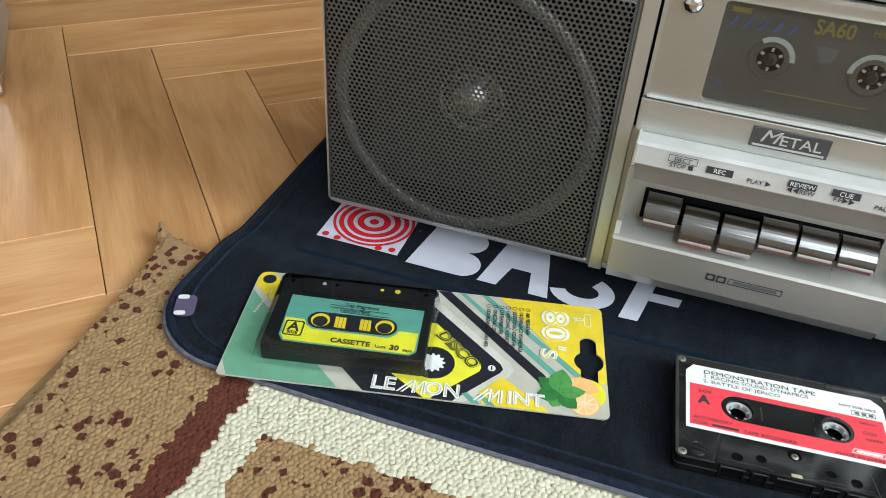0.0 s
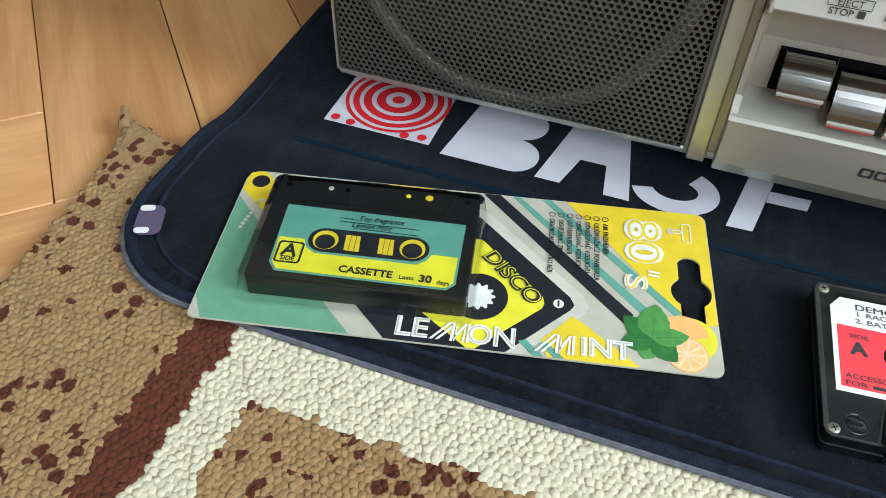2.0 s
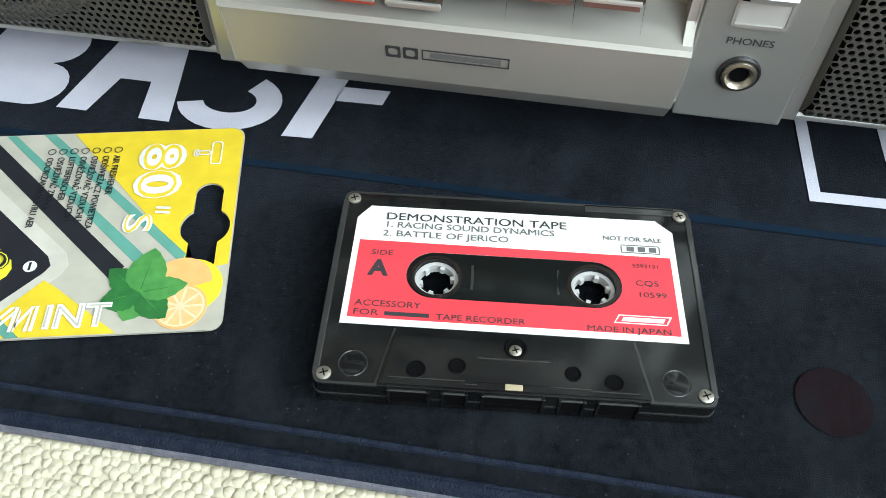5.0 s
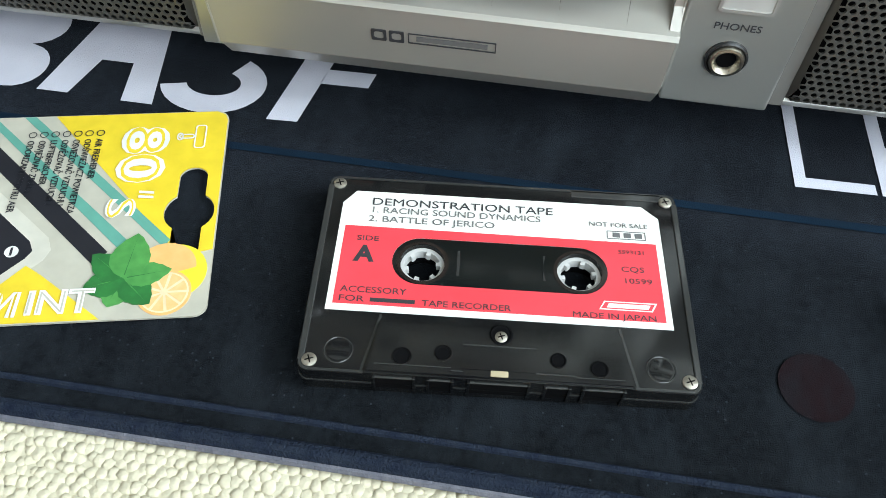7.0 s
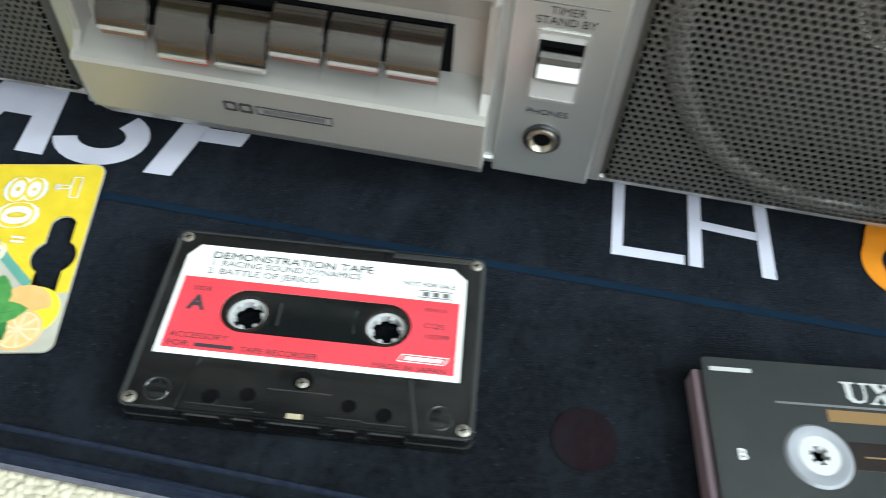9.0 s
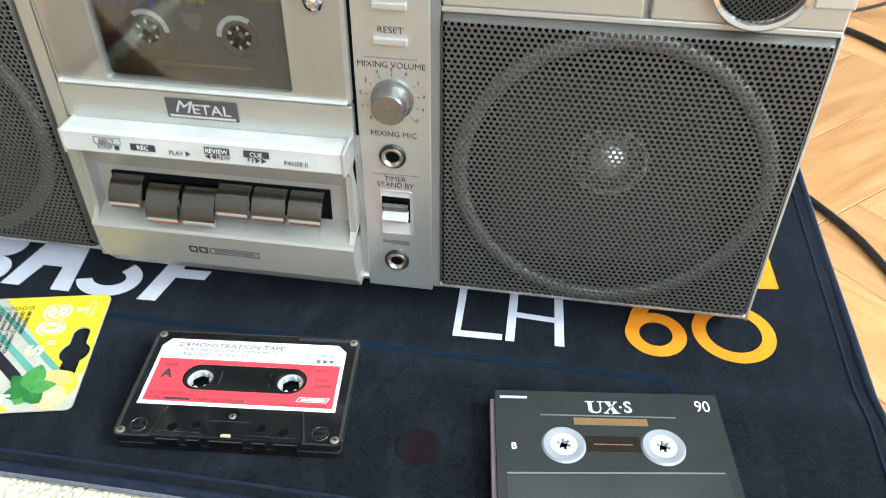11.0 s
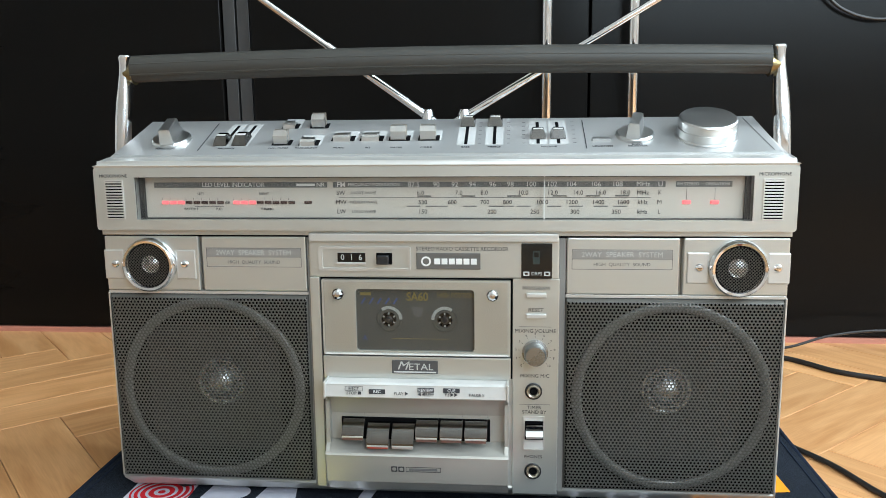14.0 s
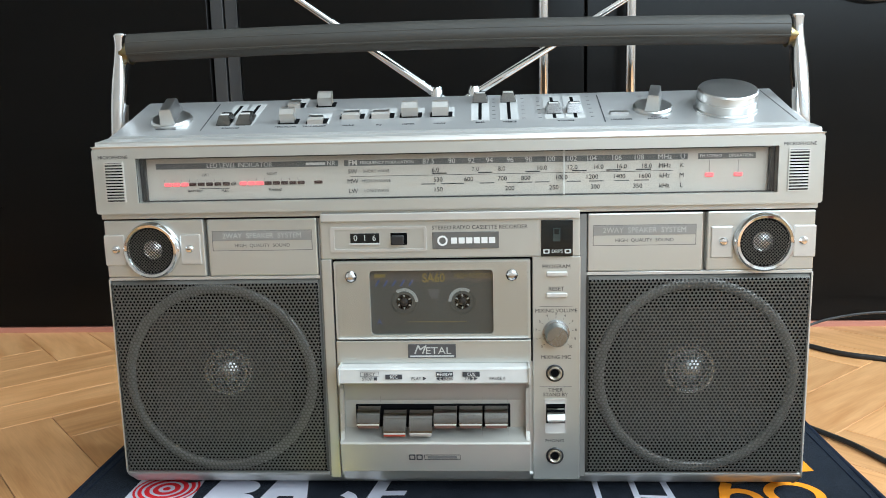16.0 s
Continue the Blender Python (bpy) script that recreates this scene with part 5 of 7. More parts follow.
# display
ds = part("programme_display", box(0.0626, 0.0845, CY - 0.0010, CY + 0.001, 0.1819, 0.2074, 0.0004), BLACKGLASS, col, "black programme display window")
part("digit", frame_plate(0.0708, 0.0758, 0.1925, 0.2020, 0.0716, 0.0750, 0.1975, 0.2012, CY - 0.0012, CY - 0.0009, 0.0004, 0.0002), surf("dim_segment", (0.02, 0.03, 0.028), 0.4), ds)
lettering("DRPS", 0.0034, on_front(0.0736, 0.1855, CY - 0.0012), SOFTINK, ds)
for x in (0.0662, 0.0810):
    part("display_mark", frame_plate(x - 0.0022, x + 0.0022, 0.1840, 0.1871, x - 0.0012, x + 0.0012, 0.1847, 0.1864, CY - 0.0012, CY - 0.0009, 0.0004, 0.0006), SOFTINK, ds)

# column
L = lambda text, x, z, size, **kw: lettering(text, size, on_front(x, z, CC - 0.0001), INK, col, **kw)
L("PROGRAM", 0.0733, 0.1742, 0.0040, stretch=1.05)
L("RESET", 0.0733, 0.1582, 0.0040, stretch=1.05)
for z in (0.1676, 0.1522):
    part("column_button", box(0.0662, 0.0808, CC - 0.0022, CC, z, z + 0.0033, 0.0006), SATIN, col, "slim silver push button")
for z in (0.1455, 0.0862):
    part("column_line", box(0.0615, 0.0845, CC - 0.0002, CC, z, z + 0.0003), GREYINK, col)
L("MIXING VOLUME", 0.0731, 0.1424, 0.0039, stretch=1.0)
part("mixing_knob", lathe([(0.0, 0.0), (0.0096, 0.0), (0.0096, 0.0010), (0.0082, 0.0014), (0.0078, 0.0090), (0.0069, 0.0104), (0.0, 0.0107)], on_front(0.0731, 0.1262, CC), 44), TURNED, col, "turned aluminium volume knob", smooth=True)
for k in range(11):
    a = radians(225 - 27 * k)
    lettering(str(k), 0.0026, on_front(0.0731 + 0.0142 * math.cos(a), 0.1262 + 0.0142 * math.sin(a), CC - 0.0001), INK, col)
    part("tick", box(-0.0007, 0.0007, -0.0001, 0.0001, 0, 0.0002), INK, col).matrix_local = on_front(0.0731 + 0.0118 * math.cos(a), 0.1262 + 0.0118 * math.sin(a), CC - 0.0001) @ Matrix.Rotation(a, 4, "Z")
L("MIXING MIC", 0.0730, 0.1083, 0.0039)
for z in (0.0967, 0.0340):
    jk = part("jack_socket", lathe([(0.0063, 0.0), (0.0063, 0.0010), (0.0058, 0.0014), (0.0052, 0.0010)], on_front(0.0722, z, CC), 40), BLACKPL, col, "black-rimmed jack socket", smooth=True)
    part("jack_ring", lathe([(0.0053, 0.0008), (0.0050, 0.0024), (0.0042, 0.0026), (0.0032, 0.0016), (0.0028, 0.0002)], on_front(0.0722, z, CC), 40), surf("nickel", (0.50, 0.46, 0.38), 0.35, 1.0), jk, "nickel-plated socket ring", smooth=True)
    part("jack_hole", lathe([(0.0, 0.0006), (0.0030, 0.0006)], on_front(0.0722, z, CC - 0.0001), 30), VOID, jk)
L("TIMER", 0.0728, 0.0838, 0.0038)
L("STAND BY", 0.0728, 0.0803, 0.0038)
part("switch_well", frame_plate(0.0648, 0.0808, 0.0503, 0.0772, 0.0658, 0.0798, 0.0513, 0.0762, CC - 0.0006, CC + 0.002, 0.0012, 0.0006), SATIN, col, "pale switch well")
part("well_floor", box(0.0657, 0.0799, CC - 0.0002, CC, 0.0512, 0.0763), WHITEBAR, col)
part("well_slot", box(0.0660, 0.0796, CC - 0.0004, CC - 0.0001, 0.0588, 0.0735), VOID, col)
# dark face and pale lip carry the switch's reflections in their colours
ts = part("timer_switch", side_profile([(CC, 0.0664), (CC - 0.0026, 0.0664), (CC - 0.0046, 0.0708), (CC - 0.0036, 0.0714), (CC, 0.0714)], 0.0670, 0.0790, 0.0003), KEYMETAL, col, "chromed sliding timer switch")
part("switch_lip", side_profile([(CC, 0.0608), (CC - 0.0046, 0.0610), (CC - 0.0050, 0.0632), (CC - 0.0026, 0.0664), (CC, 0.0664)], 0.0670, 0.0790, 0.0003), SATIN, ts, "lower lip, its highlight put in as paler silver")
L("PHONES", 0.0722, 0.0452, 0.0033, stretch=1.1)

# cassette door with a tape inside
DX0, DX1, DZ0, DZ1 = -0.0838, 0.0550, 0.1232, 0.1800
dr = part("cassette_door", frame_plate(DX0, DX1, DZ0, DZ1, -0.0586, 0.0289, 0.1264, 0.1730, CY - 0.0006, 0.0040, 0.0008, 0.0024), SILVER, R, "silver cassette door with a smoked window")
part("tape_bed", box(-0.0600, 0.0300, 0.0028, 0.0035, 0.1255, 0.1740), TAPEGREY, dr, "dark grey cassette behind the window")
BY = 0.0026
lettering("SA60", 0.0090, on_front(-0.0132, 0.1668, BY), GOLD, dr, bold=0.0002, stretch=0.85)
lettering("HIGH POSITION", 0.0052, on_front(0.0150, 0.1682, BY), GOLD, dr, stretch=0.72)
part("tape_mark", box(-0.0555, -0.0475, BY - 0.0001, BY + 0.0002, 0.1678, 0.1700), GOLD, dr)
for k in range(5):
    x = -0.0555 + k * 0.0060
    part("ink_stroke", prism([(x, 0.1615), (x + 0.0012, 0.1612), (x + 0.0042, 0.1655), (x + 0.0030, 0.1662)], -BY, -BY + 0.0003, FRONT), BLUEINK, dr)
lettering("A", 0.0060, on_front(-0.0528, 0.1352, BY), BLUEINK, dr)
part("tape_line", box(-0.0330, 0.0100, BY - 0.0001, BY + 0.0002, 0.1350, 0.1353), GOLD, dr)
for x, a0 in ((-0.0345, 0), (0.0070, 55)):
    sweep = [radians(a0 + 125 * k / 20) for k in range(21)]
    part("reel_arc", prism([(x + 0.0100 * math.cos(a), 0.1498 + 0.0100 * math.sin(a)) for a in sweep] + [(x + 0.0078 * math.cos(a), 0.1498 + 0.0078 * math.sin(a)) for a in reversed(sweep)], -BY, -BY + 0.0003, FRONT), SOFTINK, dr, "pale printed arc")
    part("reel_ring", lathe([(0.0080, 0.0), (0.0082, 0.0002), (0.0094, 0.0002), (0.0096, 0.0)], on_front(x, 0.1498, BY + 0.0001), 40), UXRING, dr, "grey reel ring")
    part("reel_hole", lathe([(0.0, 0.0), (0.0056, 0.0)], on_front(x, 0.1498, BY - 0.0001), 30), VOID, dr)
    part("spindle", lathe([(0.0, 0.0022), (0.0018, 0.0018), (0.0030, 0.0), ], on_front(x, 0.1498, BY), 12), BLACKPL, dr, smooth=True)
    for k in range(6):
        a = radians(60 * k)
        part("hub_tooth", box(-0.0005, 0.0005, 0.0037, 0.0052, 0, 0.0006), SOFTINK, dr).matrix_local = on_front(x, 0.1498, BY - 0.0002) @ Matrix.Rotation(a, 4, "Z")
part("tape_wedge", prism([(-0.0180, 0.1590), (-0.0085, 0.1590), (-0.0105, 0.1520), (-0.0150, 0.1520)], -BY, -BY + 0.0002, FRONT), GREYINK, dr)
g = part("door_window", prism(rounded(-0.0590, 0.0293, 0.1260, 0.1734, 0.0024), -CY - 0.0006, -CY + 0.0004, FRONT), SMOKE, dr, "smoked clear plastic window")
g.visible_shadow = False
g = part("door_cover", frame_plate(DX0 + 0.002, DX1 - 0.002, 0.1246, 0.1786, -0.0590, 0.0293, 0.1260, 0.1734, CY - 0.0024, CY - 0.0012, 0.001, 0.002), DIALGLASS, dr, "clear plastic door cover")
g.visible_shadow = False
# clear ledge drawn in white, so the highlight along it is its colour
part("door_ledge", box(DX0 + 0.0015, DX1 - 0.0015, CY - 0.0030, CY, 0.1236, 0.1247, 0.0004), WHITEBAR, dr, "lower edge of the door cover, its bright line put in as white")
for x in (-0.0716, 0.0421):
    part("door_screw", lathe([(0.0, 0.0026), (0.0020, 0.0024), (0.0036, 0.0012), (0.0044, 0.0)], on_front(x, 0.1692, CY - 0.0012), 8), CHROME, dr, "faceted chrome door screw")
# strip below the door
st = part("metal_strip", box(-0.0842, 0.0553, CY - 0.0012, 0.004, 0.1052, 0.1222, 0.0006), SILVER, R, "silver strip with a dark metal-tape badge")
mb = part("tape_badge", box(-0.0325, 0.0018, CY - 0.0020, CY, 0.1095, 0.1195, 0.0003), surf("dark_badge", (0.10, 0.10, 0.105), 0.3, 0.4), st, "dark badge reading metal")
lettering("M", 0.0090, on_front(-0.0248, 0.1154, CY - 0.0021), SOFTINK, mb, shear=0.35, stretch=1.15)
lettering("ETAL", 0.0072, on_front(-0.0108, 0.1146, CY - 0.0021), SOFTINK, mb, stretch=1.15)
part("badge_line", box(-0.0310, 0.0003, CY - 0.0022, CY - 0.0019, 0.1103, 0.1113), SOFTINK, mb)

# key bay
bay = part("key_bay", side_profile([(-0.0096, 0.0270), (-0.0125, 0.0492), (-0.0118, 0.0502), (0.0020, 0.0560), (0.0030, 0.0760), (-0.0015, 0.0905), (-0.0105, 0.0935), (-0.0118, 0.0940), (0.006, 0.0945), (0.006, 0.0270)], -0.0820, 0.0536, 0.0004), SOFTSILVER, R, "satin silver key bay with a sloping ledge")
part("bay_chin", side_profile([(-0.0095, 0.0272), (-0.0030, 0.0180), (0.005, 0.0180), (0.005, 0.0272)], -0.0820, 0.0536, 0.0003), SATIN, bay)
for a, b in ((-0.0820, -0.0800), (0.0515, 0.0536)):
    part("bay_cheek", side_profile([(-0.0110, 0.0500), (-0.0060, 0.0560), (-0.0050, 0.0880), (-0.0118, 0.0945), (0.004, 0.0945), (0.004, 0.0500)], a, b, 0.0004), SOFTSILVER, bay)
bar = part("key_label_strip", side_profile([(-0.0128, 0.0940), (-0.0138, 0.0955), (-0.0126, 0.1042), (-0.0105, 0.1052), (0.003, 0.1052), (0.003, 0.0940)], -0.0806, 0.0526, 0.0003), WHITEBAR, R, "white strip of key legends")
part("strip_end", box(-0.0819, -0.0804, -0.0146, 0.002, 0.0935, 0.1062, 0.0005), SATIN, bar)
part("strip_end", box(0.0524, 0.0540, -0.0146, 0.002, 0.0935, 0.1062, 0.0005), SATIN, bar)


def legend(text, x, z, size=0.0032, material=INK):
    lettering(text, size, Matrix.Translation((x, -0.0133 - (0.1000 - z) * -0.10 - 0.00075, z)) @ FRONT @ Matrix.Rotation(radians(-7), 4, "X"), material, bar)


def legend_box(x, w, z=0.1013):
    b = part("legend_box", box(-w / 2, w / 2, -0.0017, 0.0017, 0, 0.0002), INK, bar)
    b.matrix_local = Matrix.Translation((x, -0.0136, z)) @ FRONT @ Matrix.Rotation(radians(-7), 4, "X")


for x, top, low, boxed in ((-0.0590, "EJECT", "STOP \u25a0", False), (-0.0419, "", "", True), (-0.0241, "", "PLAY \u25b6", False), (-0.0060, "REVIEW", "\u25c0\u25c0REW", True), (0.0127, "CUE", "F.F\u25b6\u25b6", True), (0.0310, "", "PAUSE II", False)):
    if boxed:
        legend_box(x, 0.0120, 0.1013 if top else 0.0995)
        legend(top or "REC", x, 0.1013 if top else 0.0995, 0.0031, WHITEINK)
    elif top:
        legend(top, x, 0.1015, 0.0031)
        b = part("legend_frame", ring_plate(rounded(-0.0066, 0.0066, -0.0017, 0.0017, 0.0001, 2), rounded(-0.0064, 0.0064, -0.0015, 0.0015, 0.0001, 2), 0, 0.0002), INK, bar)
        b.matrix_local = Matrix.Translation((x, -0.0136, 0.1015)) @ FRONT @ Matrix.Rotation(radians(-7), 4, "X")
    if low:
        legend(low, x, 0.0980 if top else 0.0982, 0.0031)
part("key_slot", box(-0.0722, 0.0402, 0.0012, 0.0035, 0.0565, 0.0735), VOID, bay)
for k, x in enumerate((-0.0620, -0.0430, -0.0243, -0.0066, 0.0116, 0.0299)):
    down = k in (1, 2)
    reach, low, tall = (0.0122, 0.0568, 0.0140) if down else (0.0106, 0.0630, 0.0100)
    crown = [(-reach * math.sin(radians(a)) ** 1.15, low + tall * math.cos(radians(a)) ** 1.1) for a in range(10, 90, 8)] + [(-reach, low)]
    prof = [(0.002, low + tall)] + crown + [(-reach + 0.0013, low)] + [(y + 0.0016, z - 0.0016) for y, z in reversed(crown[:-2])] + [(0.002, low + tall - 0.0022)]
    ky = part("piano_key", side_profile(prof, x - 0.0079, x + 0.0079, 0.0003), KEYMETAL, R, "chromed piano key pressed down" if down else "chromed piano key", smooth=True)
    part("key_front", box(x - 0.0076, x + 0.0076, *((-0.0117, -0.0092, 0.0544, 0.0566) if down else (-0.0100, -0.0074, 0.0598, 0.0626))), REDKEY if k == 1 else (SATIN if down else KEYSIDE), ky, "red record key strip" if k == 1 else "")
    part("key_edge", box(x - 0.0079, x + 0.0079, *((-0.0130, -0.0112, 0.0559, 0.0572) if down else (-0.0113, -0.0096, 0.0621, 0.0634)), 0.0003), SATIN, ky)
# noise-reduction mark on the ledge front, drawn as plain shapes
lm = Matrix.Translation((-0.0145, -0.01125, 0.0385)) @ FRONT @ Matrix.Rotation(radians(7.4), 4, "X")
for x0, x1 in ((-0.0185, -0.0140), (-0.0132, -0.0087)):
    b = part("ledge_mark", ring_plate(rounded(x0, x1, -0.0022, 0.0022, 0.0004, 3), rounded(x0 + 0.0008, x1 - 0.0008, -0.0014, 0.0014, 0.0008, 3), 0, 0.00025), INK, bay)
    b.matrix_local = lm
b = part("ledge_frame", ring_plate(rounded(-0.0075, 0.0185, -0.0020, 0.0020, 0.0001, 3), rounded(-0.0072, 0.0182, -0.0017, 0.0017, 0.0001, 3), 0, 0.00025), INK, bay)
b.matrix_local = lm
b = part("ledge_bar", box(-0.0050, 0.0160, -0.0009, 0.0009, 0, 0.00025), GREYINK, bay)
b.matrix_local = lm

# ---- things lying on the mat ----
def mm(points):
    return [(x / 1000, y / 1000) for x, y in points]


def disc(cx, cy, r, n=32):
    return [(cx + r * math.cos(2 * math.pi * k / n), cy + r * math.sin(2 * math.pi * k / n)) for k in range(n)]


def stadium(x0, x1, y0, y1, n=8):
    return rounded(x0, x1, y0, y1, min(x1 - x0, y1 - y0) / 2 - 0.01, n)


PAPER = dict(rough=0.32, scale=120)
C_BEIGE = surf("card_grey_print", (0.50, 0.48, 0.40), **PAPER)
C_LIGHT = surf("card_pale_grey_print", (0.60, 0.58, 0.50), **PAPER)
C_YELLOW = surf("card_yellow_print", (0.80, 0.60, 0.035), **PAPER)
C_LEMON = surf("card_lemon_print", (0.80, 0.74, 0.045), **PAPER)
C_GREEN = surf("card_mint_print", (0.155, 0.36, 0.235), **PAPER)
C_TEAL = surf("card_teal_print", (0.13, 0.36, 0.29), **PAPER)
C_BLACK = surf("card_black_print", (0.018, 0.019, 0.025), **PAPER)
C_WHITE = surf("card_white_print", (0.82, 0.82, 0.78), **PAPER)
C_LEAF = surf("mint_leaf_print", (0.035, 0.20, 0.045), rough=0.35, scale=300, col2=(0.02, 0.11, 0.03), var=0.8)
C_LEAF2 = surf("mint_leaf_light_print", (0.10, 0.33, 0.08), rough=0.35, scale=300, col2=(0.05, 0.21, 0.05), var=0.8)
C_PITH = surf("orange_pith_print", (0.84, 0.66, 0.42), rough=0.35, scale=400)
C_ORANGE = surf("orange_fruit_print", (0.84, 0.50, 0.20), rough=0.35, scale=250, col2=(0.80, 0.40, 0.13), var=0.8)
C_PULP = surf("orange_pulp_print", (0.86, 0.56, 0.27), rough=0.35, scale=500, col2=(0.82, 0.45, 0.17), var=0.8)
PLASTIC_BLACK = surf("matte_black_tape_shell", (0.009, 0.009, 0.010), 0.38, 0, scale=60, bump=0.25, bscale=1400, rvar=0.06)
BLISTER = clear_plastic("blister_plastic", (0.95, 0.96, 0.95), 1.42, 0.05)


def air_freshener():
    t = thing("air_freshener_pack", "yellow and green carded air freshener in a clear blister", "air freshener", "", pose(-0.2430, -0.1360, 0.0064, 0, 0, 12.8))
    hang = [(176.9 + 4.3 * math.cos(radians(a)), 49.0 + 4.3 * math.sin(radians(a))) for a in range(15, 166, 15)]
    hang += [(176.9 + 7.3 * math.cos(radians(a)), 36.0 + 7.3 * math.sin(radians(a))) for a in range(125, 236, 11)]
    hang += [(176.9 + 4.3 * math.cos(radians(a)), 23.5 + 4.3 * math.sin(radians(a))) for a in range(195, 346, 15)]
    hang += [(176.9 + 7.3 * math.cos(radians(a)), 36.0 + 7.3 * math.sin(radians(a))) for a in range(-55, 56, 11)]
    W, H = 185.3, 77.6
    card = part("card", fill(mm(rounded(0, W, 0, H, (4, 6, 2.5, 3.5))), [mm(hang)], 0.0, 0.0007), C_BEIGE, t, "printed backing card with a hanging slot")
    level = [0.0007]

    def ink(name, pts, material, holes=(), up=1):
        level[0] += 0.000012
        return part(name, fill(mm(pts), [mm(h) for h in holes], 0.0006, level[0]), material, card)

    ink("green_panel", [(5, 0.3), (58, 0.3), (46, 13), (18, 42), (0.3, 62), (0.3, 10)], C_GREEN)
    ink("yellow_corner", [(1.2, 76), (0.3, 72), (0.5, 66), (12.5, 54), (15, 57), (15, 69), (7.5, 77.3), (4, 77.3)], C_YELLOW)
    ink("logo_disc", disc(6.4, 71.5, 3.6), C_BLACK)
    ink("black_panel", [(70, 0.3), (112, 0.3), (133.5, 21.5), (135, 24), (133.5, 27.5), (86, 75), (82, 77.3), (14, 77.3), (14, 60), (57, 14)], C_BLACK)
    ink("pale_outline", [(112, 0.3), (117.5, 0.3), (138.5, 20.5), (140, 24), (138.5, 28.5), (90, 77.3), (83, 77.3), (86, 75), (133.5, 27.5), (135, 24), (133.5, 21.5)], C_LIGHT)
    ink("top_strip", [(16.2, 77.3), (46.4, 77.3), (43.7, 74.2), (18.2, 74.6)], C_LIGHT)
    ink("top_strip", [(30, 77.2), (38, 77.2), (35.5, 74.5), (29.5, 74.5)], C_TEAL)
    ink("top_patch", [(58.4, 77.3), (76.9, 77.3), (80, 72), (55, 72)], C_YELLOW)
    ink("yellow_label", [(84, 11.4), (98.5, 0.3), (101.5, 0.3), (123.5, 21), (124.3, 23.5), (123.5, 26.5), (99.5, 51.5), (60, 52), (60, 30)], C_LEMON)
    ink("reel_disc", disc(100.5, 23.5, 10.8), C_BLACK)
    gear = []
    for k in range(48):
        r = 6.2 if k % 4 < 2 else 4.9
        gear.append((100.5 + r * math.cos(2 * math.pi * k / 48), 23.5 + r * math.sin(2 * math.pi * k / 48)))
    ink("gear", gear, C_WHITE)
    ink("black_stripe", [(97.4, 77.3), (104.4, 77.3), (155.8, 22.6), (152.6, 18.0)], C_BLACK)
    ink("green_stripe", [(109.2, 77.3), (112.2, 77.3), (162.5, 24.5), (160.4, 21.5)], C_TEAL)
    ink("yellow_corner_field", [(130.8, 77.3), (181.5, 77.3), (184.2, 75.8), (185.0, 73.5), (185.0, 22), (176, 20)], C_YELLOW, [hang])
    ink("green_stripe", [(121.0, 77.3), (124.6, 77.3), (172.9, 25.8), (170.9, 23.6)], C_TEAL)
    ink("yellow_wedge", [(124, 7.5), (134.4, 18.9), (139, 15.6), (157.3, 0.3), (126, 0.3)], C_YELLOW)
    for x in (116, 123):
        ink("green_dash", [(x, 5.6), (x + 2.6, 6.6), (x + 9.0, 0.3), (x + 5.2, 0.3)], C_TEAL)
    ink("white_dot", disc(129.3, 24.0, 1.9), C_WHITE)
    ink("dot_slit", [(128.9, 22.6), (129.6, 22.6), (129.6, 25.4), (128.9, 25.4)], C_BLACK)
    top = level[0] + 0.00004
    # fruit and leaves
    ink("lemon", disc(175.0, 14.8, 9.2), C_LEMON)
    ink("orange_half", disc(172.6, 16.0, 8.6)[0:20], C_ORANGE)
    ink("orange_rind", disc(173.4, 7.9, 7.3), C_ORANGE)
    ink("orange_pith", disc(173.4, 7.9, 6.6), C_PITH)
    for k in range(9):
        a, b = radians(40 * k + 4), radians(40 * k + 36)
        ink("orange_segment", [(173.4 + 1.0 * math.cos((a + b) / 2), 7.9 + 1.0 * math.sin((a + b) / 2))] + [(173.4 + 6.1 * math.cos(a + (b - a) * j / 4), 7.9 + 6.1 * math.sin(a + (b - a) * j / 4)) for j in range(5)], C_PULP)

    def leaf(cx, cy, ang, ln, wd, material):
        pts = []
        for k in range(22):
            s = k / 11
            u = s if s <= 1 else 2 - s
            w = wd * math.sin(math.pi * u ** 0.8) ** 0.8 * (1 if s <= 1 else -1) + 0.25 * (k % 2)
            pts.append((u * ln, w))
        c, s = math.cos(radians(ang)), math.sin(radians(ang))
        ink("mint_leaf", [(cx + c * x - s * y, cy + s * x + c * y) for x, y in pts], material)

    for a, ln, wd, m in ((250, 9.5, 4.6, C_LEAF2), (195, 11, 4.6, C_LEAF), (312, 12.0, 4.4, C_LEAF), (10, 13.0, 4.0, C_LEAF2), (138, 13.0, 4.2, C_LEAF), (82, 15.5, 5.6, C_LEAF2)):
        leaf(161.8, 13.0, a, ln, wd, m)
        c, q = math.cos(radians(a)), math.sin(radians(a))
        ink("leaf_rib", [(161.8 + c * u - q * w, 13.0 + q * u + c * w) for u, w in ((1.0, 0.16), (ln * 0.9, 0.0), (1.0, -0.16))], C_LEAF if m is C_LEAF2 else C_LEAF2)
    z = level[0] + 0.00003
    put = lambda text, x, y, size, turn, material, **kw: lettering(text, size / 1000, Matrix.Translation((x / 1000, y / 1000, z)) @ Matrix.Rotation(radians(turn), 4, "Z"), material, card, **kw)
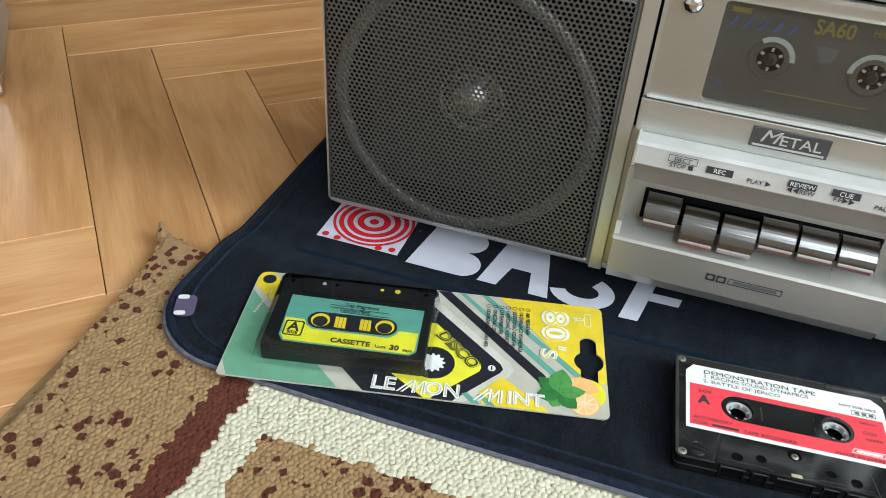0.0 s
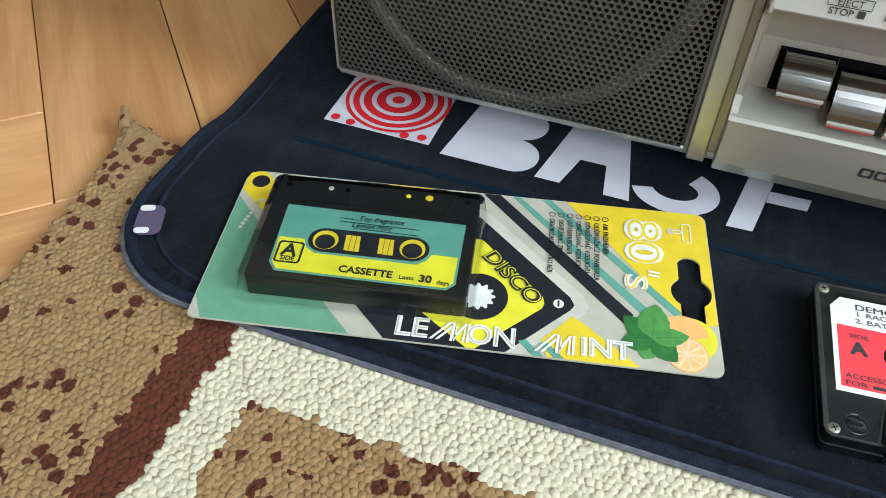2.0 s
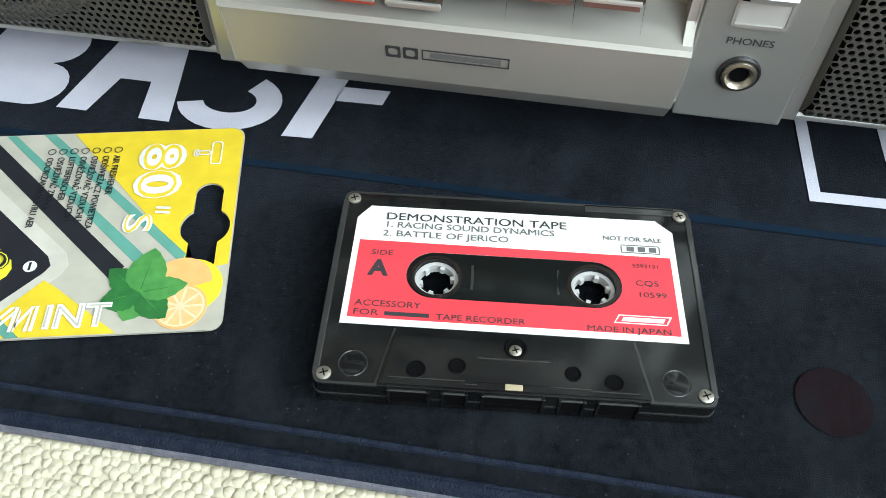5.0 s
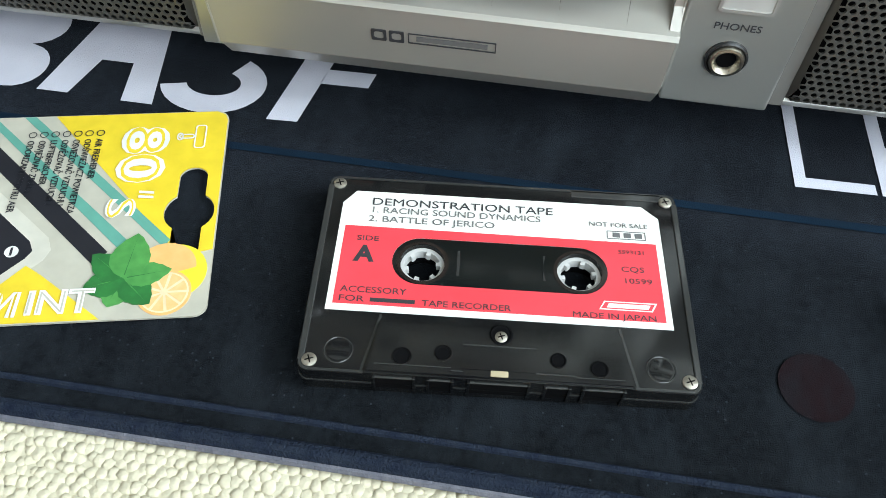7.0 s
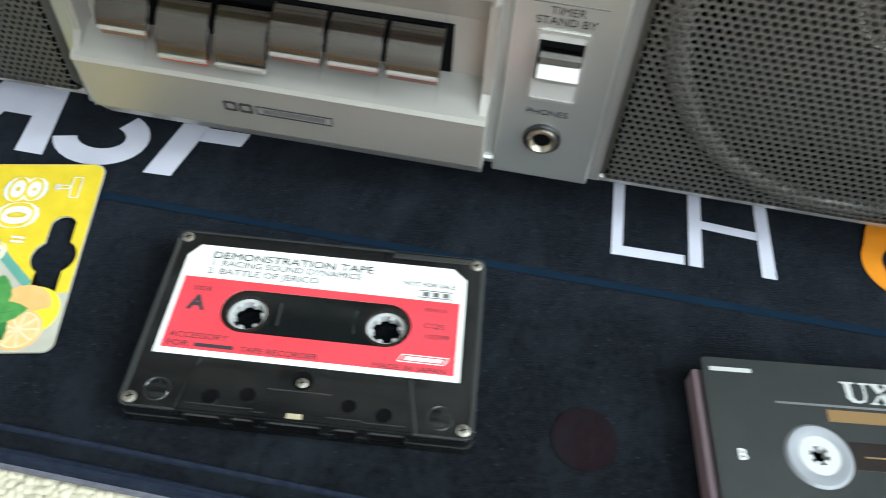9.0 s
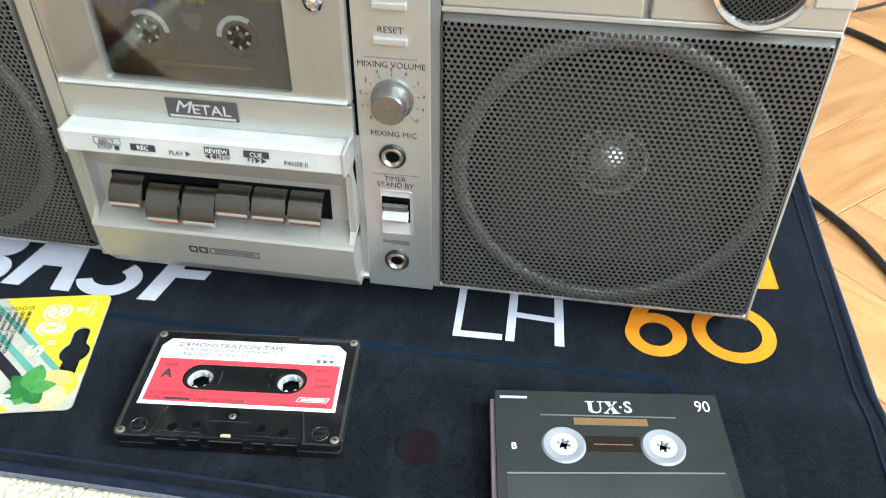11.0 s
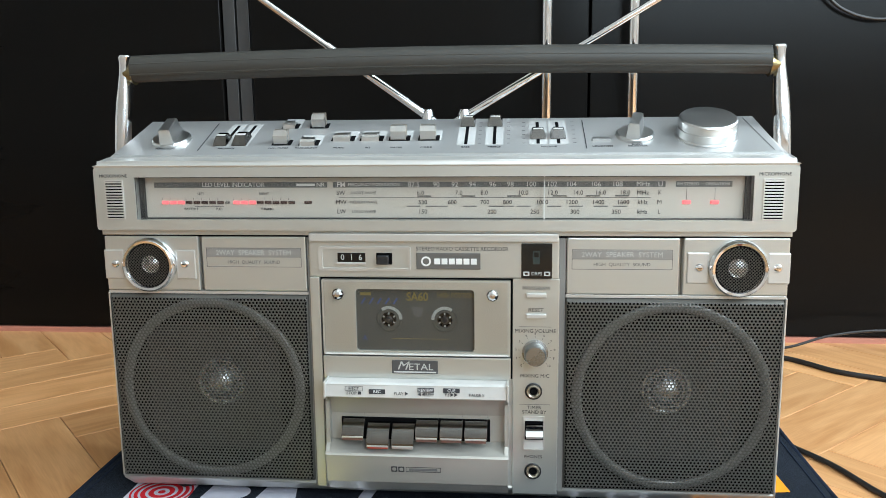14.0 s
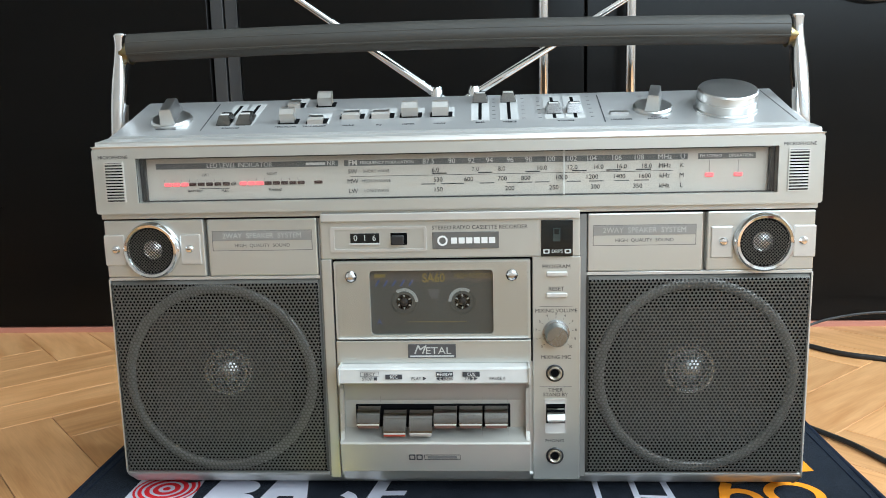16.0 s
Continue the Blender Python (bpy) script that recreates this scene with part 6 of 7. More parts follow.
    def outlined(text, x, y, size, turn, wide, inner, shear=0.0):
        put(text, x, y, size, turn, C_WHITE, width=wide / 1000, bold=0.00036 + (0.00075 if size > 15 else 0), depth=0.00002, shear=shear)
        lettering(text, size / 1000, Matrix.Translation((x / 1000, y / 1000, z + 0.00005)) @ Matrix.Rotation(radians(turn), 4, "Z"), inner, card, width=wide / 1000 * 0.97, bold=-0.00028 - (0.0001 if size > 15 else 0), depth=0.00002, shear=shear)

    def slanted_m(x, y):
        """The long-legged double-stroke initial of the display lettering."""
        for bar in ([(0, 0), (1.1, 0), (7.6, 8), (6.5, 8)], [(2.2, 0), (3.3, 0), (7.9, 5.7), (7.5, 6.6)], [(7.7, 8), (8.7, 8), (8.2, 0), (7.2, 0)], [(9.1, 7.6), (9.5, 6.2), (8.9, 0), (8.5, 0)],
                    [(8.6, 2.4), (9.0, 1.2), (13.0, 8), (11.9, 8)], [(12.0, 6.0), (12.4, 6.8), (12.3, 0), (11.3, 0)], [(13.1, 8), (14.0, 8), (13.8, 0), (12.8, 0)]):
            part("letter_stroke", fill(mm([(x + a, y + b) for a, b in bar]), (), z - 0.00002, z + 0.00003), C_WHITE, card)

    outlined("LE", 79.0, 5.8, 11.5, 0, 11.5, C_BEIGE)
    slanted_m(85.5, 2.0)
    outlined("ON", 107.0, 5.6, 11.5, 0, 16.5, C_BEIGE)
    slanted_m(121.5, 1.9)
    outlined("INT", 146.0, 5.8, 10.5, 0, 17.5, C_BEIGE)
    put("DISCO", 112.0, 34.0, 9.0, -47, C_BLACK, width=0.0290, bold=0.0004, depth=0.00002)
    lettering("DISCO", 0.0090, Matrix.Translation((0.1120, 0.0340, z + 0.00005)) @ Matrix.Rotation(radians(-47), 4, "Z"), C_LEMON, card, width=0.0284, bold=-0.00025, depth=0.00002)
    for dy, text in ((65.2, "8"), (53.4, "0")):
        outlined(text, 159.8, dy, 18.0, -90, 11.6, C_YELLOW)
    for dy in (44.4, 42.6):
        part("quote_stroke", fill(mm([(161.6, dy), (166.0, dy - 0.5), (166.0, dy - 1.4), (161.6, dy - 0.9)]), (), z - 0.00002, z + 0.00003), C_WHITE, card)
    outlined("S", 156.6, 38.0, 11.5, -90, 7.2, C_YELLOW)
    for k, (text, ln) in enumerate((("ODORIZANT PENTRU AER", 36), ("OSVJEŽIVAČ ZRAKA", 26), ("LUFTERFRISCHER", 22), ("OSVĚŽOVAČ VZDUCHU", 31), ("OSVIEŽOVAČ VZDUCHU", 31), ("ODŚWIEŻACZ POWIETRZA", 34), ("AIR FRESHENER", 21))):
        x = 125.4 + k * 3.45
        put(text, x, 66.5, 2.9, -90, C_BLACK, align="LEFT", stretch=0.82)
        part("bullet", ring_plate([(x / 1000 + 0.0013 * math.cos(a), 0.0690 + 0.0013 * math.sin(a)) for a in np.linspace(0, 2 * math.pi, 17)[:-1]], [(x / 1000 + 0.001 * math.cos(a), 0.0690 + 0.001 * math.sin(a)) for a in np.linspace(0, 2 * math.pi, 17)[:-1]], z - 0.00004, z), C_BLACK, card)
    # mirror drawing in thin white lines
    for x0, x1, y0, y1 in ((175.5, 179.0, 61.0, 71.0), (170.6, 175.5, 65.2, 67.2), (170.0, 172.0, 64.6, 67.8)):
        part("mirror_outline", ring_plate(mm(rounded(x0, x1, y0, y1, 1.0, 4)), mm(rounded(x0 + 0.4, x1 - 0.4, y0 + 0.4, y1 - 0.4, 0.7, 4)), z - 0.00004, z), C_WHITE, card)
    part("recycling_ring", ring_plate(mm(disc(12.0, 57.0, 3.6)), mm(disc(12.0, 57.0, 3.2)), z - 0.00004, z), C_LIGHT, card)
    for k in range(9):
        part("small_print", fill(mm([(5.2 + 0.45 * k, 44.0 + 2.0 * k), (6.6 + 0.45 * k, 43.7 + 2.0 * k), (6.9 + 0.45 * k, 45.0 + 2.0 * k), (5.5 + 0.45 * k, 45.3 + 2.0 * k)]), (), z - 0.00004, z), C_LIGHT, card)

    # the scented cassette on the card
    tz0, tz1 = 0.0012, 0.0108
    shell = part("cassette_shell", prism(mm(rounded(18.3, 97.0, 13.0, 63.6, 1.6, 4)), tz0, tz1, None, 0.0006), PLASTIC_BLACK, t, "black plastic cassette-shaped scent holder")
    part("raised_rim", fill(mm([(27.5, 63.0), (88.0, 63.0), (85.5, 52.0), (30.0, 52.0)]), (), tz1 - 0.0002, tz1 + 0.0010), PLASTIC_BLACK, shell)
    for x, m, r in ((23.0, VOID, 1.3), (39.4, C_BEIGE, 1.1), (46, VOID, 1.1), (69.6, C_LEMON, 1.0), (77.6, C_YELLOW, 1.5), (92.5, VOID, 1.3)):
        part("shell_hole", fill(mm(disc(x, 59.8, r, 20)), (), tz1 + 0.0010, tz1 + 0.0011), m, shell)
    edge = [(25.0, 50.0), (93.0, 48.4), (92.6, 19.0), (89.5, 16.0), (28.5, 16.6), (25.6, 20.5)]
    lb = part("label", fill(mm(edge), (), tz1 - 0.0002, tz1 + 0.00010), C_TEAL, shell, "teal and yellow paper label")
    part("yellow_half", fill(mm([(26.0, 33.0), (35.5, 32.8), (37.0, 29.0), (40.5, 26.6), (77.6, 26.2), (81.0, 28.6), (82.5, 31.8), (92.0, 31.6), (91.7, 19.4), (89.1, 16.9), (28.9, 17.5), (26.6, 20.8)]), (), tz1, tz1 + 0.00016), C_LEMON, lb)
    part("window", fill(mm(stadium(36.8, 81.4, 27.6, 39.3)), (), tz1, tz1 + 0.00022), C_BLACK, lb)
    for x in (43.2, 75.2):
        part("hub", fill(mm(disc(x, 33.4, 4.7)), [mm(disc(x, 32.5, 3.7))], tz1, tz1 + 0.0003), C_YELLOW, lb, "yellow hub ring")
    for x in (53.2, 65.6):
        part("tape_pack", fill(mm([(x - 3, 37.0), (x + 2.4, 36.8), (x + 3, 29.2), (x - 2.6, 29.4)]), (), tz1, tz1 + 0.0003), C_YELLOW, lb, "yellow rolled insert")
        for d in (-1.2, 0.8):
            part("pack_line", fill(mm([(x + d, 37.0), (x + d + 0.35, 37.0), (x + d + 0.5, 29.4), (x + d + 0.15, 29.4)]), (), tz1, tz1 + 0.00034), GOLD, lb)
    part("side_box", ring_plate(mm(rounded(26.9, 36.4, 20.6, 31.0, 1.4, 4)), mm(rounded(27.6, 35.7, 21.3, 30.3, 1.0, 4)), tz1, tz1 + 0.0003), C_BLACK, lb)
    zz = tz1 + 0.0003
    say = lambda text, x, y, size, **kw: lettering(text, size / 1000, Matrix.Translation((x / 1000, y / 1000, zz)) @ Matrix.Rotation(radians(-1), 4, "Z"), C_BLACK, lb, **kw)
    say("A", 31.6, 26.6, 8.0, bold=0.0002)
    say("SIDE", 31.7, 22.7, 2.7, bold=0.00005)
    say("CASSETTE", 60.5, 20.2, 4.3, bold=0.0001)
    say("Lasts", 75.2, 19.6, 2.7)
    say("30", 81.8, 19.8, 4.6, bold=0.00015)
    say("days", 88.2, 19.0, 2.7)
    say("Top fragrance", 61.5, 45.9, 3.6, shear=0.3, stretch=0.85)
    say("Lemon Mint", 58.5, 42.2, 3.6, shear=0.3, stretch=0.85)
    for y, x0, x1 in ((45.4, 46, 53), (43.6, 46, 76), (40.6, 52, 76)):
        part("writing_line", fill(mm([(x0, y), (x1, y - 0.5), (x1, y - 0.3), (x0, y + 0.2)]), (), tz1, zz), C_BLACK, lb)
    # clear blister
    bl = bmesh.new()
    rows = []
    for o, zq in ((rounded(13.0, 101.5, 8.5, 69.0, 4, 6), 0.0008), (rounded(14.5, 100.0, 10.0, 67.5, 3.5, 6), 0.0012), (rounded(16.5, 98.6, 11.2, 65.2, 3, 6), 0.0116), (rounded(17.6, 97.8, 12.4, 64.2, 2.4, 6), 0.0125)):
        rows.append([bl.verts.new((x / 1000, y / 1000, zq)) for x, y in o])
    for a, b in zip(rows, rows[1:]):
        for k in range(len(a)):
            bl.faces.new((a[k], a[(k + 1) % len(a)], b[(k + 1) % len(b)], b[k]))
    bl.faces.new(rows[-1])
    bmesh.ops.recalc_face_normals(bl, faces=bl.faces)
    b = part("blister", bl, BLISTER, t, "clear moulded plastic blister", smooth=True)
    b.visible_shadow = False


air_freshener()

SMOKED = surf("smoked_tape_shell", (0.013, 0.0135, 0.013), 0.10, 0, scale=55, var=0.8, col2=(0.004, 0.004, 0.005), rvar=0.04)
# paler copy of the shell: glints on its clear edges are in the colour
SMOKED2 = surf("smoked_shell_edge_glint", (0.034, 0.035, 0.034), 0.12, 0, scale=70)
L_WHITE = surf("white_paper_label", (0.80, 0.79, 0.75), 0.5, 0, scale=60, col2=(0.76, 0.75, 0.71))
L_RED = surf("red_paper_label", (0.78, 0.055, 0.075), 0.5, 0, scale=60, col2=(0.72, 0.045, 0.06))
HUBW = surf("white_hub", (0.56, 0.56, 0.545), 0.35)
TAPEB = surf("brown_tape", (0.018, 0.013, 0.011), 0.25)


def hub(x, y, z, parent, r0=5.2, r1=4.0):
    """A white toothed reel hub with a see-through middle."""
    h = part("hub", lathe([(r1 / 1000, -0.003), (r1 / 1000, 0.0), (r0 / 1000, 0.0), (r0 / 1000, -0.003)], Matrix.Translation((x / 1000, y / 1000, z)), 36), HUBW, parent, "white toothed reel hub", smooth=True)
    for k in range(6):
        b = part("tooth", box((r1 - 1.1) / 1000, (r1 + 0.1) / 1000, -0.0006, 0.0006, -0.002, -0.0001), HUBW, h)
        b.matrix_local = Matrix.Translation((x / 1000, y / 1000, z)) @ Matrix.Rotation(radians(60 * k + 12), 4, "Z")


TAPESCREW = surf("dull_nickel_screw", (0.48, 0.45, 0.38), 0.42, 0.9, scale=900, var=0.8, col2=(0.30, 0.28, 0.24))


def screw(x, y, z, parent, r=1.7):
    s = part("screw", lathe([(0.0, 0.0004), (r * 0.0007, 0.0004), (r / 1000, 0.0001), (r / 1000, -0.0003)], Matrix.Translation((x / 1000, y / 1000, z)), 20), TAPESCREW, parent, "small cross-head screw", smooth=True)
    for turn in (20, 110):
        b = part("screw_slot", box(-r * 0.0006, r * 0.0006, -0.00017, 0.00017, 0.00035, 0.00045), VOID, s)
        b.matrix_local = Matrix.Translation((x / 1000, y / 1000, z)) @ Matrix.Rotation(radians(turn), 4, "Z")


def red_tape():
    t = thing("audio_cassette", "smoky black demonstration cassette with a red and white paper label", "cassette", "loose cassettes on the mat", pose(0.01415, -0.0737, 0.0052, 0, 0, 5.35))
    H = 0.0087
    win = stadium(-29.6, 29.0, -4.6, 10.8)
    body = part("shell", fill(mm(rounded(-50.2, 50.2, -31.9, 31.9, 2.6)), [mm(disc(-21.3, 2.6, 6.1)), mm(disc(21.3, 2.6, 6.1))], 0.0, H), SMOKED, t, "smoky dark transparent-looking shell")
    part("shell_rim", ring_plate(mm(rounded(-50.0, 50.0, -31.7, 31.7, 2.5)), mm(rounded(-49.3, 49.3, -31.0, 31.0, 2.2)), H - 0.0002, H + 0.0003), SMOKED2, t)
    part("shell_seam", ring_plate(mm(rounded(-50.4, 50.4, -32.1, 32.1, 2.7)), mm(rounded(-49.8, 49.8, -31.5, 31.5, 2.5)), 0.0040, 0.0046), SMOKED2, t)
    lab = [(-41.9, 26.6), (-45.4, 22.0), (-45.6, -13.9), (45.0, -13.9), (44.6, 22.6), (40.0, 26.8)]
    lb = part("label", fill(mm(lab), [mm(win)], H - 0.0002, H + 0.00015), L_WHITE, t, "red and white printed paper label")
    part("red_field", fill(mm([(-43.7, 13.9), (43.0, 13.5), (43.3, -11.9), (-43.9, -11.9)]), [mm(win)], H, H + 0.00022), L_RED, lb)
    wn = part("window", fill(mm(stadium(-29.2, 28.6, -4.2, 10.4)), [mm(disc(-21.3, 2.6, 6.1)), mm(disc(21.3, 2.6, 6.1))], H - 0.0012, H + 0.0001), BLACKGLASS, t, "glossy dark window")
    for x in (-11.6, 11.8):
        part("window_highlight", fill(mm([(x - 0.35, -1.0), (x + 0.35, -1.0), (x + 0.5 * (1 if x < 0 else -1), 3.0), (x + 0.35, 7.2), (x - 0.35, 7.2)]), (), H, H + 0.00016), SMOKED2, wn)
    part("tape_reel", lathe([(0.0061, 0), (0.0071, 0), (0.0071, 0.0002), (0.0061, 0.0002)], Matrix.Translation((-0.0213, 0.0026, H + 0.0001)), 40), TAPEB, wn)
    part("tape_reel", lathe([(0.0061, 0), (0.0071, 0), (0.0071, 0.0002), (0.0061, 0.0002)], Matrix.Translation((0.0213, 0.0026, H + 0.0001)), 40), TAPEB, wn)
    hub(-21.3, 2.6, H - 0.0014, t, 6.0, 4.9)
    hub(21.3, 2.6, H - 0.0014, t, 6.0, 4.9)
    w = lambda text, x, y, size, material=INK, align="LEFT", **kw: lettering(text, size / 1000, Matrix.Translation((x / 1000, y / 1000, H + 0.0003)), material, lb, align=align, depth=0.00003, **kw)
    for text, x, y, size, wide, material in (("DEMONSTRATION TAPE", -37.3, 22.8, 3.7, 51.5, INK), ("1. RACING SOUND DYNAMICS", -37.3, 19.8, 3.0, 47.6, GREYINK), ("2. BATTLE OF JERICO", -37.6, 16.6, 3.0, 35.5, GREYINK), ("NOT FOR SALE", 24.6, 19.4, 2.2, 16.4, GREYINK)):
        w(text, x, y, size, material, width=wide / 1000)
    part("stamp_box", ring_plate(mm(rounded(29.6, 40.4, 14.6, 17.4, 0.1, 2)), mm(rounded(29.8, 40.2, 14.8, 17.2, 0.1, 2)), H, H + 0.0003), GREYINK, lb)
    for k in range(3):
        part("stamp_mark", fill(mm([(31.2 + 3.1 * k, 15.2), (33.2 + 3.1 * k, 15.2), (33.2 + 3.1 * k, 16.8), (31.2 + 3.1 * k, 16.8)]), (), H, H + 0.0003), GREYINK, lb)
    for text, x, y, size, wide in (("SIDE", -40.0, 9.6, 2.4, 6.0), ("ACCESSORY", -42.4, -7.4, 2.7, 17.6), ("FOR", -42.6, -10.3, 2.6, 6.6), ("TAPE RECORDER", -20.6, -10.5, 2.6, 23.4), ("MADE IN JAPAN", 18.8, -11.0, 2.4, 21.7), ("5593131", 32.2, 10.1, 1.8, 7.0), ("CQS", 32.6, 4.3, 2.5, 6.2), ("10599", 32.9, 0.5, 2.4, 7.2)):
        w(text, x, y, size, width=wide / 1000)
    w("A", -39.8, 4.2, 7.2, bold=0.0003)
    part("word_bar", fill(mm([(-34.2, -10.9), (-22.4, -10.9), (-22.4, -9.7), (-34.2, -9.7)]), (), H, H + 0.0003), INK, lb)
    part("logo_frame", ring_plate(mm([(26.0, -8.9), (40.0, -8.9), (41.4, -6.2), (27.4, -6.2)]), mm([(26.4, -8.6), (39.7, -8.6), (40.8, -6.5), (27.7, -6.5)]), H, H + 0.0003), L_WHITE, lb)
    part("logo_bar", fill(mm([(28.0, -8.2), (39.0, -8.2), (39.6, -6.9), (28.6, -6.9)]), (), H, H + 0.0003), L_WHITE, lb)
    for x, y in ((-47.2, 29.0), (47.2, 28.9), (-47.3, -28.9), (47.3, -28.7)):
        screw(x, y, H + 0.0003, t, 1.9)
    screw(0.3, -19.9, H + 0.0015, t, 1.6)
    for sgn in (-1, 1):
        part("liner_crease", fill(mm([(sgn * 30.5, -14.5), (sgn * 31.2, -14.5), (sgn * 34.6, -31.0), (sgn * 33.9, -31.0)]), (), H - 0.0002, H + 0.00012), SMOKED2, t)
        part("corner_post", lathe([(0.0, 0.0002), (0.0016, 0.0002), (0.0030, 0.0)], Matrix.Translation((sgn * 0.0405, -0.0255, H + 0.0001)), 24), SMOKED, t, smooth=True)
        part("side_lip", box(min(sgn * 0.0486, sgn * 0.0504), max(sgn * 0.0486, sgn * 0.0504), -0.0290, 0.0285, H - 0.0006, H + 0.0004, 0.0003), SMOKED2, t)
    part("screw_well", lathe([(0.0, 0.0), (0.0022, 0.0), (0.0026, 0.0003), (0.0030, 0.0)], Matrix.Translation((0.0003, -0.0192, H + 0.00142)), 24), VOID, t, smooth=True)
    part("back_lip", box(0.020, 0.046, 0.0290, 0.0316, H - 0.0004, H + 0.0003, 0.0002), SMOKED2, t)
    # thicker head end with its openings
    pad = part("head_end", prism(mm([(-33.5, -31.9), (33.5, -31.9), (31.0, -17.0), (-31.0, -17.0)]), H - 0.0002, H + 0.0014, None, 0.0006), SMOKED, t, "raised head end of the shell")
    for x, y, r in ((-24.4, -27.0, 2.0), (24.7, -27.4, 1.9), (-14.2, -25.4, 1.8), (14.6, -25.6, 1.7)):
        part("guide_hole", lathe([(0.0, 0.0), (r * 0.00085, 0.0), (r * 0.001, 0.0002), (r * 0.00115, 0.0)], Matrix.Translation((x / 1000, y / 1000, H + 0.00142)), 28), VOID, pad)
        part("hole_rim", lathe([(r * 0.00110, 0.0), (r * 0.00118, 0.0003), (r * 0.00128, 0.0)], Matrix.Translation((x / 1000, y / 1000, H + 0.00142)), 28), SMOKED, pad, smooth=True)
    part("head_plate", fill(mm([(-9.5, -29.5), (9.5, -29.5), (9.0, -24.5), (-9.0, -24.5)]), (), H + 0.0013, H + 0.0016), SMOKED, pad)
    part("head_plate_edge", fill(mm([(-9.2, -22.9), (9.2, -22.9), (9.2, -22.5), (-9.2, -22.5)]), (), H + 0.0013, H + 0.00155), SMOKED2, pad)
    for x0, x1, y in ((-31.0, -12.0, -29.6), (-12.0, -9.0, -30.4), (9.0, 19.0, -29.8), (19.0, 31.0, -30.2)):
        part("edge_glint", fill(mm([(x0, y), (x1, y), (x1, y + 0.3), (x0, y + 0.3)]), (), H + 0.0013, H + 0.00155), SMOKED2, pad)
    part("pressure_pad", box(-0.0022, 0.0022, -0.0312, -0.0296, H + 0.0010, H + 0.0018, 0.0002), surf("felt_pad", (0.45, 0.38, 0.24), 0.8), pad, "small felt pressure pad")
    for x in (-44, 44):
        part("corner_ring", lathe([(0.0034, 0), (0.0036, 0.0002), (0.0038, 0)], Matrix.Translation((x * 0.92 / 1000, -0.0255, H)), 28), SMOKED2, t)
    for x0, x1 in ((-31, -21), (-17.5, -11.5), (-7.5, 7.5), (11.5, 17.5), (21, 31)):
        part("head_opening", box(x0 / 1000, x1 / 1000, -0.0321, -0.0310, 0.0022, 0.0076, 0.0003), VOID, t, "dark opening in the head edge")
        part("opening_rim", box(x0 / 1000, x1 / 1000, -0.0324, -0.0312, 0.0078, 0.0084, 0.0002), SMOKED2, t)
        for xe in (x0, x1):
            part("opening_post", box((xe - 0.4) / 1000, (xe + 0.4) / 1000, -0.0326, -0.0312, 0.0008, 0.0086, 0.0002), SMOKED, t)


red_tape()

UXGREY = surf("dark_grey_tape_shell", (0.030, 0.033, 0.032), 0.25, 0, scale=60, rvar=0.05)
UXTINT = surf("grey_print_strip", (0.042, 0.044, 0.043), 0.2)
BRONZE = surf("bronze_print", (0.25, 0.15, 0.06), 0.4, 0.2)
# pinkish reflection on the dark tape's left side, put into the colour
MAUVE = surf("side_reflection_mauve", (0.30, 0.22, 0.25), 0.4)
LILAC = surf("lilac_case_edge", (0.42, 0.40, 0.62), 0.3)


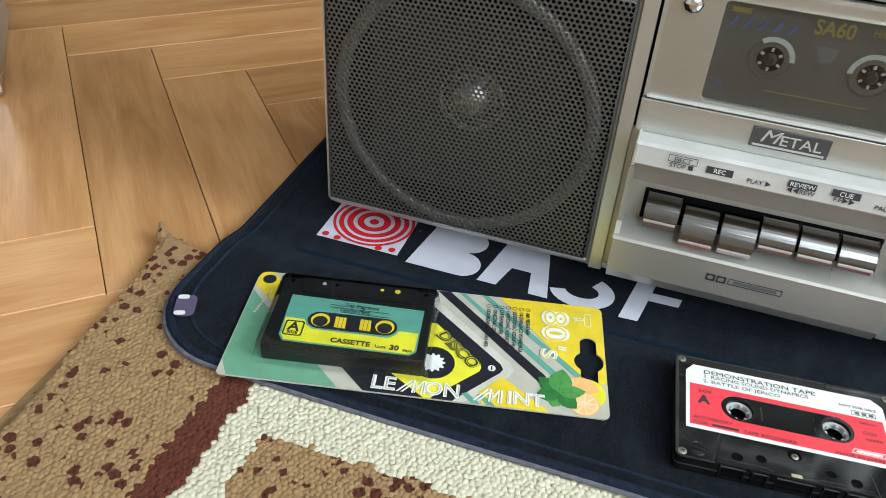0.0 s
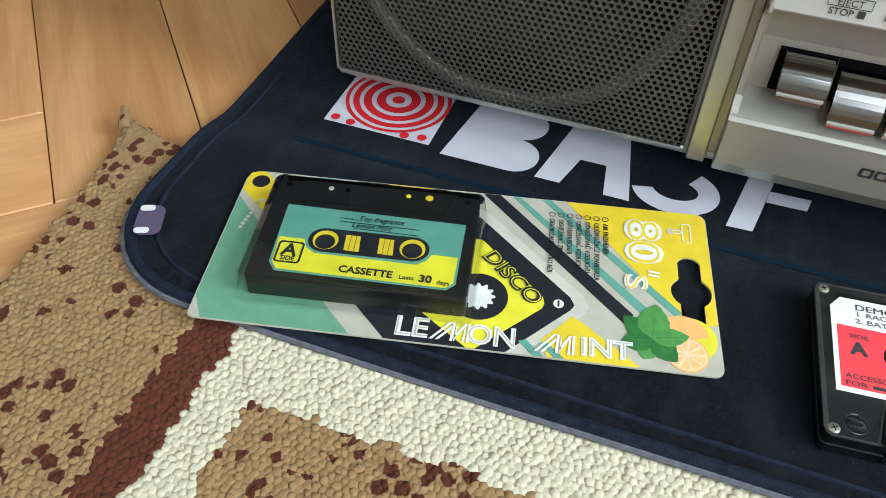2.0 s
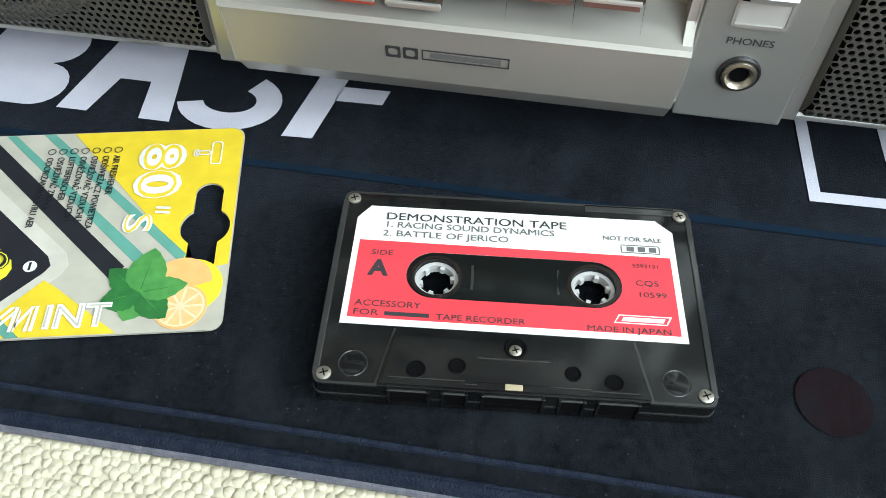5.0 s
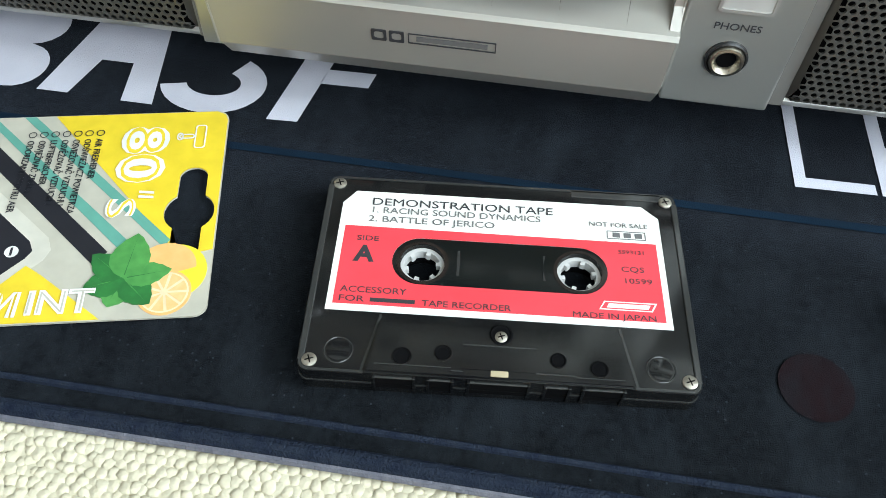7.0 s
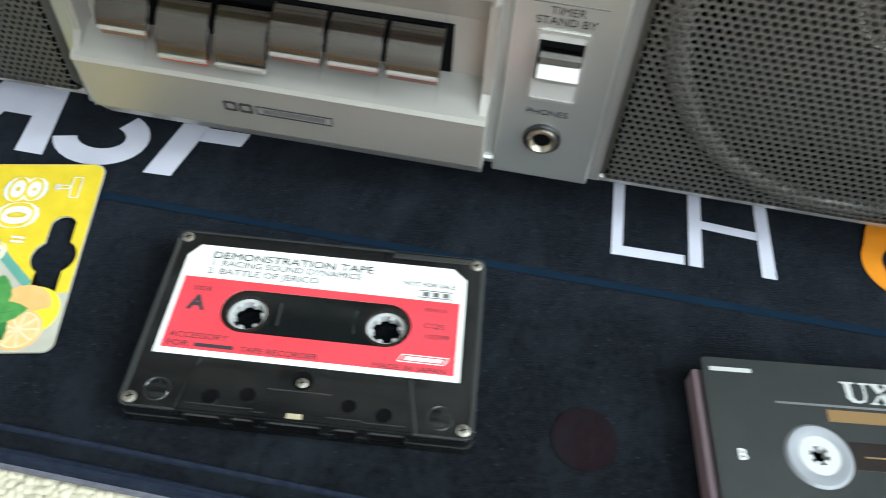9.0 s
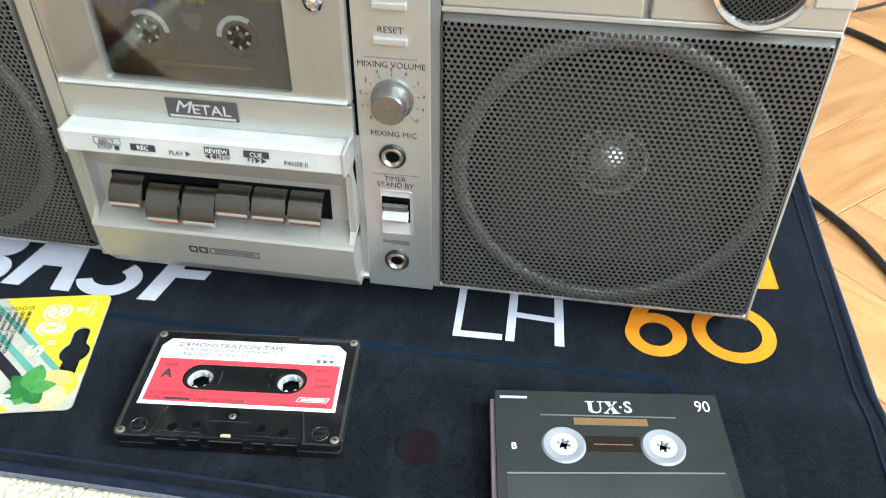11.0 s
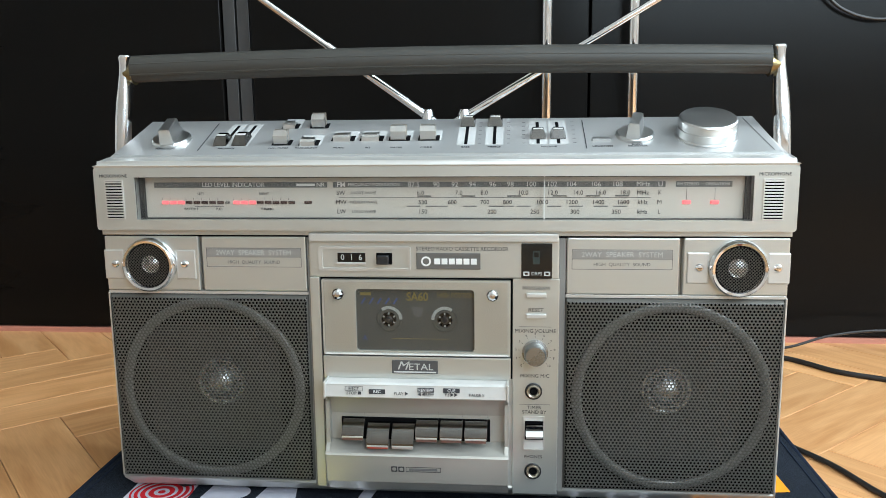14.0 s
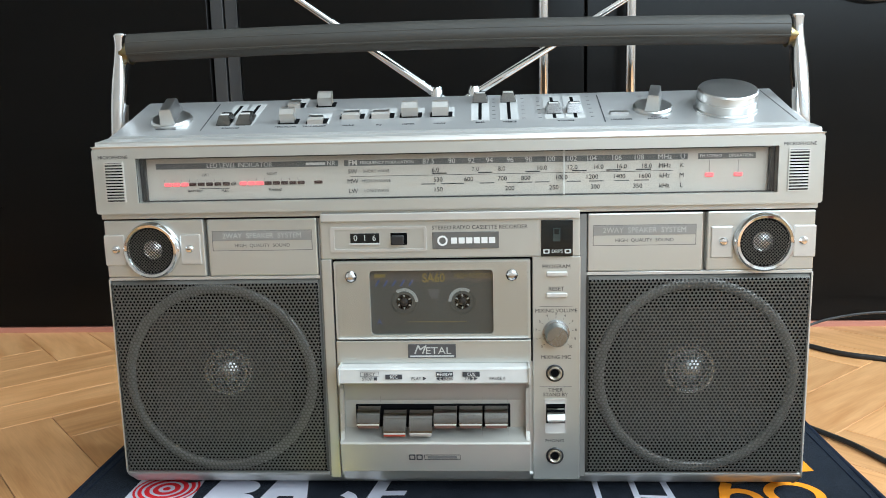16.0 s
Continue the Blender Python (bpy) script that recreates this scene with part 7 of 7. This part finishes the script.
def dark_tape():
    t = thing("audio_cassette", "dark grey chrome cassette with white hubs and pale lettering", "cassette", "loose cassettes on the mat", pose(0.1297, -0.0600, 0.0052, 0, 0, 7.2))
    H = 0.0102
    W, D = 100.4, 63.8
    body = part("shell", fill(mm(rounded(0, W, -D, 0, 1.6)), [mm(disc(29.0, -29.5, 7.6)), mm(disc(71.6, -29.5, 7.6))], 0.0, H), UXGREY, t, "dark grey plastic shell")
    part("side_edge", box(-0.0022, 0.0001, -0.058, -0.003, 0.0, 0.0078, 0.0006), MAUVE, t, "side edge with its mauve-grey reflection put in as colour")
    part("case_edge", box(0.020, 0.099, -0.0662, -0.0640, 0.0, 0.0060, 0.0005), LILAC, t, "pale lilac front edge")
    w = lambda text, x, y, size, material=WHITEINK, align="CENTER", **kw: lettering(text, size / 1000, Matrix.Translation((x / 1000, y / 1000, H + 0.0001)), material, body, align=align, depth=0.00003, **kw)
    for stroke in ([(-10.0, 3.4), (-5.9, 3.4), (-5.9, 2.9), (-7.0, 2.7), (-7.0, -1.6), (-6.2, -2.6), (-5.0, -2.7), (-4.0, -2.0), (-3.6, -0.8), (-3.6, 2.7), (-4.6, 2.9), (-4.6, 3.4), (-1.9, 3.4), (-1.9, 2.9), (-2.9, 2.7), (-2.9, -1.0), (-3.6, -2.8), (-5.4, -3.5), (-7.6, -3.2), (-8.8, -2.0), (-8.9, 2.7), (-10.0, 2.9)],
                   [(-1.6, 3.4), (1.6, 3.4), (1.6, 2.9), (1.2, 2.8), (4.4, -2.9), (5.2, -3.0), (5.2, -3.5), (1.6, -3.5), (1.6, -3.0), (2.2, -2.9), (-0.9, 2.8), (-1.6, 2.9)], [(2.6, 3.4), (4.6, 3.4), (4.6, 3.0), (4.0, 2.8), (-0.5, -2.9), (0.2, -3.0), (0.2, -3.5), (-2.2, -3.5), (-2.2, -3.0), (-1.5, -2.9), (3.2, 2.8), (2.6, 2.9)]):
        part("letter_stroke", fill(mm([(50.5 + a, -8.6 + b) for a, b in stroke]), (), H - 0.0001, H + 0.0001), SOFTINK, body)
    part("letter_dot", fill(mm(disc(56.2, -8.4, 0.55, 12)), (), H - 0.0001, H + 0.0001), WHITEINK, body)
    w("S", 59.4, -8.6, 9.0, SOFTINK, stretch=0.92, bold=0.00022)
    w("90", 93.0, -7.2, 8.8, stretch=0.80)
    w("B", 7.6, -30.8, 4.6, bold=0.0001)
    part("maker_bar", fill(mm([(2.2, -4.6), (14.5, -4.6), (14.5, -3.2), (2.2, -3.2)]), (), H - 0.0001, H + 0.0001), SOFTINK, body)
    part("fine_print", fill(mm([(20.0, -13.9), (80.0, -13.9), (80.0, -13.2), (20.0, -13.2)]), (), H - 0.0001, H + 0.0001), GREYINK, body)
    part("bronze_strip", fill(mm([(34.5, -18.6), (67.0, -18.6), (67.0, -14.8), (34.5, -14.8)]), (), H - 0.0001, H + 0.0001), BRONZE, body)
    part("window", box(0.0385, 0.0620, -0.0330, -0.0245, H - 0.0005, H + 0.0002, 0.0002), TAPEB, body, "dark tape window")
    part("tape_line", fill(mm([(42, -29.2), (58.5, -29.2), (58.5, -28.7), (42, -28.7)]), (), H, H + 0.0003), BRONZE, body)
    for x in (29.0, 71.6):
        part("clear_ring", lathe([(0.0046, 0.0), (0.0060, 0.0008), (0.0088, 0.0010), (0.0096, 0.0002)], Matrix.Translation((x / 1000, -0.0295, H - 0.0002)), 36), surf("milky_hub_ring", (0.30, 0.31, 0.33), 0.2), body, "milky clear hub ring", smooth=True)
        hub(x, -29.5, H + 0.0006, body, 5.8, 2.9)
    part("lower_strip", fill(mm([(4.0, -45.5), (95.5, -42.5), (97.0, -62.5), (4.0, -62.5)]), (), H - 0.0001, H + 0.0002), UXTINT, body, "glossy lower head end")
    part("strip_edge", fill(mm([(4.0, -44.2), (95.0, -41.8), (95.0, -42.3), (4.0, -44.9)]), (), H, H + 0.0004), surf("pale_seam", (0.20, 0.21, 0.20), 0.3), body)


dark_tape()

# ---- cables and the device at the side ----
CABLE = surf("black_cable", (0.012, 0.012, 0.013), 0.42, 0, scale=90)


def cable(points, r, label):
    tagged(part("cable", tube(spline(points, 10), r, 10), CABLE, smooth=True), label, "cable", "black cables")


Z = FLOOR_Z + 0.0029
cable([(0.20, 0.32, Z), (0.27, 0.225, Z), (0.3027, 0.163, Z), (0.3329, 0.111, Z), (0.3529, 0.0544, Z), (0.385, -0.03, Z + 0.007), (0.43, -0.13, Z), (0.50, -0.25, Z)], 0.0024, "black mains cable curving over the parquet beside the mat")
cable([(0.15, 0.45, Z), (0.29, 0.455, Z), (0.3855, 0.4230, Z), (0.4339, 0.3700, Z), (0.475, 0.3453, Z), (0.55, 0.30, Z), (0.68, 0.22, Z)], 0.0031, "black cable lying on the parquet behind the recorder")
cable([(0.34, 0.455, Z), (0.40, 0.445, Z + 0.006), (0.455, 0.452, Z + 0.020), (0.52, 0.458, Z + 0.026), (0.60, 0.462, Z + 0.020), (0.70, 0.465, Z)], 0.0017, "thin black cable standing off the floor by the wardrobe")
cable([(0.405, 0.490, 0.56), (0.408, 0.490, 0.50), (0.4348, 0.490, 0.440), (0.4668, 0.490, 0.4145), (0.5129, 0.490, 0.4070), (0.57, 0.490, 0.425), (0.61, 0.490, 0.50), (0.615, 0.490, 0.58)], 0.0021, "black cable hanging in a loop before the wardrobe door")

dev = thing("loudspeaker", "silver-edged box loudspeaker standing on the parquet", "loudspeaker", "", pose(-0.546, 0.062, FLOOR_Z, 0, 0, 40))
part("body", box(-0.20, 0.0, 0.0, 0.16, 0.0, 0.24, 0.004), SATIN, dev, "silver-grey plastic housing")
part("corner_trim", box(-0.012, 0.0015, -0.0015, 0.012, 0.004, 0.236, 0.002), CHROME, dev, "bright metal corner trim")
part("front_panel", box(-0.19, -0.016, -0.003, 0.001, 0.012, 0.228, 0.001), DARKMETAL, dev, "dark grey front panel")
